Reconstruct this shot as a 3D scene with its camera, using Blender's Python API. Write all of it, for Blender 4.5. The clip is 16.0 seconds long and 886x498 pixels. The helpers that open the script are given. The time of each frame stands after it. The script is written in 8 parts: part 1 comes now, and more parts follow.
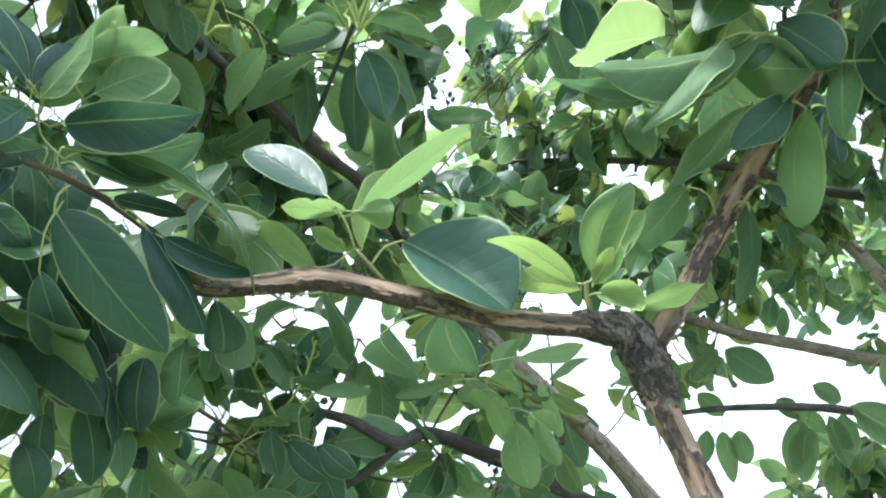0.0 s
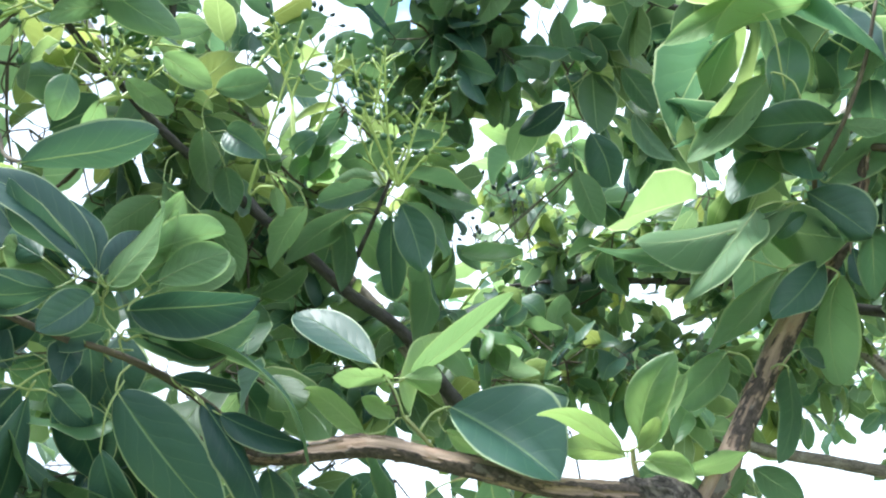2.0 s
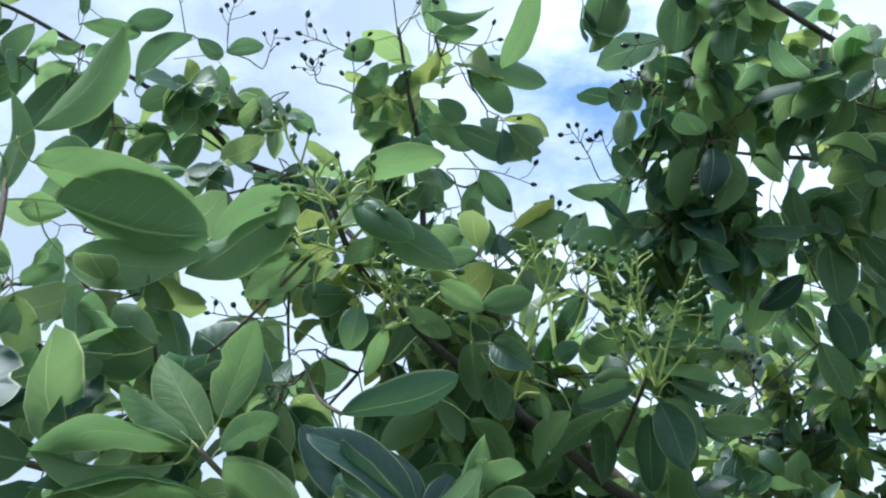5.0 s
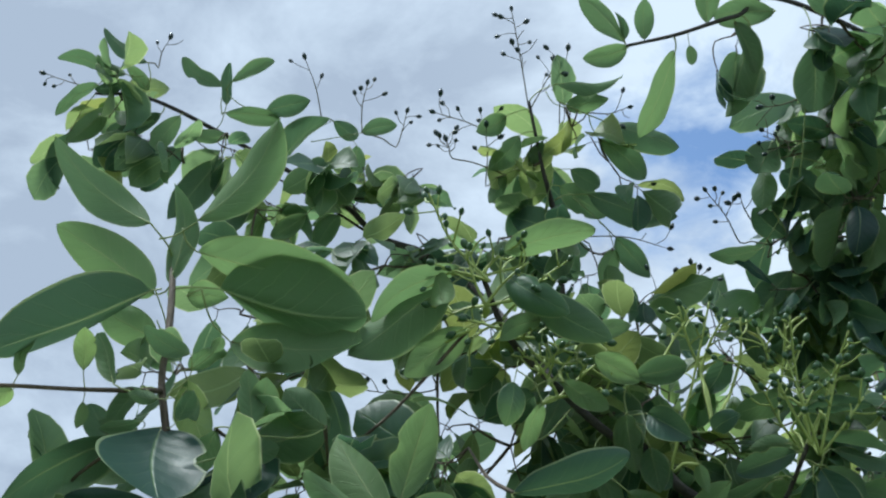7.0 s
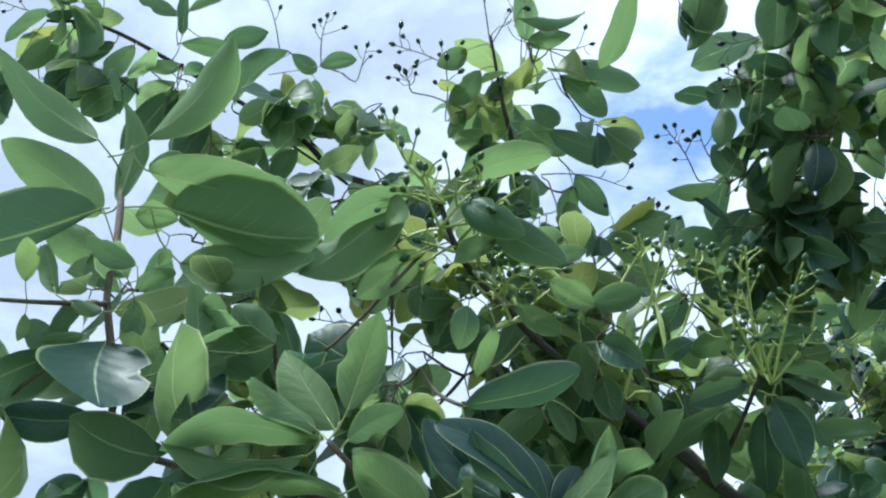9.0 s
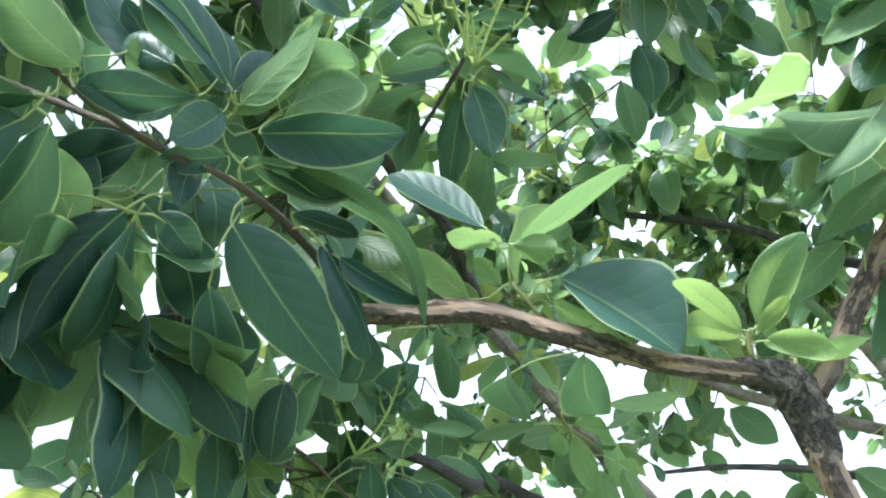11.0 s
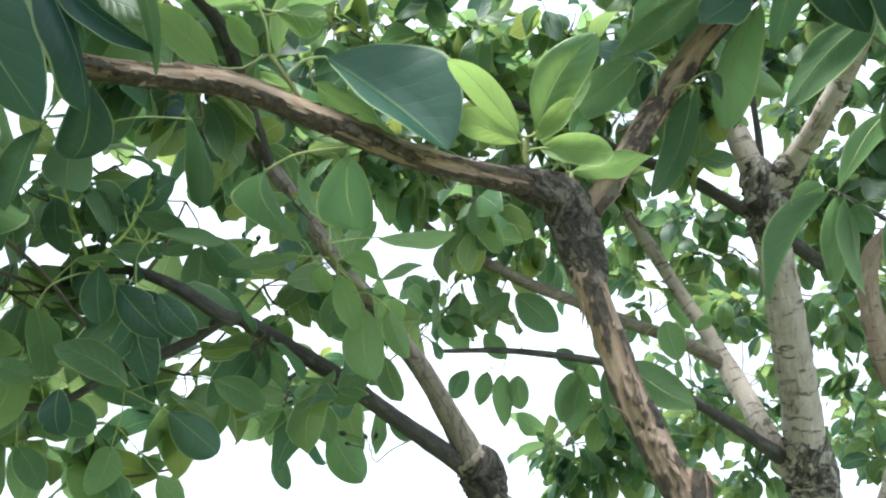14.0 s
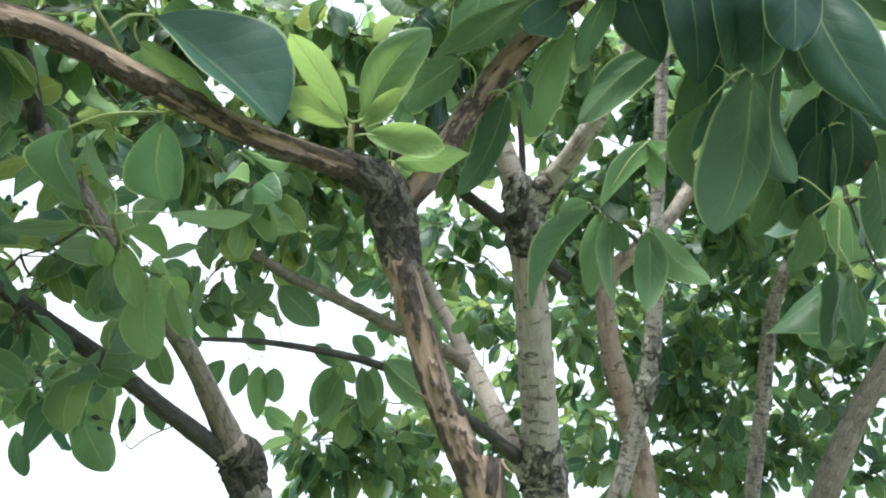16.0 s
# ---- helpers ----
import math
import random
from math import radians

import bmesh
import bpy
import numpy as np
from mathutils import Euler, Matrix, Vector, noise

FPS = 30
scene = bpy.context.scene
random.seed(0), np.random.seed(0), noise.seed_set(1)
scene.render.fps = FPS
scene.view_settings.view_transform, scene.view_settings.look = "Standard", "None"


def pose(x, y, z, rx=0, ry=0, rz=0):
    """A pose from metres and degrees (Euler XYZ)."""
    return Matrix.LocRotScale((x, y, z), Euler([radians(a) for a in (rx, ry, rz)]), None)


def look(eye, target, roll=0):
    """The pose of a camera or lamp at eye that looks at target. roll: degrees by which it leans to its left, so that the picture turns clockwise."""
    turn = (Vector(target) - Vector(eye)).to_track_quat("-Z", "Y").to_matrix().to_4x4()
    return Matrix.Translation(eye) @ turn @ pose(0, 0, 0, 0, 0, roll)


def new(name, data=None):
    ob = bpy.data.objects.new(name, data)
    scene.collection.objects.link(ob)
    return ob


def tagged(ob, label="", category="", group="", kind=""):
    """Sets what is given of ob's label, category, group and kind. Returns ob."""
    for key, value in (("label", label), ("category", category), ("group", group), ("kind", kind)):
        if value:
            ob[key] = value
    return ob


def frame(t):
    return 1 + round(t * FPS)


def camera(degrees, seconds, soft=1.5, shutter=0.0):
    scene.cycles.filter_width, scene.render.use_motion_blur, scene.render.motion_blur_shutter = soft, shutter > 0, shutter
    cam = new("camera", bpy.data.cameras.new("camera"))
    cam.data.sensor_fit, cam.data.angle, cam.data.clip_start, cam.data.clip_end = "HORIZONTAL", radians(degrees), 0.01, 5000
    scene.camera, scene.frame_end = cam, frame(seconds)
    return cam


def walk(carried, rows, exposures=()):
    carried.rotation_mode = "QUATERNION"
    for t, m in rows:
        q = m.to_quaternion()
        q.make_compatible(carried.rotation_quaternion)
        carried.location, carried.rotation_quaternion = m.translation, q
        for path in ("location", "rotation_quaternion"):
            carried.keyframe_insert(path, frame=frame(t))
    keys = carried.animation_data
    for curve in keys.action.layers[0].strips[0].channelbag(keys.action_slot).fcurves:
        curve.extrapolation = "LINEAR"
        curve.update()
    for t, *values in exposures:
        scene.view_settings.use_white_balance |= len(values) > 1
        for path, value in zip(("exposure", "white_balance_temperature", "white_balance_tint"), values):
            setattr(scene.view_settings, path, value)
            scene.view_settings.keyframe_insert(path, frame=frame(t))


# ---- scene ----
cam = camera(47.0, 16.0, soft=2.2)
PATH = [
    (0, (0.173, 0.023, 1.595), (-0.076, 1.897, 2.246), -0.5),
    (0.5, (0.167, 0.014, 1.606), (-0.037, 1.889, 2.27), -0.6),
    (1, (0.163, -0.007, 1.627), (-0.031, 1.85, 2.343), -0.6),
    (1.5, (0.147, -0.023, 1.635), (-0.067, 1.813, 2.4), -0.7),
    (2, (0.149, -0.029, 1.649), (-0.105, 1.78, 2.461), -1.2),
    (2.5, (0.15, -0.055, 1.664), (-0.258, 1.718, 2.495), -0.4),
    (3, (0.121, -0.063, 1.668), (-0.345, 1.663, 2.564), -0.3),
    (3.5, (0.094, -0.07, 1.683), (-0.423, 1.627, 2.605), 0.0),
    (4, (0.09, -0.095, 1.699), (-0.444, 1.577, 2.658), 0.2),
    (4.2, (0.087, -0.109, 1.722), (-0.445, 1.565, 2.679), 0.6),
    (6.3, (0.054, -0.188, 1.735), (-0.585, 1.379, 2.801), 1.4),
    (6.5, (0.042, -0.19, 1.735), (-0.612, 1.366, 2.808), 1.5),
    (7, (0.033, -0.2, 1.741), (-0.689, 1.327, 2.813), 2.2),
    (7.5, (0.026, -0.21, 1.739), (-0.711, 1.306, 2.815), 2.1),
    (8, (0.029, -0.198, 1.738), (-0.731, 1.309, 2.811), 2.5),
    (8.5, (0.025, -0.183, 1.727), (-0.72, 1.33, 2.802), 2.9),
    (9, (0.028, -0.156, 1.702), (-0.641, 1.422, 2.732), 1.9),
    (9.5, (0.01, -0.102, 1.649), (-0.568, 1.562, 2.595), 1.8),
    (10, (-0.016, -0.042, 1.616), (-0.416, 1.717, 2.479), 2.8),
    (10.2, (-0.034, -0.025, 1.611), (-0.337, 1.767, 2.447), 2.3),
    (12.3, (-0.031, 0.059, 1.551), (0.09, 1.949, 2.194), 1.3),
    (12.5, (-0.032, 0.06, 1.548), (0.135, 1.951, 2.177), 1.6),
    (13, (0.03, 0.101, 1.537), (0.209, 2.003, 2.132), 3.3),
    (13.5, (0.064, 0.1, 1.534), (0.247, 2.0, 2.132), 3.9),
    (14, (0.023, 0.148, 1.528), (0.315, 2.032, 2.134), 3.3),
    (14.5, (-0.018, 0.172, 1.526), (0.525, 1.993, 2.151), 2.5),
    (15, (-0.082, 0.195, 1.528), (0.637, 1.95, 2.162), 1.8),
    (15.5, (-0.094, 0.191, 1.523), (0.683, 1.921, 2.16), 2.4),
    (16, (-0.032, 0.165, 1.512), (0.748, 1.893, 2.148), 3.1),
]
walk(cam, [(t, look(eye, target, roll)) for t, eye, target, roll in PATH],
     exposures=[(0, 2.27, 5900, 4), (2.5, 2.37, 5800, 4), (4, 1.82, 5450, 4), (6.3, 0.88, 5780, 3), (8.5, 0.74, 5780, 3), (9.5, 2.1, 5400, 4), (10, 2.38, 5450, 4), (12.5, 2.25, 6100, 2), (16, 1.93, 6100, 2)])

# ---- sky and sun ----
world = bpy.data.worlds.new("sky")
world.use_nodes = True
scene.world = world
wn, wl = world.node_tree.nodes, world.node_tree.links
wn.clear()
SUN_HEIGHT, SUN_TURN = radians(66), radians(-115)
sky = wn.new("ShaderNodeTexSky")
sky.sky_type, sky.sun_disc, sky.sun_elevation, sky.sun_rotation = "NISHITA", False, SUN_HEIGHT, SUN_TURN
coords = wn.new("ShaderNodeTexCoord")
stretch = wn.new("ShaderNodeMapping")
stretch.inputs["Scale"].default_value = (1.0, 1.0, 1.9)
stretch.inputs["Rotation"].default_value = (0.25, 0.1, 0.6)
wl.new(coords.outputs["Generated"], stretch.inputs["Vector"])


def sky_noise(scale, detail, rough, shift, low, high):
    n, m = wn.new("ShaderNodeTexNoise"), wn.new("ShaderNodeMapRange")
    n.inputs["Scale"].default_value, n.inputs["Detail"].default_value, n.inputs["Roughness"].default_value = scale, detail, rough
    n.inputs["Distortion"].default_value = 0.25
    move = wn.new("ShaderNodeVectorMath")
    move.inputs[1].default_value = (shift, shift * 0.7, shift * 0.3)
    wl.new(stretch.outputs[0], move.inputs[0])
    wl.new(move.outputs[0], n.inputs["Vector"])
    m.inputs["From Min"].default_value, m.inputs["From Max"].default_value = low, high
    wl.new(n.outputs["Fac"], m.inputs["Value"])
    return m.outputs[0]


ragged = sky_noise(9.0, 8, 0.6, 21.7, 0.25, 0.75)
away = wn.new("ShaderNodeVectorMath")
away.operation = "DISTANCE"
away.inputs[1].default_value = (-0.105, 0.79, 0.605)
wl.new(coords.outputs["Generated"], away.inputs[0])
torn = wn.new("ShaderNodeMath")
torn.operation = "MULTIPLY_ADD"
torn.inputs[1].default_value = 0.17
wl.new(ragged, torn.inputs[0])
wl.new(away.outputs["Value"], torn.inputs[2])
opening = wn.new("ShaderNodeMapRange")
opening.inputs["From Min"].default_value, opening.inputs["From Max"].default_value = 0.09, 0.20
wl.new(torn.outputs[0], opening.inputs["Value"])
cover = opening.outputs[0]
puffs = sky_noise(5.0, 9, 0.6, 1.9, 0.35, 0.68)
cloud = wn.new("ShaderNodeMix")
cloud.data_type = "RGBA"
cloud.inputs["A"].default_value = (2.5, 2.75, 3.25, 1)
cloud.inputs["B"].default_value = (4.3, 4.6, 5.05, 1)
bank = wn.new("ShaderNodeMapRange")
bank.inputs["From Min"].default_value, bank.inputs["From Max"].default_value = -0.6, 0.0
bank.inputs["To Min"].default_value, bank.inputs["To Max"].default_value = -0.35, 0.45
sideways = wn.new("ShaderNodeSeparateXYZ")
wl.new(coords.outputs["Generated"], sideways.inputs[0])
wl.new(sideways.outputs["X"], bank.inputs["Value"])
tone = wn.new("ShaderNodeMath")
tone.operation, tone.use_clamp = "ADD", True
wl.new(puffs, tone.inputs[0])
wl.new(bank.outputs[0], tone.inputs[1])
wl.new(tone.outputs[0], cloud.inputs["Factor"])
mix = wn.new("ShaderNodeMix")
mix.data_type = "RGBA"
# the cloud closes towards the horizon
height = wn.new("ShaderNodeSeparateXYZ")
wl.new(coords.outputs["Generated"], height.inputs[0])
closed = wn.new("ShaderNodeMapRange")
closed.inputs["From Min"].default_value, closed.inputs["From Max"].default_value = 0.50, 0.36
wl.new(height.outputs["Z"], closed.inputs["Value"])
both = wn.new("ShaderNodeMath")
both.operation = "MAXIMUM"
wl.new(cover, both.inputs[0])
wl.new(closed.outputs[0], both.inputs[1])
wl.new(both.outputs[0], mix.inputs["Factor"])
wl.new(sky.outputs[0], mix.inputs["A"])
wl.new(cloud.outputs["Result"], mix.inputs["B"])
bg, out = wn.new("ShaderNodeBackground"), wn.new("ShaderNodeOutputWorld")
bg.inputs["Strength"].default_value = 0.11
wl.new(mix.outputs["Result"], bg.inputs["Color"])
wl.new(bg.outputs[0], out.inputs["Surface"])

sun = new("sun", bpy.data.lights.new("sun", "SUN"))
sun.data.energy, sun.data.angle, sun.data.color = 2.3, radians(18), (1.0, 0.96, 0.9)
sun.matrix_world = look((0, 0, 30), Vector((0, 0, 30)) - Vector((math.sin(SUN_TURN) * math.cos(SUN_HEIGHT), math.cos(SUN_TURN) * math.cos(SUN_HEIGHT), math.sin(SUN_HEIGHT))))


# ---- materials ----
class Nodes:
    """A small helper to wire a material."""

    def __init__(self, name):
        self.mat = bpy.data.materials.new(name)
        self.mat.use_nodes = True
        self.nt = self.mat.node_tree
        self.nt.nodes.clear()
        self.out = self.add("ShaderNodeOutputMaterial")

    def add(self, kind, **values):
        n = self.nt.nodes.new(kind)
        for k, v in values.items():
            n.inputs[k.replace("_", " ")].default_value = v
        return n

    def link(self, a, b):
        self.nt.links.new(a, b)

    def math(self, op, a, b=0.0, c=0.0):
        n = self.nt.nodes.new("ShaderNodeMath")
        n.operation = op
        for i, v in enumerate((a, b, c)):
            if isinstance(v, (int, float)):
                n.inputs[i].default_value = v
            else:
                self.link(v, n.inputs[i])
        return n.outputs[0]

    def ramp(self, fac, *stops):
        n = self.nt.nodes.new("ShaderNodeValToRGB")
        e = n.color_ramp.elements
        while len(e) < len(stops):
            e.new(0.5)
        for el, (p, col) in zip(e, stops):
            el.position, el.color = p, (*col, 1)
        self.link(fac, n.inputs[0])
        return n.outputs[0]

    def mix(self, fac, a, b, mode="MIX"):
        n = self.nt.nodes.new("ShaderNodeMix")
        n.data_type, n.blend_type = "RGBA", mode
        for key, v in (("Factor", fac), ("A", a), ("B", b)):
            if isinstance(v, (int, float)):
                n.inputs[key].default_value = v
            elif isinstance(v, tuple):
                n.inputs[key].default_value = (*v, 1)
            else:
                self.link(v, n.inputs[key])
        return n.outputs["Result"]

    def noise(self, vec, scale, detail=4, rough=0.55, stretch=(1, 1, 1), warp=0.0):
        m = self.add("ShaderNodeMapping", Scale=stretch)
        self.link(vec, m.inputs["Vector"])
        n = self.add("ShaderNodeTexNoise", Scale=scale, Detail=detail, Roughness=rough, Distortion=warp)
        self.link(m.outputs[0], n.inputs["Vector"])
        return n.outputs["Fac"]

    def bump(self, height, strength, distance):
        n = self.add("ShaderNodeBump", Strength=strength, Distance=distance)
        self.link(height, n.inputs["Height"])
        return n.outputs[0]


def leaf_material(name, side_seen, joined=False):
    """Leathery leaf: u runs across (0 at the rib, 1 at the rim), v along. side_seen: "top" glossy and dark, "under" pale and matt, "both" a thin far leaf."""
    m = Nodes(name)
    uv = m.add("ShaderNodeUVMap")
    uv.uv_map = "UVMap"
    sep = m.add("ShaderNodeSeparateXYZ")
    m.link(uv.outputs[0], sep.inputs[0])
    u, v = sep.outputs[0], sep.outputs[1]
    au = m.math("ABSOLUTE", u)
    rnd = m.add("ShaderNodeNewGeometry").outputs["Random Per Island"] if joined else m.add("ShaderNodeObjectInfo").outputs["Random"]
    # high for young leaves; also set low or high to paint shade or light
    youth_light = m.add("ShaderNodeAttribute")
    youth_light.attribute_name = "youth_light"
    obj = m.add("ShaderNodeTexCoord").outputs["Object"]
    blotch = m.noise(obj, 26, 4, 0.6)
    grain = m.noise(obj, 420, 3, 0.6)
    # rib, side veins that sweep forward from it, and a pale rim
    rib = m.math("MAXIMUM", m.math("SUBTRACT", 1.15, m.math("MULTIPLY", au, m.math("ADD", 12.0, m.math("MULTIPLY", v, 26.0)))), 0.0)
    wob = m.math("MULTIPLY", m.math("SUBTRACT", m.noise(obj, 60, 2, 0.5), 0.5), 0.5)
    ph = m.math("SUBTRACT", m.math("MULTIPLY", v, 7.0), m.math("MULTIPLY", m.math("POWER", au, 0.7), 2.0))
    ph = m.math("ADD", ph, m.math("ADD", wob, m.math("MULTIPLY", m.math("SIGN", u), 0.2)))
    wave = m.math("PINGPONG", ph, 0.5)
    side = m.math("MAXIMUM", m.math("SUBTRACT", 1.0, m.math("MULTIPLY", wave, 20.0)), 0.0)
    side = m.math("MULTIPLY", side, m.math("SUBTRACT", 1.0, m.math("MULTIPLY", au, 0.75)))
    quilt = m.math("MULTIPLY", m.math("PINGPONG", ph, 0.5), 2.0)
    rim = m.math("MAXIMUM", m.math("MULTIPLY", m.math("SUBTRACT", au, 0.93), 15.0), 0.0)
    shown = {"top": (0.6, 0.10), "under": (0.9, 0.62), "both": (0.7, 0.12)}[side_seen]
    vein = m.math("ADD", m.math("MULTIPLY", rib, shown[0]), m.math("ADD", m.math("MULTIPLY", side, shown[1]), m.math("MULTIPLY", rim, 0.5)))
    vein = m.math("MINIMUM", vein, 0.9)
    if side_seen == "under":
        col = m.ramp(rnd, (0.0, (0.115, 0.205, 0.115)), (1.0, (0.185, 0.295, 0.145)))
        col = m.mix(youth_light.outputs["Fac"], col, (0.27, 0.35, 0.15))
        col = m.mix(vein, col, (0.52, 0.60, 0.33))
        glow = m.mix(m.math("MULTIPLY", vein, 0.6), (0.87, 0.95, 0.70), (0.98, 0.97, 0.80))
    else:
        col = m.ramp(rnd, (0.0, (0.021, 0.060, 0.060)), (0.55, (0.037, 0.094, 0.084)), (1.0, (0.060, 0.138, 0.100)))
        col = m.mix(youth_light.outputs["Fac"], col, (0.12, 0.20, 0.075))
        col = m.mix(m.math("MULTIPLY", blotch, 0.35), col, (0.04, 0.095, 0.055))
        col = m.mix(vein, col, (0.24, 0.37, 0.19))
        glow = m.ramp(rnd, (0.0, (0.085, 0.20, 0.15)), (0.5, (0.21, 0.37, 0.24)), (1.0, (0.35, 0.54, 0.28)))
        glow = m.mix(youth_light.outputs["Fac"], glow, (0.43, 0.48, 0.15))
        glow = m.mix(m.math("MULTIPLY", blotch, 0.4), glow, (0.15, 0.27, 0.13))
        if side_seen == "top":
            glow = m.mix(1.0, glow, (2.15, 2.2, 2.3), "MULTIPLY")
            # leaves set low pass less light, which paints them as shaded
            thin = m.math("ADD", 0.27, m.math("MULTIPLY", youth_light.outputs["Fac"], 1.35))
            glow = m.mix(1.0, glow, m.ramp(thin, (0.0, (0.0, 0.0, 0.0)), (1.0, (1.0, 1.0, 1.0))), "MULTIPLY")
        else:
            glow = m.mix(1.0, glow, (1.12, 1.06, 0.74), "MULTIPLY")
        lit = m.math("MINIMUM", m.math("ADD", m.math("MULTIPLY", rib, 0.5 if side_seen == "top" else 0.4), m.math("MULTIPLY", side, 0.13 if side_seen == "top" else 0.06)), 0.8)
        glow = m.mix(lit, glow, (0.74, 0.86, 0.40))
    edge = m.math("MINIMUM", rim, 0.5)
    col = m.mix(edge, col, (0.50, 0.58, 0.33))
    glow = m.mix(edge, glow, (0.8, 0.85, 0.5))
    speck = m.math("GREATER_THAN", m.noise(obj, 95, 2, 0.5), 0.82)
    col = m.mix(m.math("MULTIPLY", speck, 0.5), col, (0.09, 0.06, 0.02))
    lift = 0.9 if side_seen == "under" else -0.6
    h = m.math("ADD", m.math("MULTIPLY", vein, lift), m.math("ADD", m.math("MULTIPLY", grain, 0.10), m.math("ADD", m.math("MULTIPLY", blotch, 0.7), m.math("MULTIPLY", quilt, 0.18))))
    nrm = m.bump(h, {"top": 0.55, "under": 0.9, "both": 0.7}[side_seen], 0.0019)
    p = m.add("ShaderNodeBsdfPrincipled", IOR=1.42)
    m.link(col, p.inputs["Base Color"])
    rough = (0.5, 0.2) if side_seen == "under" else (0.33, 0.22)
    m.link(m.math("ADD", rough[0], m.math("MULTIPLY", blotch, rough[1])), p.inputs["Roughness"])
    p.inputs["Specular IOR Level"].default_value = 0.35 if side_seen == "under" else 0.72
    m.link(nrm, p.inputs["Normal"])
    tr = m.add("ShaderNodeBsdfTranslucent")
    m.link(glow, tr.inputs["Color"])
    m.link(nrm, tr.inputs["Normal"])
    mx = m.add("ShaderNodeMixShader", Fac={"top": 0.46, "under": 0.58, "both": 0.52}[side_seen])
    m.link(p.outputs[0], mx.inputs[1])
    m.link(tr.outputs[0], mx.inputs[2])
    m.link(mx.outputs[0], m.out.inputs[0])
    return m.mat


def bark_material(name, base, dark, pale, peel, ring, rough=0.85, plates=(95.0, 20.0), strips=0.3, cracked=1.0):
    """Bark in metres: u round the limb, v along it. peel: how far the plates differ; ring: share of dark cross scars; plates: plates a metre round and along."""
    m = Nodes(name)
    uv = m.add("ShaderNodeUVMap")
    uv.uv_map = "UVMap"
    co = uv.outputs[0]
    obj = m.add("ShaderNodeTexCoord").outputs["Object"]
    warp = m.add("ShaderNodeTexNoise", Scale=55.0, Detail=5.0, Roughness=0.65)
    m.link(co, warp.inputs["Vector"])
    push = m.nt.nodes.new("ShaderNodeVectorMath")
    push.operation = "MULTIPLY_ADD"
    push.inputs[1].default_value = (0.022, 0.05, 0.0)
    m.link(warp.outputs["Color"], push.inputs[0])
    m.link(co, push.inputs[2])
    scaled = m.add("ShaderNodeMapping", Scale=(plates[0], plates[1], 1.0))
    m.link(push.outputs[0], scaled.inputs["Vector"])
    cell = m.add("ShaderNodeTexVoronoi", Scale=1.0)
    edge = m.add("ShaderNodeTexVoronoi", Scale=1.0)
    cell.voronoi_dimensions = edge.voronoi_dimensions = "2D"
    edge.feature = "DISTANCE_TO_EDGE"
    m.link(scaled.outputs[0], cell.inputs["Vector"])
    m.link(scaled.outputs[0], edge.inputs["Vector"])
    tone = m.add("ShaderNodeSeparateXYZ")
    m.link(cell.outputs["Color"], tone.inputs[0])
    crack = m.math("MAXIMUM", m.math("SUBTRACT", 1.0, m.math("MULTIPLY", edge.outputs["Distance"], 9.0)), 0.0)
    streak = m.noise(co, 130, 8, 0.7, (1.5, 0.22, 1), 0.6)
    big = m.noise(obj, 26, 5, 0.6)
    strip = m.noise(co, 70, 4, 0.55, (1, 0.07, 1), 0.3)
    fine = m.noise(co, 520, 5, 0.7, (1, 0.6, 1))
    scars = m.noise(co, 85 if plates[0] > 50 else 38, 6, 0.68, (0.5, 1.7, 1), 0.9)
    pick = m.math("ADD", m.math("MULTIPLY", m.math("SUBTRACT", tone.outputs[0], 0.5), peel), m.math("ADD", 0.5, m.math("MULTIPLY", m.math("SUBTRACT", streak, 0.5), 1.3)))
    pick = m.math("ADD", pick, m.math("MULTIPLY", m.math("SUBTRACT", big, 0.5), 0.9))
    pick = m.math("ADD", pick, m.math("MULTIPLY", m.math("SUBTRACT", strip, 0.5), strips))
    col = m.ramp(pick, (0.12, dark), (0.42, base), (0.6, base), (0.85, pale))
    col = m.mix(m.math("MULTIPLY", crack, cracked * 0.75 * min(1.0, peel + 0.25)), col, tuple(0.45 * q for q in dark))
    scar = m.math("GREATER_THAN", scars, 1.0 - ring)
    col = m.mix(m.math("MULTIPLY", scar, 0.75), col, (0.035, 0.028, 0.022))
    col = m.mix(m.math("MULTIPLY", fine, 0.55), col, m.mix(0.6, col, dark))
    h = m.math("ADD", m.math("MULTIPLY", tone.outputs[1], 0.8 * peel), m.math("ADD", m.math("MULTIPLY", fine, 0.3), m.math("MULTIPLY", streak, 0.7)))
    h = m.math("SUBTRACT", h, m.math("ADD", m.math("MULTIPLY", scar, 0.4), m.math("MULTIPLY", crack, cracked * 0.8 * peel)))
    p = m.add("ShaderNodeBsdfPrincipled", Roughness=rough)
    m.link(col, p.inputs["Base Color"])
    m.link(m.bump(h, 0.9, 0.003), p.inputs["Normal"])
    m.link(p.outputs[0], m.out.inputs[0])
    return m.mat


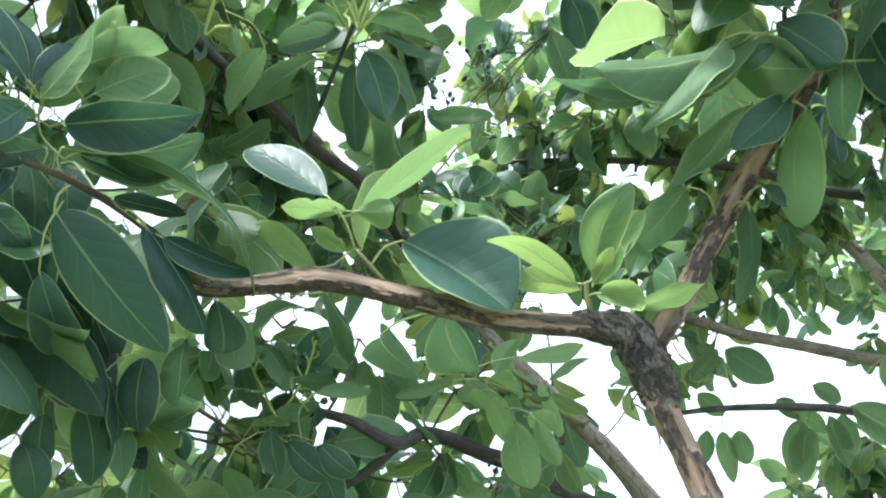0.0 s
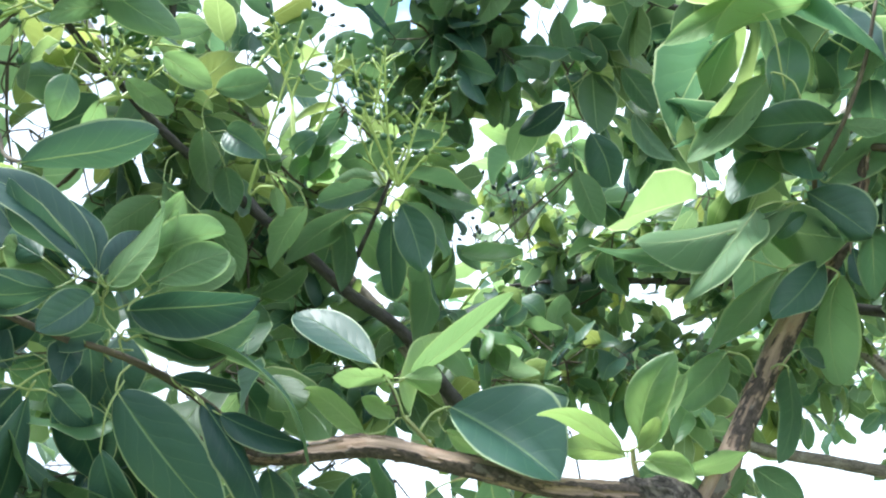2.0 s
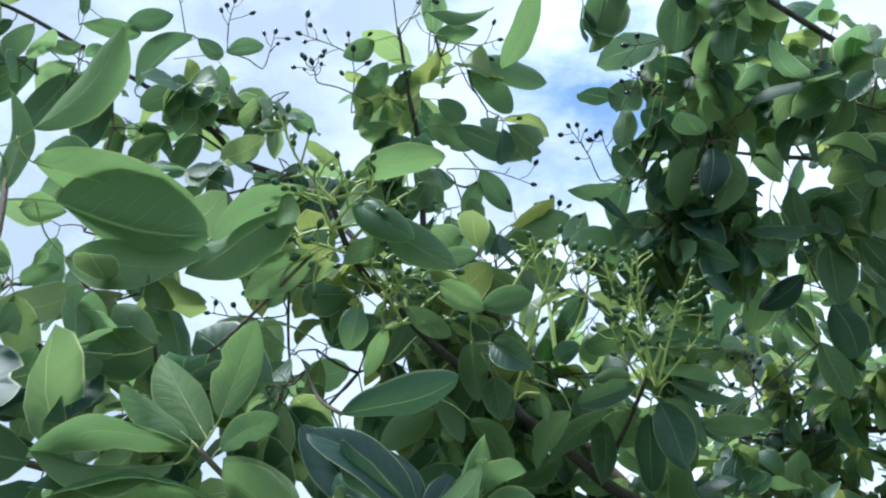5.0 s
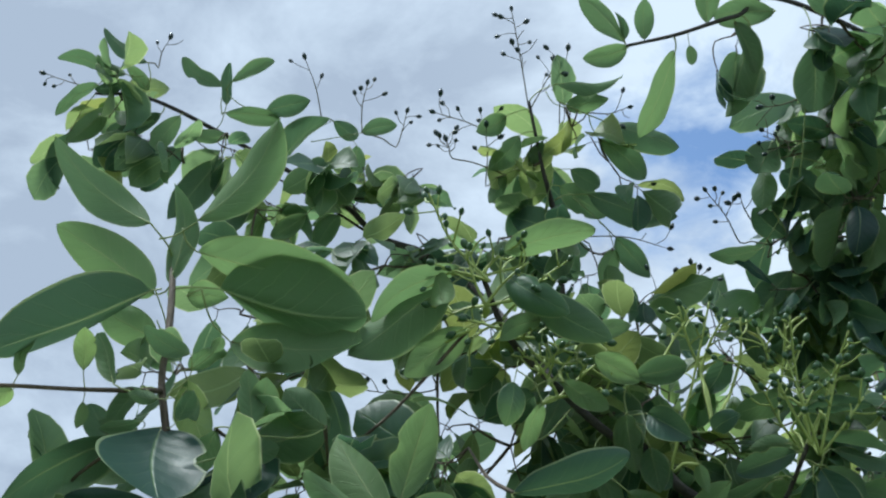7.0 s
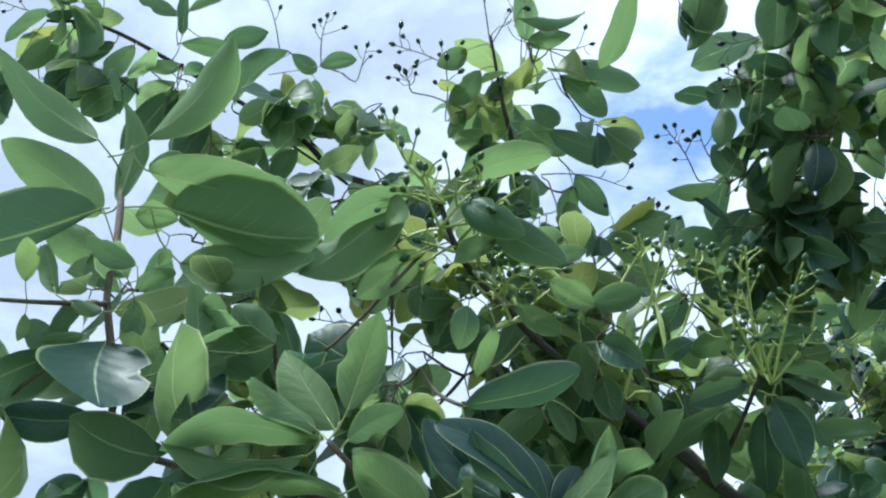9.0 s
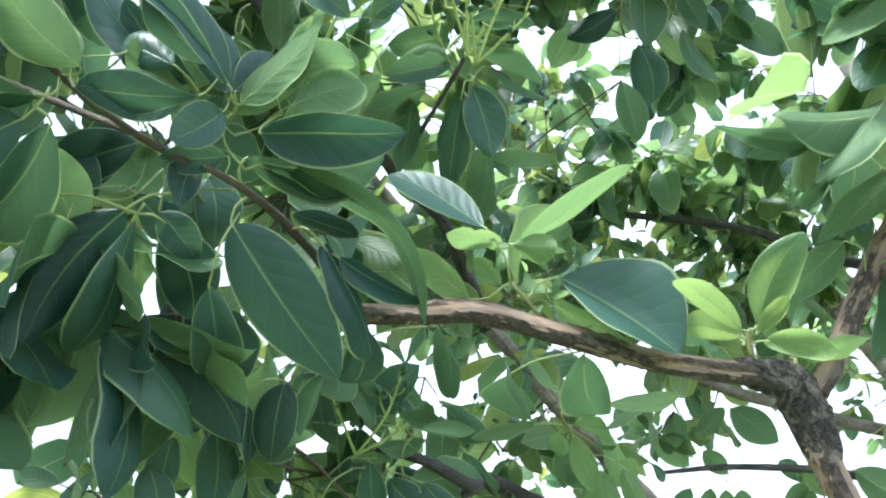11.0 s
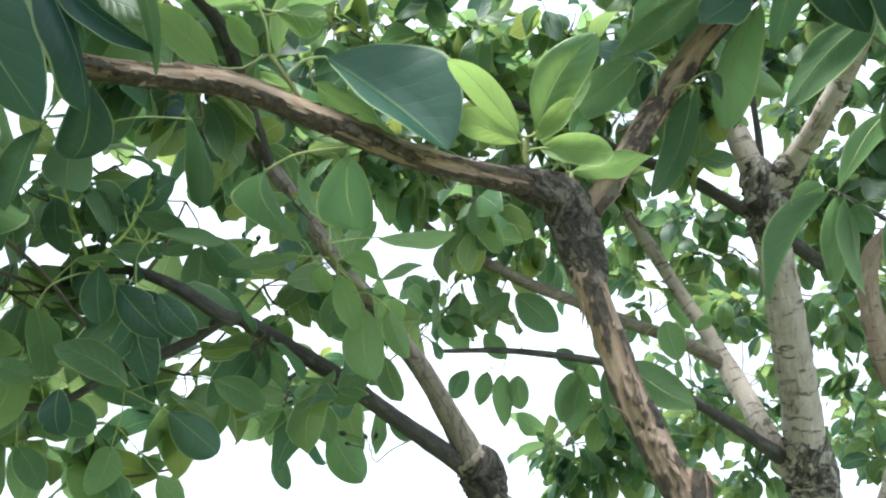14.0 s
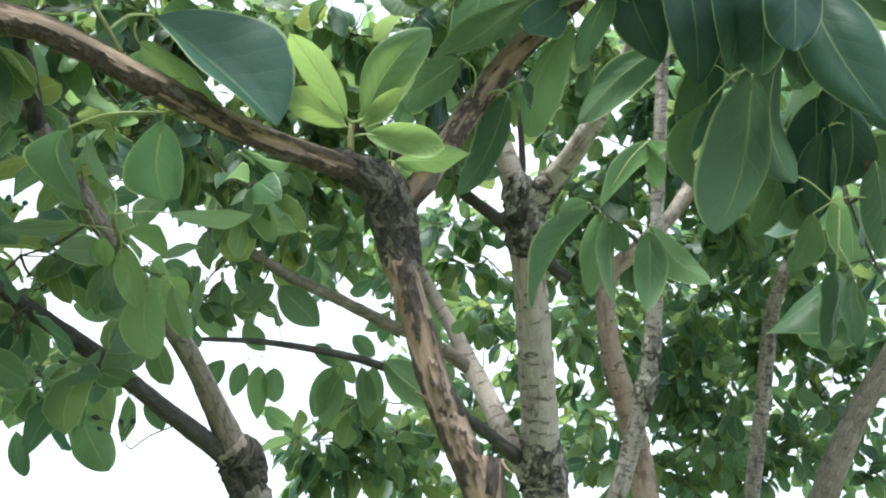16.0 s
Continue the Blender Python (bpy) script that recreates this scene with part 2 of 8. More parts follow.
def peel_material(name, inner, outer):
    """Bark that peels in layers: smooth pale inner bark where "layer" is 0, dark ragged outer bark where it is 1, pale torn edges between."""
    m = Nodes(name)
    uv = m.add("ShaderNodeUVMap")
    uv.uv_map = "UVMap"
    co = uv.outputs[0]
    layer = m.add("ShaderNodeAttribute")
    layer.attribute_name = "layer"
    on = layer.outputs["Fac"]
    streak = m.noise(co, 95, 7, 0.65, (1.0, 0.13, 1), 0.5)
    patch = m.noise(co, 60, 5, 0.6, (0.8, 0.5, 1), 0.4)
    scale = m.noise(co, 240, 6, 0.7, (1, 0.55, 1), 0.8)
    fine = m.noise(co, 700, 4, 0.7)
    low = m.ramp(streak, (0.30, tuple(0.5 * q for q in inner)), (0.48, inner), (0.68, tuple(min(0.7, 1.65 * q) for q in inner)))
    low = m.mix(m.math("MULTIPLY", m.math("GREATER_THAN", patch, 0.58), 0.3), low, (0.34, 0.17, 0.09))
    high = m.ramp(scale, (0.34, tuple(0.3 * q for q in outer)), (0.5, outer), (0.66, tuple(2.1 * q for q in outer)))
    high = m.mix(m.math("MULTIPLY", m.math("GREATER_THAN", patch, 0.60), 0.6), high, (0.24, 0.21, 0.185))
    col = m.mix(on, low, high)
    torn = m.math("SUBTRACT", 1.0, m.math("ABSOLUTE", m.math("SUBTRACT", m.math("MULTIPLY", on, 2.0), 1.0)))
    col = m.mix(m.math("MULTIPLY", torn, m.math("MULTIPLY", scale, 1.1)), col, (0.50, 0.34, 0.24))
    col = m.mix(m.math("MULTIPLY", fine, 0.35), col, tuple(0.4 * q for q in outer))
    h = m.math("ADD", m.math("MULTIPLY", streak, 0.6), m.math("ADD", m.math("MULTIPLY", fine, 0.25), m.math("MULTIPLY", m.math("MULTIPLY", scale, on), 1.6)))
    p = m.add("ShaderNodeBsdfPrincipled")
    m.link(m.math("ADD", 0.55, m.math("MULTIPLY", on, 0.3)), p.inputs["Roughness"])
    m.link(col, p.inputs["Base Color"])
    m.link(m.bump(h, 0.9, 0.0022), p.inputs["Normal"])
    m.link(p.outputs[0], m.out.inputs[0])
    return m.mat


def plain_material(name, a, b, rough, scale=60.0):
    m = Nodes(name)
    obj = m.add("ShaderNodeTexCoord").outputs["Object"]
    n = m.noise(obj, scale, 4, 0.6)
    p = m.add("ShaderNodeBsdfPrincipled", Roughness=rough)
    m.link(m.mix(n, a, b), p.inputs["Base Color"])
    m.link(m.bump(n, 0.3, 0.001), p.inputs["Normal"])
    m.link(p.outputs[0], m.out.inputs[0])
    return m.mat


LEAF_TOP = leaf_material("leaf_upper_side", "top")
LEAF_UNDER = leaf_material("leaf_underside", "under")
FOLIAGE = leaf_material("foliage", "both", True)
RIB = plain_material("leaf_stalk", (0.38, 0.44, 0.19), (0.28, 0.33, 0.13), 0.5, 90)
MATS = {
    "peel": peel_material("peeling_bark", (0.35, 0.24, 0.175), (0.085, 0.062, 0.052)),
    "collar": bark_material("collar_bark", (0.075, 0.062, 0.055), (0.022, 0.018, 0.016), (0.18, 0.155, 0.135), 0.8, 0.40, 0.9, (210.0, 130.0)),
    "scab": bark_material("flaking_collar_bark", (0.20, 0.175, 0.155), (0.04, 0.034, 0.03), (0.50, 0.45, 0.40), 1.0, 0.42, 0.9, (110.0, 70.0)),
    "pale": bark_material("pale_bark", (0.47, 0.40, 0.355), (0.15, 0.115, 0.095), (0.64, 0.57, 0.52), 0.3, 0.415, 0.85, (34.0, 22.0), 0.5, 0.0),
    "bark": bark_material("grey_bark", (0.29, 0.24, 0.20), (0.10, 0.08, 0.066), (0.44, 0.38, 0.33), 0.4, 0.37, 0.85, (80.0, 30.0)),
    "slim": bark_material("slim_stem_bark", (0.35, 0.30, 0.27), (0.06, 0.048, 0.042), (0.52, 0.46, 0.42), 0.5, 0.45, 0.85, (60.0, 26.0), 0.5, 0.3),
    "tan": bark_material("tan_bark", (0.36, 0.265, 0.215), (0.13, 0.09, 0.075), (0.50, 0.40, 0.34), 0.4, 0.40, 0.85, (50.0, 24.0), 0.6, 0.2),
    "dark": bark_material("dark_bark", (0.075, 0.066, 0.062), (0.03, 0.026, 0.025), (0.16, 0.145, 0.135), 0.4, 0.36, 0.8, (120.0, 40.0)),
    "twig": bark_material("twig_bark", (0.13, 0.10, 0.07), (0.06, 0.045, 0.03), (0.22, 0.17, 0.11), 0.3, 0.34, 0.7, (200.0, 40.0)),
    "shoot": plain_material("green_shoot", (0.20, 0.26, 0.08), (0.16, 0.12, 0.05), 0.55),
}
STALK_GREEN = plain_material("green_stalk", (0.42, 0.50, 0.15), (0.32, 0.40, 0.12), 0.5)
STALK_BROWN = plain_material("dry_stalk", (0.09, 0.085, 0.06), (0.14, 0.13, 0.07), 0.6)
FRUIT_GREEN = plain_material("green_fruit", (0.06, 0.13, 0.05), (0.03, 0.075, 0.035), 0.35, 200)
FRUIT_DARK = plain_material("dark_fruit", (0.012, 0.03, 0.035), (0.02, 0.045, 0.035), 0.32, 200)
GROUND = plain_material("mown_grass", (0.05, 0.085, 0.03), (0.12, 0.13, 0.06), 0.95, 2.5)


# ---- building helpers ----
def mesh_object(name, verts, faces, mat, uvs=None, smooth=True):
    me = bpy.data.meshes.new(name)
    me.from_pydata(verts, [], faces)
    if uvs is not None:
        layer = me.uv_layers.new(name="UVMap")
        idx = np.empty(len(me.loops), dtype=np.int32)
        me.loops.foreach_get("vertex_index", idx)
        layer.data.foreach_set("uv", np.asarray(uvs, dtype=np.float32)[idx].ravel())
    me.materials.append(mat)
    if smooth:
        me.polygons.foreach_set("use_smooth", [True] * len(me.polygons))
    me.update()
    return new(name, me)


def spline(points, step):
    """A smooth line through points (any number of columns), sampled about every step metres."""
    p = np.asarray(points, float)
    p = np.vstack([2 * p[0] - p[1], p, 2 * p[-1] - p[-2]])
    out_rows = []
    for i in range(1, len(p) - 2):
        a, b, c, d = p[i - 1], p[i], p[i + 1], p[i + 2]
        n = max(2, int(np.linalg.norm((c - b)[:3]) / step))
        for k in range(n):
            s = k / n
            out_rows.append(0.5 * (2 * b + (c - a) * s + (2 * a - 5 * b + 4 * c - d) * s * s + (3 * b - a - 3 * c + d) * s**3))
    out_rows.append(p[-2])
    return np.array(out_rows)


def tube(rows, sides, rough=0.0, seed=0.0):
    """Rings round a line of (x, y, z, r): verts, faces, uvs in metres."""
    p, r = rows[:, :3], np.maximum(rows[:, 3], 0.0004)
    tang = np.gradient(p, axis=0)
    tang /= np.linalg.norm(tang, axis=1)[:, None] + 1e-12
    side = np.cross(tang[0], (0.31, 0.2, 0.93))
    if np.linalg.norm(side) < 0.1:
        side = np.cross(tang[0], (1.0, 0.1, 0))
    run = np.r_[0, np.cumsum(np.linalg.norm(np.diff(p, axis=0), axis=1))]
    verts, uvs = [], []
    for i in range(len(p)):
        side = side - tang[i] * (side @ tang[i])
        side /= np.linalg.norm(side)
        up = np.cross(tang[i], side)
        for k in range(sides + 1):
            a = 2 * math.pi * k / sides
            way = math.cos(a) * side + math.sin(a) * up
            rad = r[i]
            if rough:
                q = Vector(p[i] * 26 + way * 0.9 + seed)
                rad *= 1 + rough * noise.noise(q) + 0.6 * rough * noise.noise(q * 3.1) + 0.35 * rough * noise.noise(q * 7.3)
            verts.append(tuple(p[i] + way * rad))
            uvs.append((a * r[i] + seed, run[i] + seed * 0.37))
    w = sides + 1
    faces = [(i * w + k, i * w + k + 1, (i + 1) * w + k + 1, (i + 1) * w + k) for i in range(len(p) - 1) for k in range(sides)]
    faces.append(tuple(range(sides - 1, -1, -1)))
    faces.append(tuple((len(p) - 1) * w + k for k in range(sides)))
    return verts, faces, uvs


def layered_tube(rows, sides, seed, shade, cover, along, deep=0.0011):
    """A limb with torn outer bark over smooth inner bark. shade: how far the dark cover keeps to the lower side, torn
    bark and painted shade in one; cover: its share; along: patches a metre.
    """
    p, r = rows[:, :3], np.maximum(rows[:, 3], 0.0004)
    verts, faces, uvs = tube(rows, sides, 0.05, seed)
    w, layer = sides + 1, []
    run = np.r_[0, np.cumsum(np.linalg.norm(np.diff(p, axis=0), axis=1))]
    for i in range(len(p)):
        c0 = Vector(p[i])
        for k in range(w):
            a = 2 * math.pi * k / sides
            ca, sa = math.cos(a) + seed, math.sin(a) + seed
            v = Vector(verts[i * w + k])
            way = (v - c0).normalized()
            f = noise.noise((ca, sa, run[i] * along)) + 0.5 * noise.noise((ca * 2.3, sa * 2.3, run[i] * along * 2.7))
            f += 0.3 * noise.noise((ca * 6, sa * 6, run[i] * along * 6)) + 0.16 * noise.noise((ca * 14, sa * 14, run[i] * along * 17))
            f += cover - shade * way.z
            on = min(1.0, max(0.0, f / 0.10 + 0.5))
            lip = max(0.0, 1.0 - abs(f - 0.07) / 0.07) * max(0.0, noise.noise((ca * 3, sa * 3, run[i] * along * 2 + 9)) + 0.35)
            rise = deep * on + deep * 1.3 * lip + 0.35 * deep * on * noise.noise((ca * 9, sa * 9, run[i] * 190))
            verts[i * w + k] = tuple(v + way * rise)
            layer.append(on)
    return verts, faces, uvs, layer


TREES, LINES, FILL, COUNT = {}, {}, {}, {}


def tree(key, name, base, label):
    ob = new(name)
    ob.location = base
    tagged(ob, label, "tree")
    TREES[key], LINES[key], FILL[key] = ob, [], {"v": [], "f": [], "uv": [], "youth_light": [], "tv": [], "tf": [], "tuv": []}
    return ob


def under(ob, parent):
    ob.parent = parent
    if parent.type == "EMPTY":
        ob.matrix_parent_inverse = Matrix.Translation(-Vector(parent.location))
    return ob


def collar(key, rows, label="", mat="collar"):
    """A rough dark swelling of bark where a limb was cut or forks."""
    last = len(rows) - 1
    line = spline([(x, y, z, (0.62 if i in (0, last) else 0.82) * r) for i, (x, y, z, r) in enumerate(rows)], 0.0035)
    v, f, uv, _ = layered_tube(line, 40, len(LINES[key]) * 2.3 + 5, 0.0, 0.1, 45.0, 0.11 * max(r[3] for r in rows))
    ob = under(mesh_object("collar", v, f, MATS[mat], uv), TREES[key])
    ob["label"] = label or "dark rough bark collar"
    TWIG[ob.name] = line
    return ob


def limb(key, name, rows, mat, label="", ground=False):
    rows = [(x, y, z, 0.86 * r) for x, y, z, r in rows]
    if ground:
        x, y, z, r = rows[0]
        bx, by, _ = TREES[key].location
        low = [(bx + (x - bx) * s * s, by + (y - by) * s * s, z * s, r * (1.5 - 0.5 * s)) for s in (-0.06, 0.02, 0.3, 0.62)]
        low[0] = (bx, by, -0.06, r * 2.0)
        rows = low + rows
    r0 = max(r[3] for r in rows)
    COUNT[key] = COUNT.get(key, 0) + 1
    if mat == "peel":
        line = spline(rows, 0.0028)
        # 0.5 keeps dark bark low: partly real peel, partly the underside's shade painted in
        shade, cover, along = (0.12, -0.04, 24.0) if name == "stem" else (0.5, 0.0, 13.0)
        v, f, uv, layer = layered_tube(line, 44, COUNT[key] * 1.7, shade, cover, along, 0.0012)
    else:
        line = spline(rows, 0.006 if r0 > 0.008 and not ground else 0.011 if r0 > 0.006 else 0.012)
        v, f, uv = tube(line, 18 if r0 > 0.016 else 14 if r0 > 0.008 else 9, 0.10 if mat != "shoot" else 0.04, COUNT[key] * 1.7)
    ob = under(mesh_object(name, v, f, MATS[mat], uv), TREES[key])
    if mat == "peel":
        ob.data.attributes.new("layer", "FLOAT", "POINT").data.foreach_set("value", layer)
    if label:
        ob["label"] = label
    LINES[key].append(line)
    ob["tree_key"] = key
    TWIG[ob.name] = line
    return ob


TWIG = {}


def leaf_sheet(length, width, rng, stations=13, across=3, crease=None, calm=1.0):
    """One blade along +x, its rib at y = 0, upper side +z: verts, faces, uvs."""
    fold, arch = rng.uniform(0.06, 0.55), rng.uniform(-0.06, 0.14)
    wavy, ph, sweep = rng.uniform(0.02, 0.085), rng.uniform(0, 6), rng.uniform(-0.08, 0.08)
    hook = rng.uniform(-0.05, 0.22)
    roll = rng.choice((0.15, 0.3, 0.6, -0.3))
    front, back = rng.uniform(0.58, 0.84), rng.uniform(0.56, 0.84)
    twist, lean = rng.uniform(-0.45, 0.45), rng.uniform(-0.12, 0.12)
    bite, bitten = rng.uniform(0.3, 0.85), rng.choice((0,) * 18 + (1, -1))
    fold, arch, wavy, hook, roll, twist = (calm * q for q in (fold, arch, wavy, hook, roll, twist))
    fold = fold if crease is None else crease
    top = front / (front + back)
    peak = top**front * (1 - top) ** back
    verts, faces, uvs = [], [], []
    n = 2 * across + 1
    for i in range(stations):
        s = 0.5 - 0.5 * math.cos(math.pi * i / (stations - 1))
        s = 0.6 * s + 0.4 * i / (stations - 1)
        prof = s**front * (1 - s) ** back / peak if 0 < s < 1 else 0.0
        half = max(0.5 * width * prof, 0.0006)
        for k in range(-across, across + 1):
            q = k / across
            y = half * q * (1 + lean * (1 if q > 0 else -1))
            if bitten and q * bitten > 0.6 and abs(s - bite) < 0.06:
                y *= 0.78
            lift = fold * abs(y) * (1 - (0.5 if crease is None else 0.15) * s) - roll * abs(q) ** 3 * half
            lift += wavy * width * abs(q) ** 1.4 * (math.sin(ph + 6.5 * s + (1.9 if q > 0 else 0)) + 0.5 * math.sin(2.3 * ph + 14.0 * s + (2.4 if q > 0 else 0)))
            z = (arch * 4 * s * (1 - s) - hook * max(0.0, s - 0.5) ** 2 * 4) * length + lift + twist * y * s
            verts.append((length * s, y + sweep * length * math.sin(math.pi * s), z))
            uvs.append((q, s))
    for i in range(stations - 1):
        for k in range(n - 1):
            a = i * n + k
            faces.append((a, a + n, a + n + 1, a + 1))
    return verts, faces, uvs


def leaf_object(length, width, rng, youth_light, stations, across, stalk=None, calm=1.0, crease=None):
    """A leaf with an upper and a lower skin that meet at the rim, and its stalk."""
    v, f, uv = leaf_sheet(length, width, rng, stations, across, crease, calm)
    f = [tri for a, b, c, d in f for tri in ((a, b, c), (a, c, d))]
    n = len(v)
    v += [(x, y, z - 0.0005 * (1 - abs(q[0]) ** 3)) for (x, y, z), q in zip(v, uv)]
    uv += uv[:n]
    slots = [0] * len(f) + [1] * len(f)
    f += [tuple(i + n for i in reversed(face)) for face in f]
    # the stalk runs on into the foot of the rib
    wide = min(0.0010, 0.0003 + 0.0065 * length)
    foot = max(3, stations // 4)
    rows = [(*v[n + i * (2 * across + 1) + across], wide * (1.0 - 0.9 * i / foot)) for i in range(foot)]
    if stalk is not None:
        mid = Vector((-min(0.35 * stalk.length, 0.02), 0, 0))
        rows = [tuple(q) for q in spline([(*stalk, wide * 1.15), (*(mid * 0.6 + stalk * 0.4), wide * 1.1), (-0.002, 0, 0, wide)], 0.006)] + rows
    tv, tf, _ = tube(np.array(rows), 5)
    n0 = len(v)
    v += tv
    f += [tuple(i + n0 for i in face) for face in tf]
    uv += [(0.5, 0.5)] * len(tv)
    slots += [2] * len(tf)
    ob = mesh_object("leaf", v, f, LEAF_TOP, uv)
    ob.data.materials.append(LEAF_UNDER)
    ob.data.materials.append(RIB)
    ob.data.polygons.foreach_set("material_index", slots)
    at = ob.data.attributes.new("youth_light", "FLOAT", "POINT")
    at.data.foreach_set("value", [min(1.0, max(0.0, youth_light))] * len(v))
    return ob


def frame_of(base, tip, normal):
    x = (Vector(tip) - Vector(base)).normalized()
    z = Vector(normal)
    z = (z - x * z.dot(x)).normalized()
    y = z.cross(x)
    m = Matrix((x, y, z)).transposed().to_4x4()
    m.translation = base
    return m


def anchor(points, place):
    """The nearest of some points."""
    return Vector(points[np.argmin(np.linalg.norm(points - np.array(place), axis=1))])


def nearest(key, place):
    """The nearest place of a tree from which something can grow."""
    return anchor(np.array([anchor(line[:, :3], place) for line in LINES[key]]), place)


LEAF_RNG = random.Random(11)


def leaf(twig, base, tip, width, normal, young=0.0, calm=1.0, crease=None):
    """A single leaf with its stalk, hung on the nearest place of its twig. young: youth, also lowered or raised to
    paint shade or light.
    """
    rng = LEAF_RNG
    m = frame_of(base, tip, normal)
    width *= 0.88
    length = (Vector(tip) - Vector(base)).length
    near = anchor(TWIG[twig.name][:, :3], base)
    TWIG[twig.name] = np.vstack([TWIG[twig.name], (*(near.lerp(Vector(base), 0.6)), 0.001)])
    LINES[twig["tree_key"]].append(np.array([(*base, 0.001)]))
    ob = leaf_object(length, width, rng, young + rng.uniform(-0.12, 0.12), 18, 4, m.inverted() @ near, calm, crease)
    ob.parent = twig
    ob.matrix_basis = m
    LEAVES[twig["tree_key"]] = LEAVES.get(twig["tree_key"], 0) + 1
    return ob


CLUMP_RNG = random.Random(5)
LEAVES = {}


def add_leaf(fill, base, way, normal, length, width, rng, youth_light):
    v, f, uv = leaf_sheet(length, width, rng, 7, 1)
    m = frame_of(base, Vector(base) + way, normal)
    n0 = len(fill["v"])
    fill["v"] += [tuple(m @ Vector(q)) for q in v]
    fill["f"] += [tuple(i + n0 for i in q) for q in f]
    fill["uv"] += uv
    fill["youth_light"] += [youth_light] * len(v)


def add_tube(fill, rows, sides=5, step=0.02):
    v, f, uv = tube(spline(rows, step), sides)
    n0 = len(fill["tv"])
    fill["tv"] += v
    fill["tf"] += [tuple(i + n0 for i in q) for q in f]
    fill["tuv"] += uv


def ball(rng):
    while True:
        q = Vector((rng.uniform(-1, 1), rng.uniform(-1, 1), rng.uniform(-1, 1)))
        if 0.02 < q.length < 1:
            return q


def clump(key, centre, radius, count, young=0.15, size=1.0):
    """A spray of leafy twigs that grows from the nearest limb or spray of its tree. young: mean youth, also raised to
    paint sprays as lit from behind.
    """
    rng = CLUMP_RNG
    c = Vector(centre)
    root = nearest(key, c)
    LINES[key].append(np.array([(*c, 0.0018)]))
    # the sprays nearest the path are built leaf by leaf, the rest as one mass
    single = LEAVES.get(key, 0) + count <= 290 and c.y < 1.75
    fill = {"tv": [], "tf": [], "tuv": []} if single else FILL[key]
    blades = []
    mid = (root + c) * 0.5 + Vector((0, 0, -0.08 * (c - root).length)) + ball(rng) * 0.01
    add_tube(fill, [(*root, 0.0022), (*mid, 0.0019), (*c, 0.0014)])
    twigs = max(2, round(count / 6))
    per = max(2, round(count / twigs))
    for _ in range(twigs):
        a = c + ball(rng) * radius * 0.5
        way = ball(rng)
        way.z = way.z * 0.7 + 0.1
        way.normalize()
        e = a + way * radius * rng.uniform(0.3, 0.75)
        sag = (a + e) * 0.5 + ball(rng) * radius * 0.08
        add_tube(fill, [(*c, 0.0013), (*a, 0.0011), (*sag, 0.0010), (*e, 0.0007)], 4, 0.03)
        side = way.cross(ball(rng)).normalized()
        for k in range(per):
            s = 1.0 - 0.85 * (k // 2) / max(1, per // 2)
            p = a.lerp(e, s)
            turn = Matrix.Rotation(radians(90) * (k // 2) + rng.uniform(-0.5, 0.5), 3, way)
            out_way = turn @ (side if k % 2 else -side)
            d = (out_way * rng.uniform(0.5, 1.1) + way * rng.uniform(0.0, 0.9) + Vector((0, 0, -rng.uniform(0.1, 1.1)))).normalized()
            n = Vector((0, 0, 0.75)) + ball(rng) * 1.1 + way * 0.2
            length = rng.choice((0.052, 0.066, 0.074, 0.08, 0.088)) * rng.uniform(0.8, 1.15) * size
            stalk = p + d * 0.012 * size
            add_tube(fill, [(*p, 0.0008), (*stalk, 0.0007)], 3, 0.05)
            youth_light = min(1.0, max(0.0, rng.gauss(young, 0.32)))
            wide = length * rng.uniform(0.5, 0.66)
            if single:
                blades.append((stalk, d, n, length, wide, youth_light))
            else:
                add_leaf(fill, stalk, d, n, length, wide, rng, youth_light)
    if not single:
        return
    LEAVES[key] = LEAVES.get(key, 0) + len(blades)
    twig = under(mesh_object("twig", fill["tv"], fill["tf"], MATS["twig"], fill["tuv"]), TREES[key])
    for stalk, d, n, length, wide, youth_light in blades:
        ob = leaf_object(length, wide, rng, youth_light, 12, 2)
        ob.parent = twig
        ob.matrix_basis = frame_of(stalk, stalk + d, n)


def fruit_mesh(name, mat):
    bm = bmesh.new()
    bmesh.ops.create_uvsphere(bm, u_segments=10, v_segments=8, radius=1.0)
    for q in bm.verts:
        taper = 1.0 - 0.22 * max(0.0, q.co.z) ** 2
        q.co = Vector((q.co.x * 0.0034 * taper, q.co.y * 0.0034 * taper, q.co.z * 0.0049 + 0.0044))
    bmesh.ops.create_cone(bm, cap_ends=True, segments=6, radius1=0.0014, radius2=0.002, depth=0.0014)
    bmesh.ops.create_cone(bm, cap_ends=True, segments=5, radius1=0.0006, radius2=0.0001, depth=0.002, matrix=Matrix.Translation((0, 0, 0.0098)))
    for face in bm.faces:
        face.smooth = True
    me = bpy.data.meshes.new(name)
    bm.to_mesh(me)
    bm.free()
    me.materials.append(mat)
    return me


FRUITS = fruit_mesh("green_fruit", FRUIT_GREEN), fruit_mesh("dark_fruit", FRUIT_DARK)
PAN_RNG = random.Random(23)


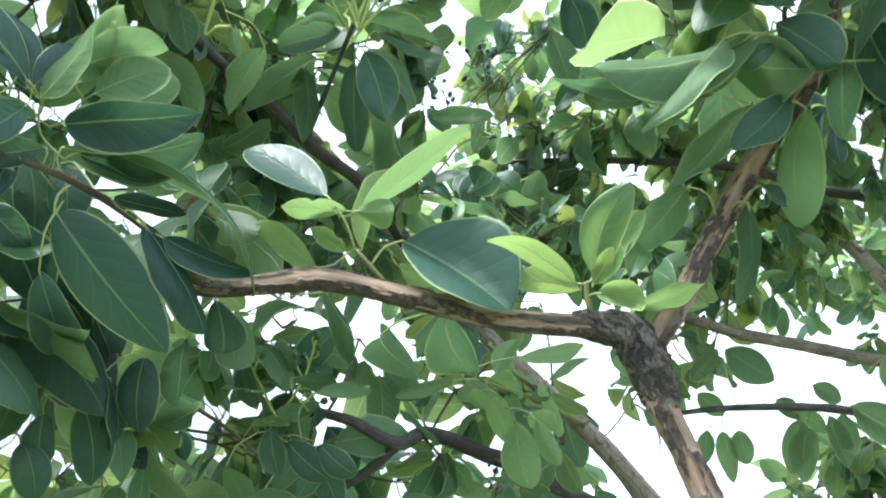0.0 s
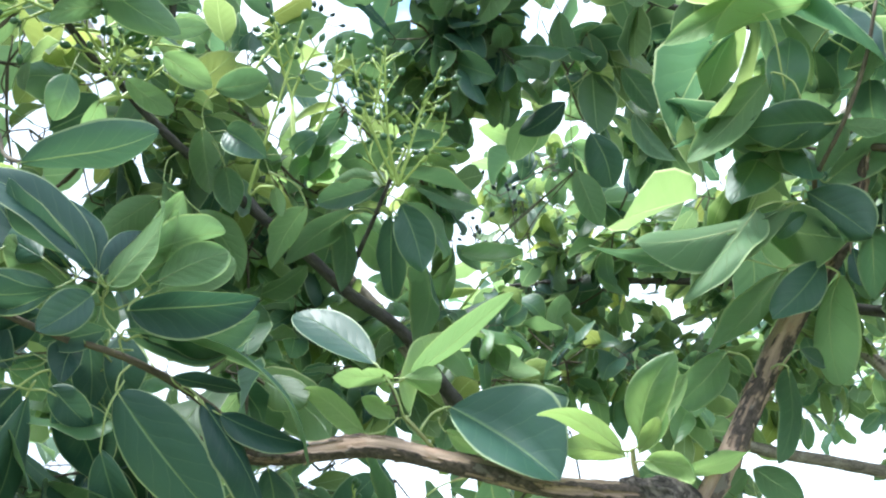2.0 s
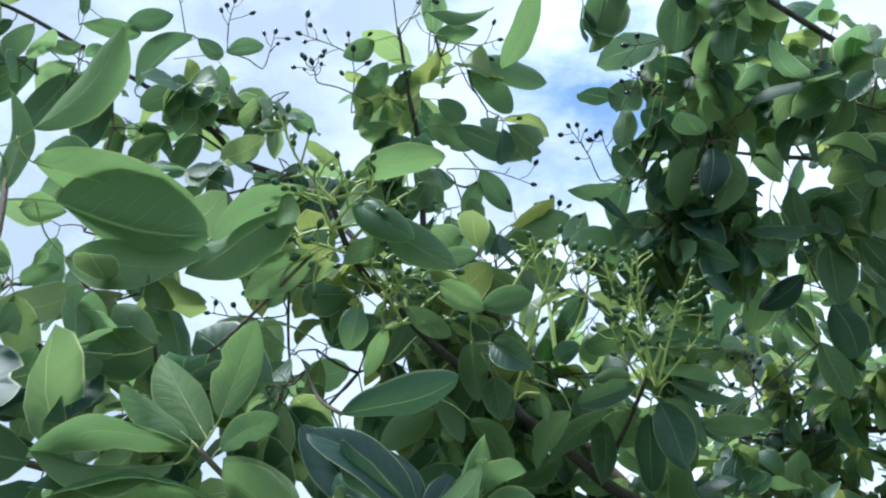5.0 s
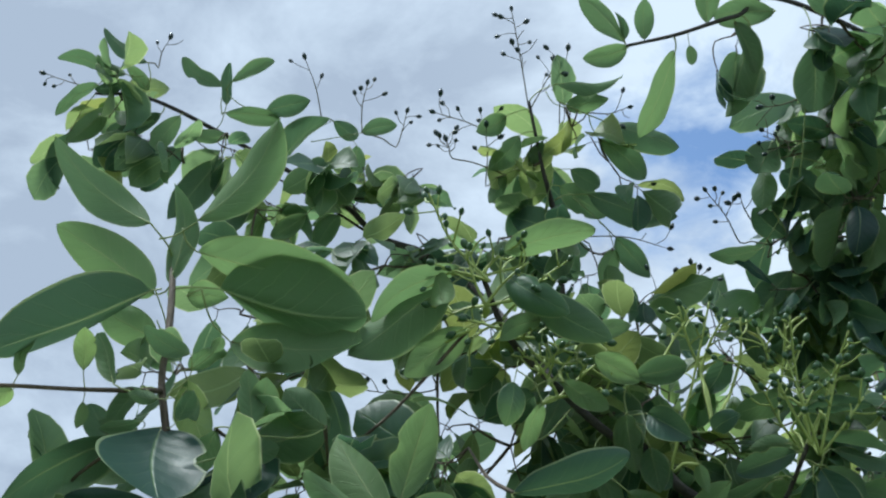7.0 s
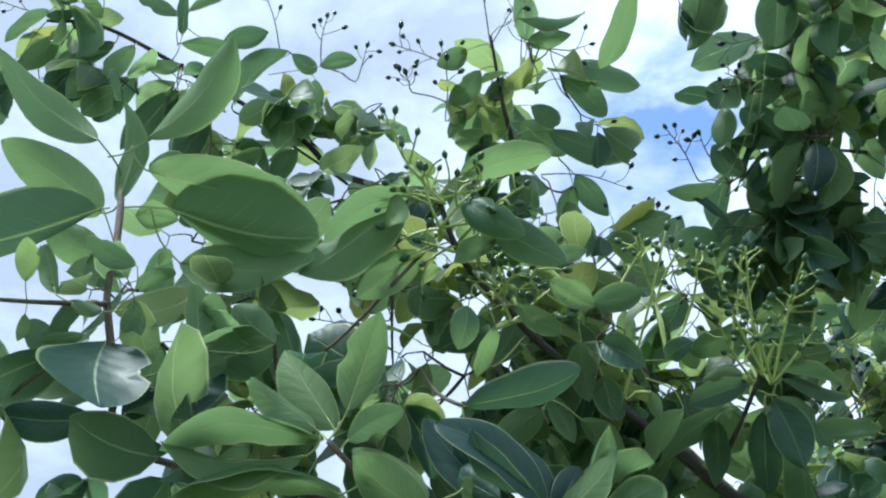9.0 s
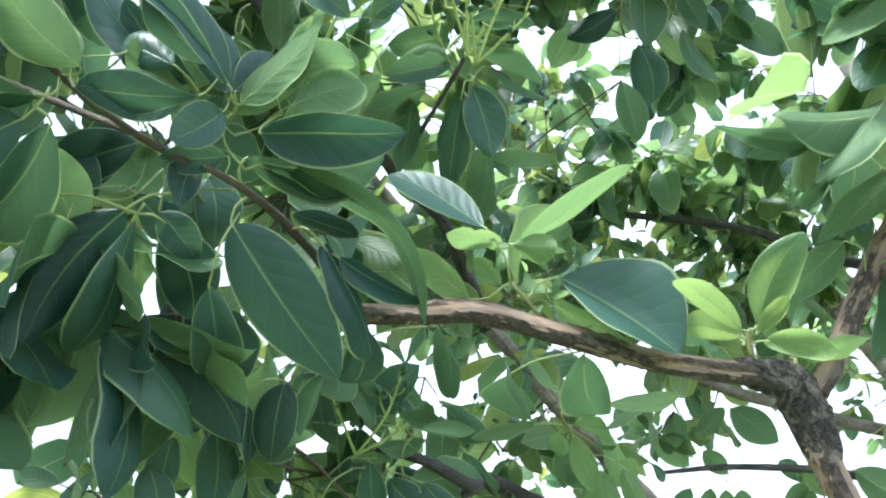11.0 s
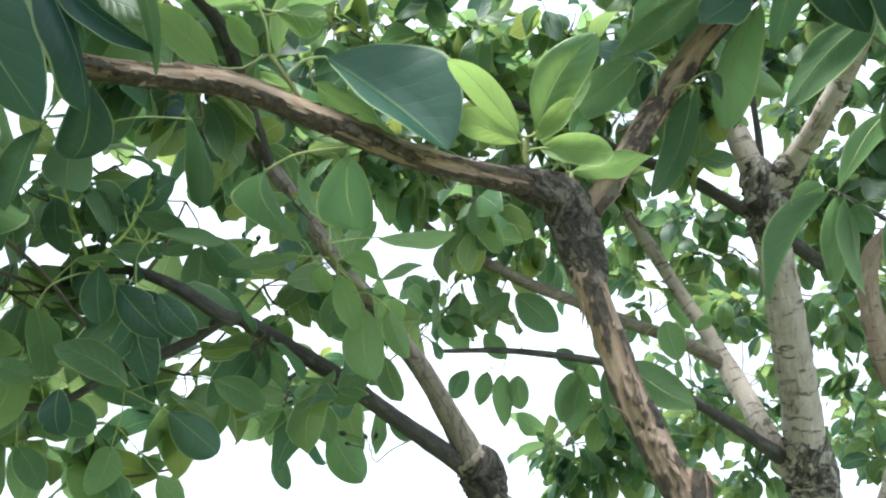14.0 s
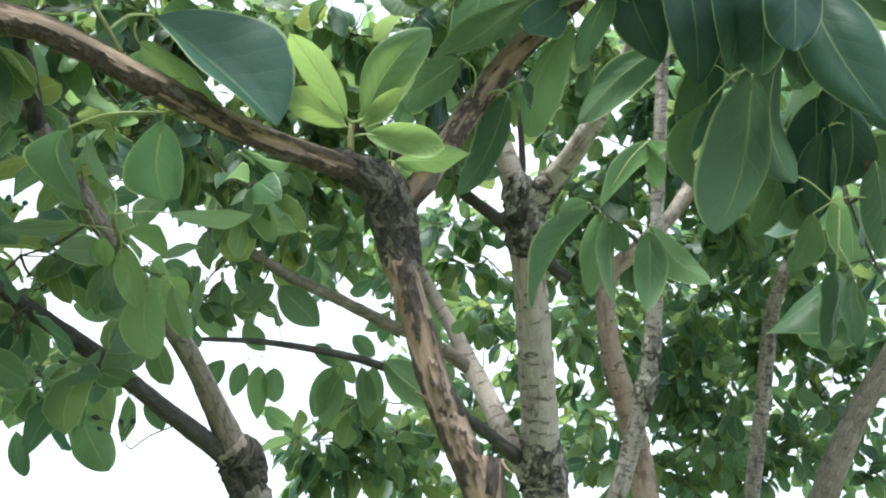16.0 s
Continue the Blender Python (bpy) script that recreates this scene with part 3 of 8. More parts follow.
def panicle(key, base, tip, count, ripe):
    """A loose panicle: one main stalk, paired side stalks, a small oval fruit at the end of each."""
    rng = PAN_RNG
    b, e = Vector(base), Vector(tip)
    long = (e - b).length
    way = (e - b).normalized()
    side = way.cross(ball(rng)).normalized()
    bow = side * long * rng.uniform(-0.12, 0.12)
    thick = 0.0009 if ripe else 0.0016
    root = nearest(key, b)
    main = spline([(*root, thick * 1.3), (*(root.lerp(b, 0.6) + way * 0.004), thick * 1.25), (*b, thick * 1.2), (*(b.lerp(e, 0.5) + bow), thick), (*e, thick * 0.7)], 0.008)
    v, f, _ = tube(main, 5)
    ends = [(e, way)]
    for k in range(count - 1):
        s = 0.35 + 0.6 * (k + 0.5) / max(1, count - 1)
        p = b.lerp(e, s) + bow * (4 * s * (1 - s))
        turn = Matrix.Rotation(radians(90) * (k // 2) + rng.uniform(-0.4, 0.4), 3, way)
        o = turn @ (side if k % 2 else -side)
        d = (o + way * rng.uniform(0.3, 1.0) + ball(rng) * 0.35).normalized()
        q = p + d * rng.uniform(0.016, 0.036)
        hook = (p + q) * 0.5 + ball(rng) * 0.005
        tv, tf, _ = tube(spline([(*p, thick * 0.8), (*hook, thick * 0.7), (*q, thick * 0.7)], 0.007), 4)
        n0 = len(v)
        v += tv
        f += [tuple(i + n0 for i in face) for face in tf]
        ends.append((q, (q - hook).normalized()))
    stalk = under(mesh_object("fruit_panicle", v, f, STALK_BROWN if ripe else STALK_GREEN), TREES[key])
    for q, d in ends:
        if rng.random() < 0.12:
            continue
        fruit = new("fruit", FRUITS[1 if ripe else 0])
        fruit.parent = stalk
        fruit.matrix_basis = Matrix.Translation(q) @ d.to_track_quat("Z", "Y").to_matrix().to_4x4() @ Matrix.Scale(rng.uniform(0.8, 1.2) * (1.0 if ripe else 1.05), 4)


FLAKE_RNG = random.Random(3)


def flakes(ob, key, count, size, label):
    """Thin curled strips of bark that lift off a limb."""
    rng, line = FLAKE_RNG, TWIG[ob.name]
    v, f, uv = [], [], []
    for _ in range(count):
        k = rng.randrange(2, len(line) - 3)
        p, r = Vector(line[k, :3]), line[k, 3]
        t = (Vector(line[k + 1, :3]) - Vector(line[k - 1, :3])).normalized()
        o = t.cross(ball(rng)).normalized()
        s = t.cross(o)
        long, wide = size * rng.uniform(0.7, 1.9), size * rng.uniform(0.18, 0.45)
        curl = rng.uniform(0.1, 0.9) * wide
        t = t * rng.choice((-1, 1))
        n0, steps = len(v), 6
        for i in range(steps):
            q = i / (steps - 1)
            w = wide * (1 - 0.75 * q * q) * rng.uniform(0.75, 1.1)
            for j in (-1, 0, 1):
                lift = r * 1.03 + curl * q * q * 1.8 + (0.25 * curl if j else 0)
                pos = p + t * long * q + o * (lift - 0.12 * abs(j) * w) + s * (j * w * 0.5)
                v.append(tuple(pos))
                uv.append((j * w + k * 0.013, long * q + k * 0.03))
        for i in range(steps - 1):
            for j in (0, 1):
                a = n0 + i * 3 + j
                f.append((a, a + 1, a + 4, a + 3))
    part = under(mesh_object("loose_bark", v, f, MATS["peel"], uv), TREES[key])
    tagged(part, label, kind="stuff")
    solid = part.modifiers.new("thickness", "SOLIDIFY")
    solid.thickness = 0.0006


def finish(key):
    fill = FILL[key]
    if fill["f"]:
        ob = under(mesh_object("foliage", fill["v"], fill["f"], FOLIAGE, fill["uv"]), TREES[key])
        at = ob.data.attributes.new("youth_light", "FLOAT", "POINT")
        at.data.foreach_set("value", fill["youth_light"])
        tagged(ob, "dense spray of smooth green oval leaves", kind="stuff")
    if fill["tf"]:
        ob = under(mesh_object("twig_spray", fill["tv"], fill["tf"], MATS["twig"], fill["tuv"]), TREES[key])
        tagged(ob, "fine brown twigs and leaf stalks", kind="stuff")


# ---- ground ----
def ground():
    n, verts, faces = 40, [], []
    for i in range(n + 1):
        for k in range(n + 1):
            a, b = (2 * i / n - 1), (2 * k / n - 1)
            x, y = 900 * a * abs(a) ** 2.2, 900 * b * abs(b) ** 2.2
            verts.append((x, y, -0.02 + 0.03 * noise.noise((x * 0.4, y * 0.4, 0))))
    for i in range(n):
        for k in range(n):
            a = i * (n + 1) + k
            faces.append((a, a + n + 1, a + n + 2, a + 1))
    ob = mesh_object("ground", verts, faces, GROUND)
    tagged(ob, "rough grassy ground under the trees", "ground", kind="structure")


ground()

# ---- trees ----
tree("near", "near_tree", (0.38, 0.89, 0), "tree with peeling brown bark and large glossy green leaves")
tree("left", "fruiting_tree", (0.37, 1.61, 0), "leafy tree with dark limbs and small dark oval fruit")
tree("back", "pale_tree", (1.15, 2.19, 0), "tree with pale grey trunk, dark collars and dense leaves")
tree("slim", "slim_tree", (0.81, 1.75, 0), "slim pale stemmed tree with dark scars")
tree("brown", "brown_tree", (1.48, 2.19, 0), "slim tree with brown peeling bark and dark foliage")
tree("far", "thin_tree", (1.95, 2.55, 0), "thin pale stemmed tree among dark leaves")
tree("edge", "leaning_tree", (1.79, 2.20, 0), "leaning grey tree with dense dark foliage")

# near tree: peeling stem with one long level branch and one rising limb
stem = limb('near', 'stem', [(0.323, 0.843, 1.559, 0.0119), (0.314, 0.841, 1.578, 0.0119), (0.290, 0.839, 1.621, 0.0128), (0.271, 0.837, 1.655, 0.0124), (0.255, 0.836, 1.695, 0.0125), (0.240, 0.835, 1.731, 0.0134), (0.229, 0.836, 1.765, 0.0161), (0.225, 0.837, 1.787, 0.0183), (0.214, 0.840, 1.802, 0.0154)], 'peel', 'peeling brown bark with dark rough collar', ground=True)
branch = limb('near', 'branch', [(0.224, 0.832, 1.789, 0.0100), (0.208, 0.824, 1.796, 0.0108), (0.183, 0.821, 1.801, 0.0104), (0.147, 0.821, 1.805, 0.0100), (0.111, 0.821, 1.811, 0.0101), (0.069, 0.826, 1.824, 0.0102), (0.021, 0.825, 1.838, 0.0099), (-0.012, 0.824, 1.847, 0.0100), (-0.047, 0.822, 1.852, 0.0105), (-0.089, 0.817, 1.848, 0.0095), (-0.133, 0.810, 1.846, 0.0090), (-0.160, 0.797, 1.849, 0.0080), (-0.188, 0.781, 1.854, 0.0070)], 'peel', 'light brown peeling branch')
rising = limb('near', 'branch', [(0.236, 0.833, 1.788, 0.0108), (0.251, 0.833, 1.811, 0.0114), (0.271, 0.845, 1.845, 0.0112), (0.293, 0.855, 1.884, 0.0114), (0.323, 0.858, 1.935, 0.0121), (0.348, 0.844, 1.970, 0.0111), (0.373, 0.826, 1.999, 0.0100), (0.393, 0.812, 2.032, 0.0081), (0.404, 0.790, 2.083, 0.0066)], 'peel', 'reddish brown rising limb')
tw_left = limb('near', 'twig', [(-0.133, 0.810, 1.846, 0.0071), (-0.144, 0.791, 1.858, 0.0052), (-0.160, 0.766, 1.876, 0.0046), (-0.182, 0.726, 1.891, 0.0040), (-0.205, 0.688, 1.900, 0.0034), (-0.225, 0.663, 1.904, 0.0029)], 'twig', '')
# young -0.12 paints shade into leaves turned outward, 0.35 paints rising ones lit
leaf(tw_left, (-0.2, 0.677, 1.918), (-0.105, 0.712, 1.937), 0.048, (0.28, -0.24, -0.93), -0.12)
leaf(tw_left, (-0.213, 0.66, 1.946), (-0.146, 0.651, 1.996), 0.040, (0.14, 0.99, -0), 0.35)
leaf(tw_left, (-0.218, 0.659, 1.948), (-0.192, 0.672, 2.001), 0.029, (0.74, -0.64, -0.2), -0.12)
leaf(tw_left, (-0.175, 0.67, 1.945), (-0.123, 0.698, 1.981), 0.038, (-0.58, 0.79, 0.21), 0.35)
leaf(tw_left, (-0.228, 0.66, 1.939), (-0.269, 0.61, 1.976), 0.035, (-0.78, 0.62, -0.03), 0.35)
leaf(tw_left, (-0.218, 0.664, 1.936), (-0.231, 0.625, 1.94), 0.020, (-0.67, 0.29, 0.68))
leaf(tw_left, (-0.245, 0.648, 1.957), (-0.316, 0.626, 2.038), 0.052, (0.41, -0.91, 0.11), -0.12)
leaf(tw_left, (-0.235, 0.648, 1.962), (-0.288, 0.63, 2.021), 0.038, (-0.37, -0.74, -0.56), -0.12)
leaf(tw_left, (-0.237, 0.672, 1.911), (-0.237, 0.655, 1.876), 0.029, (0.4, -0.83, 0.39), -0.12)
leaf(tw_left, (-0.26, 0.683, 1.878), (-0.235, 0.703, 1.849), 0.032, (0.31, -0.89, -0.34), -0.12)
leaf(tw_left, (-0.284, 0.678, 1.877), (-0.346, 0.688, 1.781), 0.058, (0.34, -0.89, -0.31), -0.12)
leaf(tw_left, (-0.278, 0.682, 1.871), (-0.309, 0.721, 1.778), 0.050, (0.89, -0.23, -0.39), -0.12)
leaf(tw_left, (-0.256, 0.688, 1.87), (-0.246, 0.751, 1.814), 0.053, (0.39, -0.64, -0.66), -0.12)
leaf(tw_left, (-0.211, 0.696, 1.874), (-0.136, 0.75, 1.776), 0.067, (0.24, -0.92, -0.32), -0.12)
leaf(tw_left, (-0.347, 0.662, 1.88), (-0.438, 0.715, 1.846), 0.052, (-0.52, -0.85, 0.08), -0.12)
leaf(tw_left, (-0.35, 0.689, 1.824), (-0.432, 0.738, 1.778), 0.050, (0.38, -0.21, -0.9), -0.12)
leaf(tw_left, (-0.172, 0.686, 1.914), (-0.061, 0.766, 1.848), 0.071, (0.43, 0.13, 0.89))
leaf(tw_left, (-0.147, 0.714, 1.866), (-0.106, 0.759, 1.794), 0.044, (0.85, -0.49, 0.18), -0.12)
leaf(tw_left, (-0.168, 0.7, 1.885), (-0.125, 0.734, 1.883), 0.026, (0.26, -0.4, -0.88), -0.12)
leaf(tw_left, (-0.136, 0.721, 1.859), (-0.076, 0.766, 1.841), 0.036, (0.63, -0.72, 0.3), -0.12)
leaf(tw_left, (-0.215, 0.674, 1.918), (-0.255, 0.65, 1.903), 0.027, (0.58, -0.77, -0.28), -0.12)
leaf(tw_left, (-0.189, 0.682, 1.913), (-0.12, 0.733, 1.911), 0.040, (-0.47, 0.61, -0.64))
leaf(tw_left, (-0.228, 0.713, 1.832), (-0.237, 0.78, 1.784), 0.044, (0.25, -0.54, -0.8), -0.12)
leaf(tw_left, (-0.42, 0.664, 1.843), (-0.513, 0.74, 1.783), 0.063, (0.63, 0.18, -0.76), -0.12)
tw_six = limb('near', 'twig', [(-0.238, 0.662, 1.907, 0.0035), (-0.270, 0.643, 1.919, 0.0033), (-0.306, 0.614, 1.939, 0.0032), (-0.328, 0.590, 1.955, 0.0030), (-0.351, 0.563, 1.977, 0.0031), (-0.366, 0.545, 1.995, 0.0029)], 'twig', 'brown young twig')
leaf(tw_six, (-0.349, 0.543, 2.019), (-0.315, 0.524, 2.095), 0.044, (-0.48, 0.78, 0.4), 0.3)
leaf(tw_six, (-0.352, 0.553, 1.996), (-0.317, 0.579, 2.029), 0.031, (-0.73, 0.63, 0.28), 0.3)
leaf(tw_six, (-0.377, 0.543, 2.005), (-0.427, 0.507, 2.033), 0.032, (-0.68, 0.58, -0.45), 0.3)
leaf(tw_six, (-0.374, 0.547, 1.998), (-0.5, 0.51, 2.016), 0.062, (0.09, 0.15, 0.98), 0.3)
leaf(tw_six, (-0.39, 0.549, 1.986), (-0.503, 0.514, 1.983), 0.056, (-0.22, 0.76, -0.62), 0.3)
leaf(tw_six, (-0.364, 0.569, 1.958), (-0.502, 0.532, 1.97), 0.068, (0.05, 0.15, 0.99), 0.3)
leaf(tw_six, (-0.295, 0.592, 1.942), (-0.339, 0.541, 1.981), 0.048, (-0.44, 0.75, 0.5), 0.3)
leaf(tw_six, (-0.317, 0.597, 1.923), (-0.432, 0.558, 1.948), 0.058, (-0.07, -0.4, -0.91), -0.12)
leaf(tw_six, (-0.331, 0.601, 1.908), (-0.457, 0.585, 1.812), 0.075, (0.23, -0.96, -0.14), -0.12)
leaf(tw_six, (-0.325, 0.595, 1.924), (-0.519, 0.594, 1.929), 0.091, (-0.03, 0.01, -1), -0.12)
leaf(tw_six, (-0.297, 0.598, 1.93), (-0.216, 0.59, 1.914), 0.039, (-0.21, -0.46, -0.86), -0.12)
leaf(tw_six, (-0.314, 0.606, 1.905), (-0.416, 0.668, 1.849), 0.062, (0.4, -0.16, -0.9), -0.12)
leaf(tw_six, (-0.362, 0.547, 2.005), (-0.426, 0.558, 2.091), 0.051, (-0.46, 0.77, -0.44), 0.3)
leaf(tw_six, (-0.344, 0.559, 1.987), (-0.331, 0.616, 1.97), 0.028, (-0.97, 0.25, 0.09), 0.3)
tw_nine = limb('near', 'twig', [(-0.270, 0.643, 1.919, 0.0030), (-0.404, 0.647, 1.977, 0.0035), (-0.567, 0.546, 2.010, 0.0041), (-0.593, 0.540, 2.076, 0.0043), (-0.608, 0.527, 2.140, 0.0044), (-0.622, 0.533, 2.178, 0.0043), (-0.647, 0.556, 2.260, 0.0046), (-0.689, 0.586, 2.374, 0.0043)], 'twig', '')
leaf(tw_nine, (-0.678, 0.528, 2.371), (-0.761, 0.441, 2.439), 0.065, (-0.73, 0.68, -0.01), 0.25)
leaf(tw_nine, (-0.628, 0.549, 2.376), (-0.519, 0.532, 2.473), 0.069, (-0.1, 0.96, 0.27), 0.25)
leaf(tw_nine, (-0.689, 0.57, 2.304), (-0.786, 0.501, 2.375), 0.067, (-0.39, 0.87, 0.31), 0.25)
leaf(tw_nine, (-0.690, 0.565, 2.306), (-0.704, 0.375, 2.144), 0.086, (-0.88, -0.26, 0.39), 0.15, 0.5, 0.6)
leaf(tw_nine, (-0.696, 0.598, 2.26), (-0.749, 0.553, 2.289), 0.051, (-0.48, 0.8, 0.37), 0.25)
leaf(tw_nine, (-0.635, 0.567, 2.346), (-0.464, 0.632, 2.311), 0.088, (-0.01, 0.50, 0.87), 0.25, 0.5, 0.6)
leaf(tw_nine, (-0.620, 0.598, 2.311), (-0.451, 0.636, 2.259), 0.112, (0.12, 0.58, 0.80), 0.15, 0.5, 0.6)
leaf(tw_nine, (-0.62, 0.633, 2.261), (-0.445, 0.637, 2.223), 0.084, (-0.06, 0.98, -0.17), 0.25)
leaf(tw_nine, (-0.656, 0.587, 2.303), (-0.649, 0.638, 2.328), 0.038, (-0.98, 0.04, 0.22), 0.25)
leaf(tw_nine, (-0.688, 0.623, 2.23), (-0.689, 0.567, 2.252), 0.029, (-0.69, 0.29, 0.66), 0.25)
leaf(tw_nine, (-0.67, 0.629, 2.233), (-0.61, 0.612, 2.242), 0.030, (-0.08, 0.26, 0.96), 0.25)
leaf(tw_nine, (-0.671, 0.571, 2.316), (-0.662, 0.559, 2.431), 0.055, (0.07, 0.99, 0.1), 0.25)
leaf(tw_nine, (-0.608, 0.531, 2.116), (-0.538, 0.465, 2.014), 0.112, (0.62, -0.68, -0.38), -0.1, 0.5)
leaf(tw_nine, (-0.645, 0.52, 2.107), (-0.737, 0.471, 2.039), 0.058, (-0.66, 0.26, 0.71), 0.15)
leaf(tw_nine, (-0.529, 0.577, 2.104), (-0.466, 0.609, 2.138), 0.058, (-0.57, 0.75, 0.34), 0.15)
leaf(tw_nine, (-0.526, 0.563, 2.125), (-0.505, 0.548, 2.161), 0.033, (-0.45, 0.69, 0.56), 0.15)
leaf(tw_nine, (-0.462, 0.595, 2.122), (-0.501, 0.576, 2.16), 0.041, (-0.29, 0.94, 0.17), 0.15)
leaf(tw_nine, (-0.578, 0.522, 2.148), (-0.576, 0.541, 2.123), 0.022, (-0.6, 0.66, 0.45), 0.15)
leaf(tw_nine, (-0.651, 0.512, 2.113), (-0.662, 0.503, 2.12), 0.012, (-0.54, 0.79, 0.29), 0.15)
leaf(tw_nine, (-0.56, 0.553, 2.117), (-0.614, 0.59, 2.084), 0.034, (-0.31, 0.33, 0.89), 0.15)
leaf(tw_nine, (-0.618, 0.504, 2.147), (-0.671, 0.534, 2.125), 0.030, (0.33, 0.87, 0.36), 0.15)
leaf(tw_nine, (-0.616, 0.549, 2.047), (-0.697, 0.516, 2.047), 0.045, (0.36, -0.86, -0.36), -0.12)
leaf(tw_nine, (-0.549, 0.565, 2.067), (-0.594, 0.557, 2.05), 0.032, (0.33, -0.81, -0.49), -0.12)
leaf(tw_nine, (-0.531, 0.56, 2.086), (-0.493, 0.57, 2.096), 0.026, (-0.33, 0.82, 0.47), 0.1)
leaf(tw_nine, (-0.581, 0.52, 2.115), (-0.561, 0.512, 2.141), 0.021, (-0.49, 0.64, 0.59), 0.1)
leaf(tw_nine, (-0.594, 0.503, 2.133), (-0.62, 0.489, 2.137), 0.016, (-0.37, 0.83, 0.41), 0.1)
leaf(tw_nine, (-0.613, 0.507, 2.114), (-0.652, 0.495, 2.107), 0.020, (-0.28, 0.32, 0.91), 0.1)
leaf(tw_nine, (-0.593, 0.53, 2.093), (-0.71, 0.537, 2.083), 0.055, (0.09, 0.93, -0.35), 0.1)
leaf(tw_nine, (-0.627, 0.563, 2.02), (-0.576, 0.611, 2.037), 0.034, (0.58, -0.73, 0.36), -0.12)
leaf(tw_nine, (-0.636, 0.574, 1.997), (-0.706, 0.589, 1.986), 0.037, (-0.09, -0.81, -0.58), -0.12)
leaf(tw_nine, (-0.549, 0.612, 1.995), (-0.494, 0.657, 2.021), 0.035, (-0.57, 0.8, -0.19), 0.1)
leaf(tw_nine, (-0.515, 0.549, 2.113), (-0.527, 0.546, 2.169), 0.032, (-0.52, 0.86, -0.06), 0.1)
leaf(tw_nine, (-0.569, 0.557, 2.067), (-0.528, 0.623, 2.088), 0.038, (-0.86, 0.51, 0.06), 0.1)
leaf(tw_nine, (-0.642, 0.51, 2.091), (-0.697, 0.522, 2.154), 0.040, (-0.6, 0.49, -0.63), 0.1)
leaf(tw_nine, (-0.558, 0.494, 2.17), (-0.593, 0.465, 2.191), 0.026, (-0.44, 0.81, 0.38), 0.1)
leaf(tw_nine, (-0.538, 0.502, 2.171), (-0.526, 0.498, 2.184), 0.014, (-0.47, 0.64, 0.6), 0.1)
leaf(tw_nine, (-0.631, 0.479, 2.145), (-0.666, 0.488, 2.206), 0.033, (0.23, 0.97, -0), 0.1)
tw_side = limb('near', 'twig', [(-0.606, 0.521, 2.151, 0.0036), (-0.668, 0.482, 2.145, 0.0027), (-0.735, 0.440, 2.142, 0.0024), (-0.765, 0.429, 2.137, 0.0019)], 'twig', '')
leaf(tw_side, (-0.666, 0.472, 2.161), (-0.656, 0.451, 2.197), 0.025, (-0.64, 0.58, 0.51), 0.5)
leaf(tw_side, (-0.672, 0.487, 2.135), (-0.683, 0.497, 2.114), 0.014, (-0.58, 0.58, 0.57), 0.5)
leaf(tw_side, (-0.725, 0.448, 2.155), (-0.712, 0.441, 2.193), 0.019, (-0.95, -0.07, 0.32), 0.5)
leaf(tw_side, (-0.733, 0.453, 2.143), (-0.767, 0.448, 2.128), 0.022, (-0.38, 0.72, 0.58), 0.5)
tw_spr2 = limb('near', 'twig', [(0.022, 0.824, 1.841, 0.0021), (0.006, 0.818, 1.860, 0.0021), (-0.007, 0.815, 1.874, 0.0024)], 'shoot', '')
leaf(tw_spr2, (-0.029, 0.801, 1.918), (-0.111, 0.83, 1.987), 0.052, (0.1, -0.87, 0.49), -0.12, 0.3)
leaf(tw_spr2, (0.034, 0.822, 1.881), (0.124, 0.795, 1.811), 0.094, (0.05, -0.86, 0.51), -0.12, 0.35, 0.85)
leaf(tw_spr2, (0.001, 0.809, 1.908), (0.092, 0.797, 1.976), 0.042, (-0.56, 0.24, 0.79), 0.3, 0.5)
leaf(tw_spr2, (-0.014, 0.807, 1.906), (-0.059, 0.772, 1.899), 0.027, (-0.31, 0.22, 0.92), 0.55)
leaf(tw_spr2, (-0.005, 0.808, 1.906), (0.031, 0.795, 1.898), 0.029, (0.39, 0.87, 0.29), 0.55)
leaf(tw_spr2, (-0.015, 0.818, 1.873), (-0.039, 0.789, 1.888), 0.019, (-0.46, 0.66, 0.59), 0.55)
leaf(tw_spr2, (0.028, 0.828, 1.862), (0.097, 0.827, 1.829), 0.036, (0.4, 0.36, 0.84), 0.55)
leaf(tw_spr2, (-0.041, 0.819, 1.862), (-0.093, 0.837, 1.913), 0.035, (0.65, 0.61, 0.45), 0.55)
leaf(tw_spr2, (-0.002, 0.819, 1.876), (0.031, 0.848, 1.958), 0.044, (-0.93, 0.19, 0.31), 0.55)
tw_spr = limb('near', 'twig', [(0.186, 0.820, 1.811, 0.0027), (0.184, 0.819, 1.824, 0.0030), (0.184, 0.817, 1.836, 0.0021)], 'shoot', '')
leaf(tw_spr, (0.175, 0.806, 1.833), (0.109, 0.754, 1.865), 0.026, (-0.1, 0.6, 0.79), 0.8)
leaf(tw_spr, (0.178, 0.813, 1.829), (0.126, 0.801, 1.836), 0.028, (-0.12, 0.83, 0.54), 0.75)
leaf(tw_spr, (0.19, 0.808, 1.838), (0.217, 0.762, 1.897), 0.040, (-0.39, -0.81, -0.44), 0.5)
leaf(tw_spr, (0.192, 0.805, 1.823), (0.231, 0.741, 1.795), 0.026, (0.87, 0.43, 0.24), 0.7)
leaf(tw_spr, (0.193, 0.817, 1.838), (0.235, 0.83, 1.9), 0.036, (-0, 0.98, -0.2), 0.6)
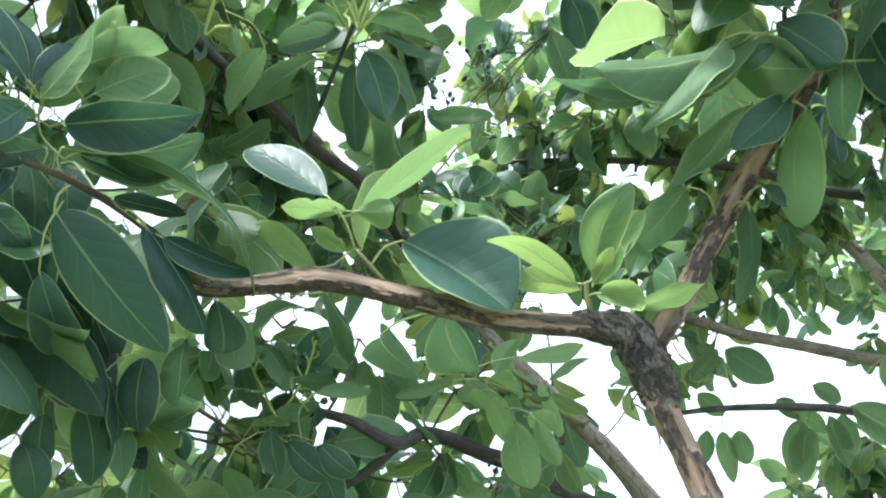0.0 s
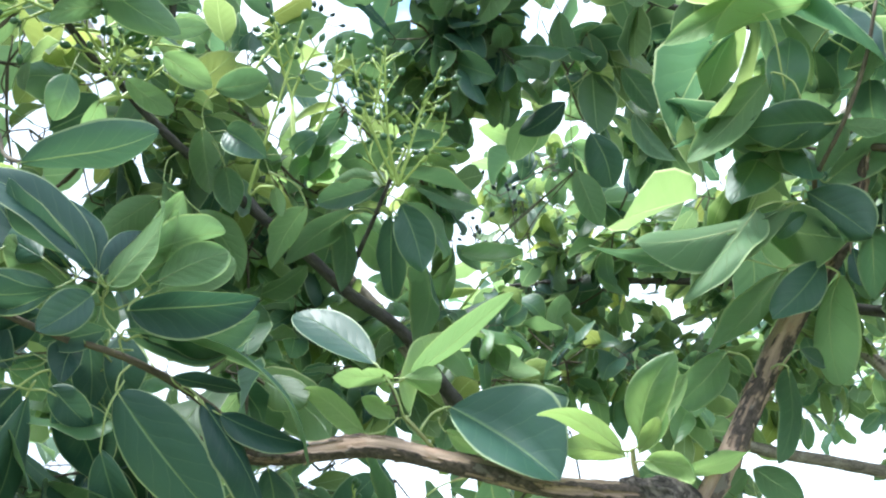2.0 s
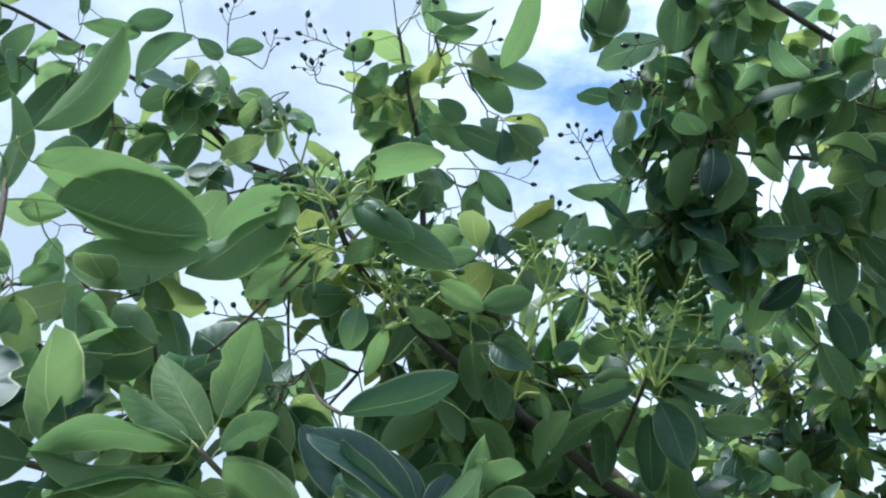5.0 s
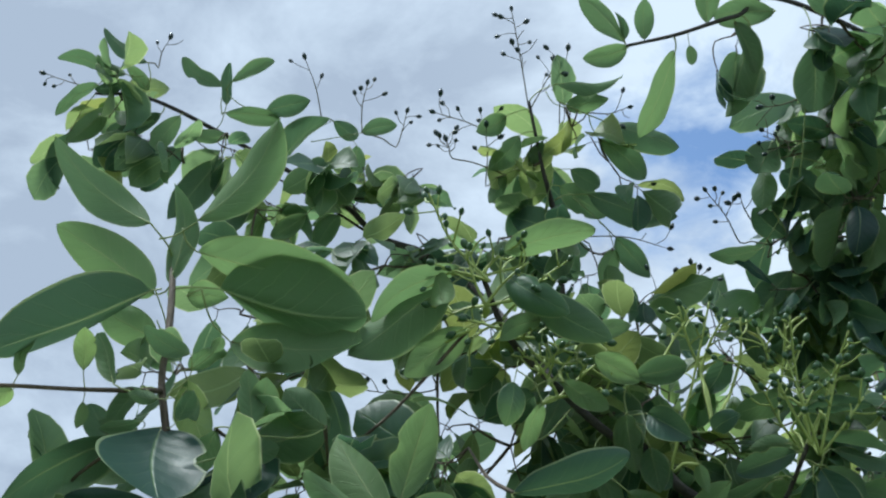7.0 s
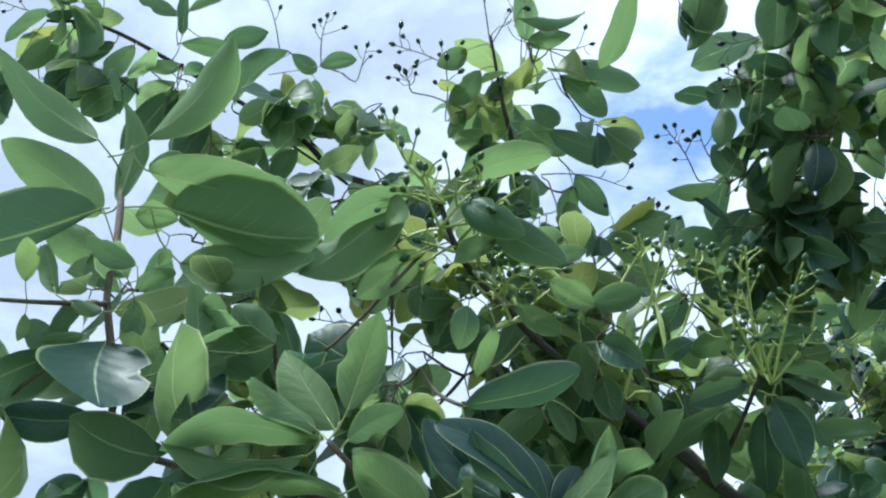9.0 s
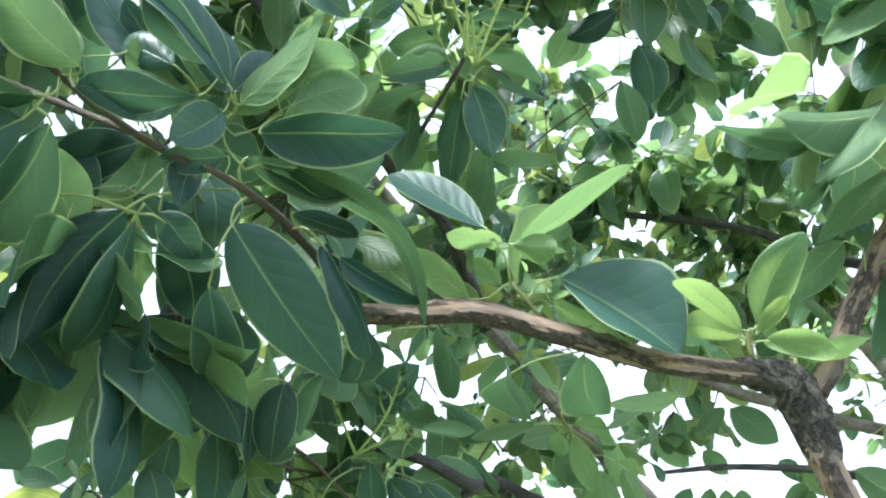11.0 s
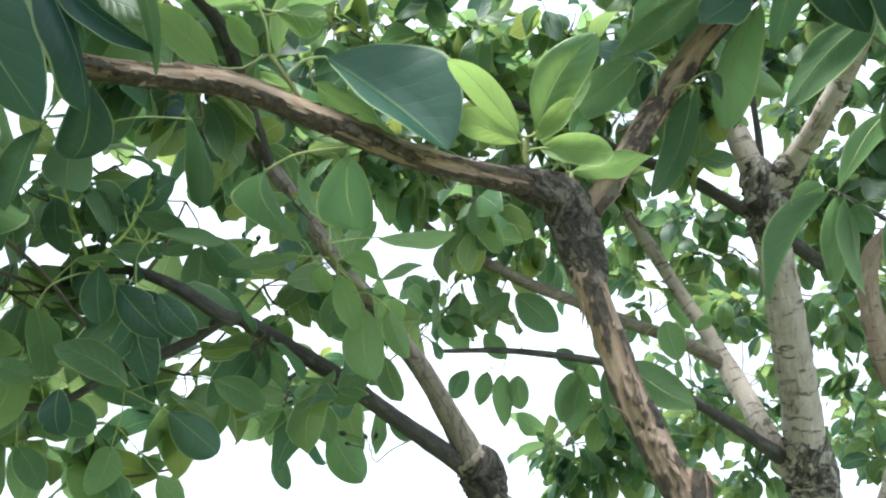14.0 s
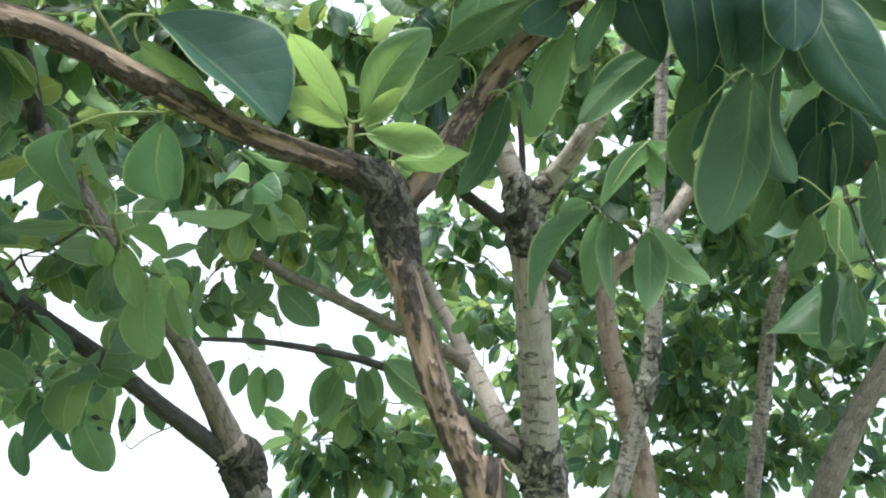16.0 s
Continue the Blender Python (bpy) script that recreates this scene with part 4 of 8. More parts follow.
leaf(tw_spr, (0.19, 0.813, 1.833), (0.212, 0.8, 1.862), 0.026, (-0.2, -0.94, -0.26), 0.5)
leaf(tw_spr, (0.189, 0.809, 1.831), (0.205, 0.775, 1.85), 0.016, (0.51, 0.59, 0.63), 0.8)
tw_sprb = limb('near', 'twig', [(0.219, 0.822, 1.798, 0.0022), (0.219, 0.819, 1.813, 0.0020)], 'shoot', '')
leaf(tw_sprb, (0.219, 0.827, 1.816), (0.275, 0.8, 1.822), 0.029, (0, -0.22, -0.98), 0.6)
leaf(tw_sprb, (0.218, 0.819, 1.838), (0.237, 0.841, 1.875), 0.026, (0.32, -0.88, 0.36), 0.6)
leaf(tw_sprb, (0.216, 0.826, 1.818), (0.195, 0.833, 1.85), 0.018, (-0.33, 0.85, -0.41), 0.6)
leaf(rising, (0.328, 0.805, 1.981), (0.261, 0.85, 1.92), 0.047, (0.69, 0.67, -0.27), 0.1)
leaf(rising, (0.27, 0.821, 1.914), (0.228, 0.868, 1.884), 0.038, (0.38, 0.71, 0.59), 0.1)
leaf(rising, (0.357, 0.808, 1.984), (0.303, 0.778, 1.927), 0.040, (0.14, -0.93, 0.34), 0.12)
leaf(rising, (0.37, 0.813, 1.974), (0.372, 0.892, 1.901), 0.051, (-0.32, 0.65, 0.69), 0.1)
leaf(rising, (0.32, 0.832, 1.9), (0.323, 0.907, 1.84), 0.045, (0.87, 0.29, 0.41), 0.1)
leaf(rising, (0.402, 0.805, 2.011), (0.413, 0.873, 1.972), 0.038, (-0.3, 0.51, 0.8), 0.1)
leaf(rising, (0.249, 0.79, 1.995), (0.214, 0.845, 2.009), 0.033, (0.79, 0.39, 0.47), 0.1)
leaf(rising, (0.332, 0.829, 1.915), (0.357, 0.856, 1.907), 0.018, (0.71, -0.68, -0.19), 0.12)
leaf(rising, (0.517, 0.885, 2.028), (0.479, 0.969, 1.97), 0.051, (0.77, 0.56, 0.31), 0.15)
leaf(branch, (0.059, 0.885, 1.833), (0.078, 0.949, 1.794), 0.051, (-0.02, 0.53, 0.85), 0.15)
leaf(branch, (-0.004, 0.917, 1.824), (0.006, 1.009, 1.812), 0.044, (-0.81, 0.16, 0.56), 0.15)
tw_four = limb('near', 'twig', [(0.383, 0.825, 2.008, 0.0033), (0.363, 0.798, 2.032, 0.0028), (0.355, 0.776, 2.046, 0.0025), (0.373, 0.729, 2.072, 0.0023), (0.395, 0.712, 2.118, 0.0021), (0.408, 0.693, 2.164, 0.0018)], 'twig', '')
leaf(tw_four, (0.337, 0.784, 2.03), (0.199, 0.729, 1.982), 0.058, (-0.2, 0.88, -0.42), 0.2)
leaf(tw_four, (0.329, 0.783, 2.03), (0.163, 0.791, 2.006), 0.058, (0.14, -0.02, -0.99), 0.12)
leaf(tw_four, (0.306, 0.781, 2.027), (0.232, 0.759, 1.939), 0.055, (0.37, 0.77, -0.51), 0.2)
leaf(tw_four, (0.348, 0.782, 2.04), (0.384, 0.753, 1.983), 0.052, (-0.64, -0.77, -0.01), 0.12)
leaf(tw_four, (0.347, 0.788, 2.023), (0.321, 0.791, 2.004), 0.019, (0.1, -0.95, -0.29), 0.12)
leaf(tw_four, (0.348, 0.778, 2.053), (0.313, 0.762, 2.084), 0.028, (0.14, 0.82, 0.56), 0.2)
leaf(tw_four, (0.362, 0.779, 2.055), (0.388, 0.785, 2.109), 0.028, (-0.2, 0.98, -0.02), 0.2)
leaf(tw_four, (0.353, 0.777, 2.057), (0.264, 0.748, 2.106), 0.050, (0.35, 0.38, 0.86), 0.2)
leaf(tw_four, (0.366, 0.782, 2.048), (0.443, 0.797, 2.095), 0.043, (-0.5, 0.59, 0.63), 0.2)
leaf(tw_four, (0.371, 0.737, 2.08), (0.299, 0.728, 2.076), 0.047, (0.13, -0.86, -0.49), 0.25)
leaf(tw_four, (0.329, 0.726, 2.091), (0.344, 0.719, 2.16), 0.040, (-0.12, -0.99, -0.07), 0.25)
leaf(tw_four, (0.321, 0.713, 2.117), (0.253, 0.76, 2.064), 0.047, (0.49, 0.86, 0.14), 0.25)
leaf(tw_four, (0.378, 0.698, 2.168), (0.273, 0.696, 2.139), 0.051, (-0.26, -0.1, 0.96), 0.25)
leaf(tw_four, (0.3, 0.684, 2.175), (0.237, 0.708, 2.151), 0.034, (0.34, 0.94, 0.04), 0.25)
leaf(tw_four, (0.375, 0.737, 2.08), (0.416, 0.745, 2.075), 0.020, (-0.18, 0.98, 0.12), 0.25)
leaf(tw_four, (0.407, 0.718, 2.132), (0.377, 0.728, 2.1), 0.021, (0.61, 0.72, -0.33), 0.25)
leaf(tw_four, (0.383, 0.72, 2.12), (0.422, 0.715, 2.145), 0.028, (-0.08, 0.94, 0.33), 0.25)
leaf(tw_four, (0.403, 0.76, 2.186), (0.399, 0.82, 2.148), 0.045, (-0.3, -0.52, -0.8), 0.12)
leaf(tw_four, (0.438, 0.759, 2.199), (0.431, 0.819, 2.161), 0.040, (-0.34, -0.52, -0.78), 0.12)
leaf(tw_four, (0.372, 0.763, 2.168), (0.385, 0.831, 2.144), 0.040, (-0.15, -0.31, -0.94), 0.12)
leaf(tw_four, (0.419, 0.781, 2.144), (0.44, 0.85, 2.118), 0.040, (-0.13, -0.31, -0.94), 0.12)
leaf(tw_four, (0.397, 0.74, 2.227), (0.427, 0.809, 2.206), 0.045, (-0.01, -0.29, -0.96), 0.12)
leaf(tw_four, (0.367, 0.738, 2.223), (0.367, 0.807, 2.218), 0.040, (-0.32, -0.07, -0.94), 0.12)
leaf(tw_four, (0.436, 0.746, 2.226), (0.464, 0.813, 2.21), 0.040, (-0.05, -0.22, -0.97), 0.12)
leaf(tw_left, (-0.255, 0.772, 1.949), (-0.244, 0.769, 1.89), 0.044, (0.19, -0.98, 0.08), -0.12)
leaf(tw_left, (-0.273, 0.782, 1.921), (-0.263, 0.835, 1.855), 0.048, (0.31, -0.77, -0.57), -0.12)
leaf(tw_left, (-0.293, 0.796, 1.884), (-0.264, 0.865, 1.798), 0.056, (0.35, -0.79, -0.51), -0.12)
leaf(tw_left, (-0.234, 0.804, 1.844), (-0.231, 0.873, 1.797), 0.039, (0.99, -0.11, -0.1), -0.12)
tw_low = limb('near', 'twig', [(-0.188, 0.781, 1.854, 0.0042), (-0.302, 0.985, 1.858, 0.0037), (-0.284, 1.016, 1.824, 0.0032), (-0.234, 1.054, 1.792, 0.0028), (-0.196, 1.081, 1.766, 0.0025), (-0.157, 1.111, 1.727, 0.0020)], 'twig', '')
leaf(tw_low, (-0.299, 1.023, 1.809), (-0.291, 1.054, 1.714), 0.047, (-0.33, -0.89, -0.32))
leaf(tw_low, (-0.335, 1.035, 1.782), (-0.325, 1.051, 1.73), 0.028, (0.29, -0.93, -0.24))
leaf(tw_low, (-0.254, 1.012, 1.83), (-0.25, 1.033, 1.764), 0.041, (0.22, -0.93, -0.29))
leaf(tw_low, (-0.237, 1.033, 1.762), (-0.232, 1.042, 1.733), 0.022, (0.21, -0.94, -0.26))
leaf(tw_low, (-0.276, 1.056, 1.702), (-0.243, 1.075, 1.636), 0.047, (-0.24, 0.96, 0.16))
leaf(tw_low, (-0.161, 1.06, 1.66), (-0.156, 1.073, 1.621), 0.031, (0.15, -0.95, -0.28))
leaf(tw_low, (-0.183, 1.059, 1.668), (-0.217, 1.059, 1.678), 0.026, (0.02, 1, 0.07))
leaf(tw_low, (-0.104, 1.052, 1.667), (-0.168, 1.049, 1.695), 0.036, (-0.02, 1, 0.09))
leaf(tw_low, (-0.138, 1.024, 1.762), (-0.132, 1.039, 1.715), 0.033, (0.12, -0.95, -0.29))
leaf(tw_low, (-0.121, 1.028, 1.747), (-0.077, 1.036, 1.709), 0.039, (0.05, -0.98, -0.17))
leaf(tw_low, (-0.086, 1.026, 1.743), (-0.051, 1.033, 1.712), 0.032, (0.04, -0.98, -0.18))
leaf(tw_low, (-0.168, 0.99, 1.873), (-0.164, 0.989, 1.811), 0.047, (-0.12, 0.99, -0.02))
leaf(tw_low, (-0.073, 0.977, 1.886), (-0.062, 1.047, 1.833), 0.041, (0.52, 0.47, 0.72))
leaf(tw_low, (-0.089, 1.01, 1.792), (-0.036, 1.036, 1.795), 0.028, (-0.28, 0.65, -0.71))
leaf(tw_low, (-0.111, 1.006, 1.808), (-0.071, 1.036, 1.804), 0.024, (-0.37, 0.61, 0.7))
leaf(tw_low, (-0.131, 1.018, 1.777), (-0.083, 1.013, 1.78), 0.023, (0.13, 0.92, -0.38))
leaf(tw_low, (-0.157, 1.024, 1.766), (-0.116, 1.021, 1.766), 0.019, (0.05, 0.55, 0.83))
leaf(tw_low, (-0.309, 1.056, 1.711), (-0.351, 1.118, 1.664), 0.043, (0.1, 0.65, 0.76))
leaf(tw_low, (-0.187, 1.041, 1.725), (-0.179, 1.098, 1.679), 0.034, (0.06, 0.62, 0.78))
leaf(tw_low, (-0.349, 1.174, 1.622), (-0.341, 1.146, 1.703), 0.052, (-0.26, 0.91, 0.33), 0.6)
leaf(tw_low, (-0.248, 1.164, 1.624), (-0.219, 1.138, 1.695), 0.047, (-0.08, 0.92, 0.37), 0.6)
leaf(tw_low, (-0.236, 1.142, 1.688), (-0.232, 1.131, 1.719), 0.025, (-0.16, 0.93, 0.34), 0.6)
leaf(tw_low, (-0.305, 1.125, 1.759), (-0.358, 1.122, 1.779), 0.029, (-0, 1, 0.1), 0.6)
leaf(tw_low, (-0.215, 1.134, 1.706), (-0.268, 1.136, 1.715), 0.029, (0.05, 0.99, 0.11), 0.6)
leaf(tw_low, (-0.187, 1.243, 1.724), (-0.113, 1.25, 1.68), 0.045, (0.05, -1, -0.07), 0.12)
leaf(tw_low, (-0.201, 1.249, 1.71), (-0.252, 1.259, 1.693), 0.028, (0.1, 0.96, 0.27), 0.12)
leaf(tw_low, (-0.213, 1.261, 1.677), (-0.16, 1.264, 1.65), 0.044, (0.04, -1, -0.03), 0.12)
leaf(tw_low, (-0.234, 1.257, 1.694), (-0.289, 1.322, 1.639), 0.056, (0.16, 0.72, 0.68), 0.12)
leaf(tw_low, (-0.086, 1.25, 1.673), (-0.031, 1.256, 1.635), 0.050, (0.07, -0.99, -0.08), 0.12)
leaf(tw_low, (-0.126, 1.216, 1.792), (-0.094, 1.23, 1.738), 0.047, (0.13, -0.98, -0.17), 0.12)
leaf(tw_low, (-0.179, 1.219, 1.799), (-0.16, 1.232, 1.752), 0.039, (-0.19, 0.96, 0.19), 0.12)
leaf(tw_low, (-0.267, 1.254, 1.716), (-0.286, 1.273, 1.661), 0.045, (-0.2, 0.9, 0.38), 0.12)
leaf(tw_low, (-0.236, 1.278, 1.629), (-0.207, 1.288, 1.588), 0.037, (-0.24, 0.97, 0.07), 0.12)
leaf(tw_low, (-0.043, 1.235, 1.707), (0.012, 1.237, 1.682), 0.037, (0, 0.99, 0.11), 0.12)
leaf(tw_low, (-0.141, 1.267, 1.635), (-0.158, 1.284, 1.586), 0.040, (-0.09, 0.93, 0.35), 0.12)
leaf(tw_low, (-0.089, 1.27, 1.609), (-0.061, 1.276, 1.581), 0.029, (-0.14, 0.99, 0.08), 0.12)
leaf(tw_low, (-0.291, 1.24, 1.768), (-0.317, 1.258, 1.719), 0.043, (-0.18, 0.89, 0.42), 0.12)
leaf(tw_low, (-0.246, 1.238, 1.759), (-0.212, 1.245, 1.726), 0.036, (-0.14, 0.99, 0.07), 0.12)
tw_hang = limb('near', 'twig', [(0.404, 0.790, 2.083, 0.0042), (0.508, 0.746, 2.037, 0.0039), (0.542, 0.737, 2.020, 0.0037), (0.597, 0.740, 1.944, 0.0032), (0.626, 0.749, 1.885, 0.0029), (0.652, 0.757, 1.831, 0.0022)], 'twig', '')
# young below zero darkens these hanging leaves, painting the shade of the crown above
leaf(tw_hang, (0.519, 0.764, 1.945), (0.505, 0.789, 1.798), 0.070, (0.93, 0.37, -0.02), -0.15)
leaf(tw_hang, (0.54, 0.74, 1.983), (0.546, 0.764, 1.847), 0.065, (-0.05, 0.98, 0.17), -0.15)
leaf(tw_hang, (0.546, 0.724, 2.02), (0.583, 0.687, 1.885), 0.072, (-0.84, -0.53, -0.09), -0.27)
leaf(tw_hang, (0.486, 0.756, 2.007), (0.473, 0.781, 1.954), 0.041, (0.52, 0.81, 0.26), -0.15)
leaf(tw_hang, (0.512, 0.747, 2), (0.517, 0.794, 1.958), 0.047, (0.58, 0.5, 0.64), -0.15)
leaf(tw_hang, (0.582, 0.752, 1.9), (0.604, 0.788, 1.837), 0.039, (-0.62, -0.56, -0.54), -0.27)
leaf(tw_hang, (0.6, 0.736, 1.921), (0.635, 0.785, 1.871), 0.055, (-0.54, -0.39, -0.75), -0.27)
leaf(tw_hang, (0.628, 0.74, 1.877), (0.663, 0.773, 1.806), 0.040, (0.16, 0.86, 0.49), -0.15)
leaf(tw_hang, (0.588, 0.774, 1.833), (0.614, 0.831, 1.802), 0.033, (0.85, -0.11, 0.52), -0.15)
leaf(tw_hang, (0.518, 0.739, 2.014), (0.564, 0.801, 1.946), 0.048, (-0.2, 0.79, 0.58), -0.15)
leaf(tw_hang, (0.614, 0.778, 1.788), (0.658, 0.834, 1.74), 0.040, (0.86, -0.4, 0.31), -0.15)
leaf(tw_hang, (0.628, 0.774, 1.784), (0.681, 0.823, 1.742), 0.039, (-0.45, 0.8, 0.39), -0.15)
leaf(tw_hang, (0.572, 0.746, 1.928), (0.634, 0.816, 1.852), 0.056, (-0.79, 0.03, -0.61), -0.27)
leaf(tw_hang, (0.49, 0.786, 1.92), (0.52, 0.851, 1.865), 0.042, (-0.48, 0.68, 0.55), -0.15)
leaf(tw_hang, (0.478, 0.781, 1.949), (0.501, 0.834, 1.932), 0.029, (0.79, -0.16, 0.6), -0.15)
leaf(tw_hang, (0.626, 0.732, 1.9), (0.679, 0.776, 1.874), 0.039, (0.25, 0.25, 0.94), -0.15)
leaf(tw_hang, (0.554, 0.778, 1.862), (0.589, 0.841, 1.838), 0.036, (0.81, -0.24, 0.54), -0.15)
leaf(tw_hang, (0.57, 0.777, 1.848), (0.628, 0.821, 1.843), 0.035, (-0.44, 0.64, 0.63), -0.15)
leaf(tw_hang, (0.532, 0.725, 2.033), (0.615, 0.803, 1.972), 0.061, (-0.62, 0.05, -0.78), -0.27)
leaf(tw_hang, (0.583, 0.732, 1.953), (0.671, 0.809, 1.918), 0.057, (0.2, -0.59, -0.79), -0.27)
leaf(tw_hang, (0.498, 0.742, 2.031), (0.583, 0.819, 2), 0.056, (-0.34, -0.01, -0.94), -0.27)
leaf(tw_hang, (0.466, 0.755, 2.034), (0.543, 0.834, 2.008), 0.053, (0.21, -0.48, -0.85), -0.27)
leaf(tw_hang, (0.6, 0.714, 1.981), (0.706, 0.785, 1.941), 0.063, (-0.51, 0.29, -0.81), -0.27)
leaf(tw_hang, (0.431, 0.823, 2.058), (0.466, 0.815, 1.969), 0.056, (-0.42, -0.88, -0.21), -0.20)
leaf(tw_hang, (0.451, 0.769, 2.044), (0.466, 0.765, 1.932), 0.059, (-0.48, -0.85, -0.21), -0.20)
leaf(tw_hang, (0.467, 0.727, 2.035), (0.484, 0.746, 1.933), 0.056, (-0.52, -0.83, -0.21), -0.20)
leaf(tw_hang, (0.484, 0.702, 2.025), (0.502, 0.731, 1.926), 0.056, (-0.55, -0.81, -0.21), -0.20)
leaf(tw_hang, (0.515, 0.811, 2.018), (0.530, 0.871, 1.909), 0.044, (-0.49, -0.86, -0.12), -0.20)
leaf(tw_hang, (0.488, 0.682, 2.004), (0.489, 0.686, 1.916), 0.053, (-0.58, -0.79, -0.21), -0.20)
collar('near', [(0.241, 0.835, 1.731, 0.0125), (0.238, 0.834, 1.742, 0.0150), (0.233, 0.834, 1.756, 0.0172), (0.226, 0.833, 1.779, 0.0205), (0.216, 0.829, 1.793, 0.0190), (0.202, 0.824, 1.799, 0.0158), (0.186, 0.822, 1.802, 0.0135), (0.170, 0.821, 1.804, 0.0110)])
collar('near', [(0.270, 0.836, 1.659, 0.0103), (0.282, 0.838, 1.638, 0.0132), (0.288, 0.840, 1.625, 0.0107)])

# left tree: stump with a dark branch and a long limb rising to the fruiting crown
c_stem = limb('left', 'stem', [(0.345, 1.562, 1.562, 0.0266), (0.326, 1.549, 1.619, 0.0266), (0.307, 1.541, 1.665, 0.0304), (0.287, 1.531, 1.684, 0.0279)], 'bark', 'grey brown stem with a knobbly collar', ground=True)
collar('left', [(0.333, 1.553, 1.601, 0.0251), (0.319, 1.545, 1.640, 0.0312), (0.306, 1.540, 1.669, 0.0350), (0.289, 1.530, 1.685, 0.0272)])
c_pale = limb('left', 'limb', [(0.303, 1.541, 1.668, 0.0251), (0.270, 1.527, 1.716, 0.0196), (0.213, 1.492, 1.786, 0.0162), (0.135, 1.464, 1.866, 0.0144), (0.062, 1.436, 1.935, 0.0141), (0.006, 1.415, 1.998, 0.0132), (-0.059, 1.407, 2.069, 0.0124), (-0.148, 1.397, 2.183, 0.0160), (-0.229, 1.364, 2.278, 0.0144), (-0.300, 1.321, 2.377, 0.0119), (-0.377, 1.269, 2.498, 0.0093)], 'bark', 'grey brown rising limb')
c_limb = limb('left', 'limb', [(-0.020, 1.416, 2.024, 0.0130), (-0.054, 1.262, 2.057, 0.0111), (-0.079, 1.164, 2.082, 0.0094), (-0.129, 1.096, 2.108, 0.0087), (-0.166, 1.032, 2.137, 0.0081), (-0.204, 0.970, 2.160, 0.0073), (-0.248, 0.913, 2.192, 0.0065), (-0.277, 0.857, 2.213, 0.0057), (-0.300, 0.812, 2.237, 0.0053), (-0.321, 0.770, 2.256, 0.0046), (-0.329, 0.721, 2.275, 0.0039), (-0.335, 0.686, 2.312, 0.0035)], 'dark', 'dark slender limb')
c_branch = limb('left', 'branch', [(0.312, 1.542, 1.654, 0.0213), (0.279, 1.539, 1.673, 0.0166), (0.182, 1.496, 1.720, 0.0137), (0.101, 1.459, 1.761, 0.0132), (0.041, 1.420, 1.783, 0.0126), (-0.027, 1.362, 1.804, 0.0107), (-0.038, 1.193, 1.767, 0.0095), (-0.096, 1.189, 1.795, 0.0076), (-0.154, 1.191, 1.805, 0.0057), (-0.215, 1.205, 1.780, 0.0044)], 'dark', 'dark grey branch')
c_branch2 = limb('left', 'branch', [(-0.038, 1.194, 1.765, 0.0076), (-0.080, 1.208, 1.735, 0.0070), (-0.140, 1.203, 1.701, 0.0056), (-0.202, 1.201, 1.661, 0.0046), (-0.282, 1.203, 1.677, 0.0031)], 'dark', '')
c_up = limb('left', 'branch', [(-0.295, 0.817, 2.231, 0.0043), (-0.400, 0.906, 2.392, 0.0045), (-0.529, 0.958, 2.542, 0.0056), (-0.625, 0.954, 2.600, 0.0058), (-0.676, 0.929, 2.657, 0.0053), (-0.772, 0.893, 2.728, 0.0045), (-0.907, 0.723, 2.779, 0.0037), (-1.007, 0.687, 2.800, 0.0028)], 'dark', 'dark upper branch')
c_up2 = limb('left', 'branch', [(-0.612, 0.972, 2.586, 0.0031), (-0.646, 0.939, 2.610, 0.0026), (-0.706, 0.895, 2.651, 0.0022), (-0.761, 0.859, 2.684, 0.0018)], 'dark', '')
c_up3 = limb('left', 'branch', [(-0.201, 0.984, 2.159, 0.0073), (-0.342, 1.018, 2.366, 0.0054), (-0.348, 1.008, 2.470, 0.0052), (-0.344, 0.981, 2.568, 0.0049), (-0.349, 0.939, 2.642, 0.0037), (-0.351, 0.888, 2.732, 0.0025)], 'dark', '')
c_spr8 = limb('left', 'twig', [(-0.131, 1.091, 2.114, 0.0049), (-0.089, 1.026, 2.147, 0.0033), (-0.050, 0.976, 2.193, 0.0029), (-0.046, 0.971, 2.204, 0.0023)], 'dark', '')
leaf(c_spr8, (-0.042, 0.994, 2.168), (-0.02, 1.01, 2.089), 0.053, (0.05, -0.98, -0.19), 0.1)
leaf(c_spr8, (-0.036, 0.994, 2.17), (-0.001, 1.074, 2.134), 0.045, (0.91, -0.41, -0.02), 0.1)
leaf(c_spr8, (-0.053, 0.997, 2.156), (-0.069, 1.079, 2.086), 0.051, (-0.67, -0.55, -0.5), 0.1)
leaf(c_spr8, (-0.064, 0.977, 2.185), (-0.133, 0.967, 2.164), 0.036, (0.25, -0.89, -0.38), 0.1)
leaf(c_spr8, (-0.043, 0.975, 2.199), (0.037, 1.027, 2.196), 0.045, (0.08, -0.07, 0.99), 0.1)
leaf(c_spr8, (-0.027, 0.987, 2.187), (0.036, 1.049, 2.177), 0.042, (-0.68, 0.62, -0.4), 0.1)
leaf(c_spr8, (-0.045, 0.958, 2.227), (0.025, 0.959, 2.224), 0.033, (-0.04, -0.12, -0.99), 0.1)
leaf(c_spr8, (-0.069, 0.97, 2.193), (-0.114, 0.979, 2.196), 0.026, (0.19, 0.89, 0.42), 0.1)
leaf(c_spr8, (-0.026, 1.03, 2.113), (-0.032, 1.132, 2.057), 0.055, (0.7, 0.37, 0.61), 0.1)
leaf(c_spr8, (-0.093, 0.982, 2.159), (-0.182, 1.01, 2.124), 0.047, (-0.18, 0.5, 0.85), 0.1)
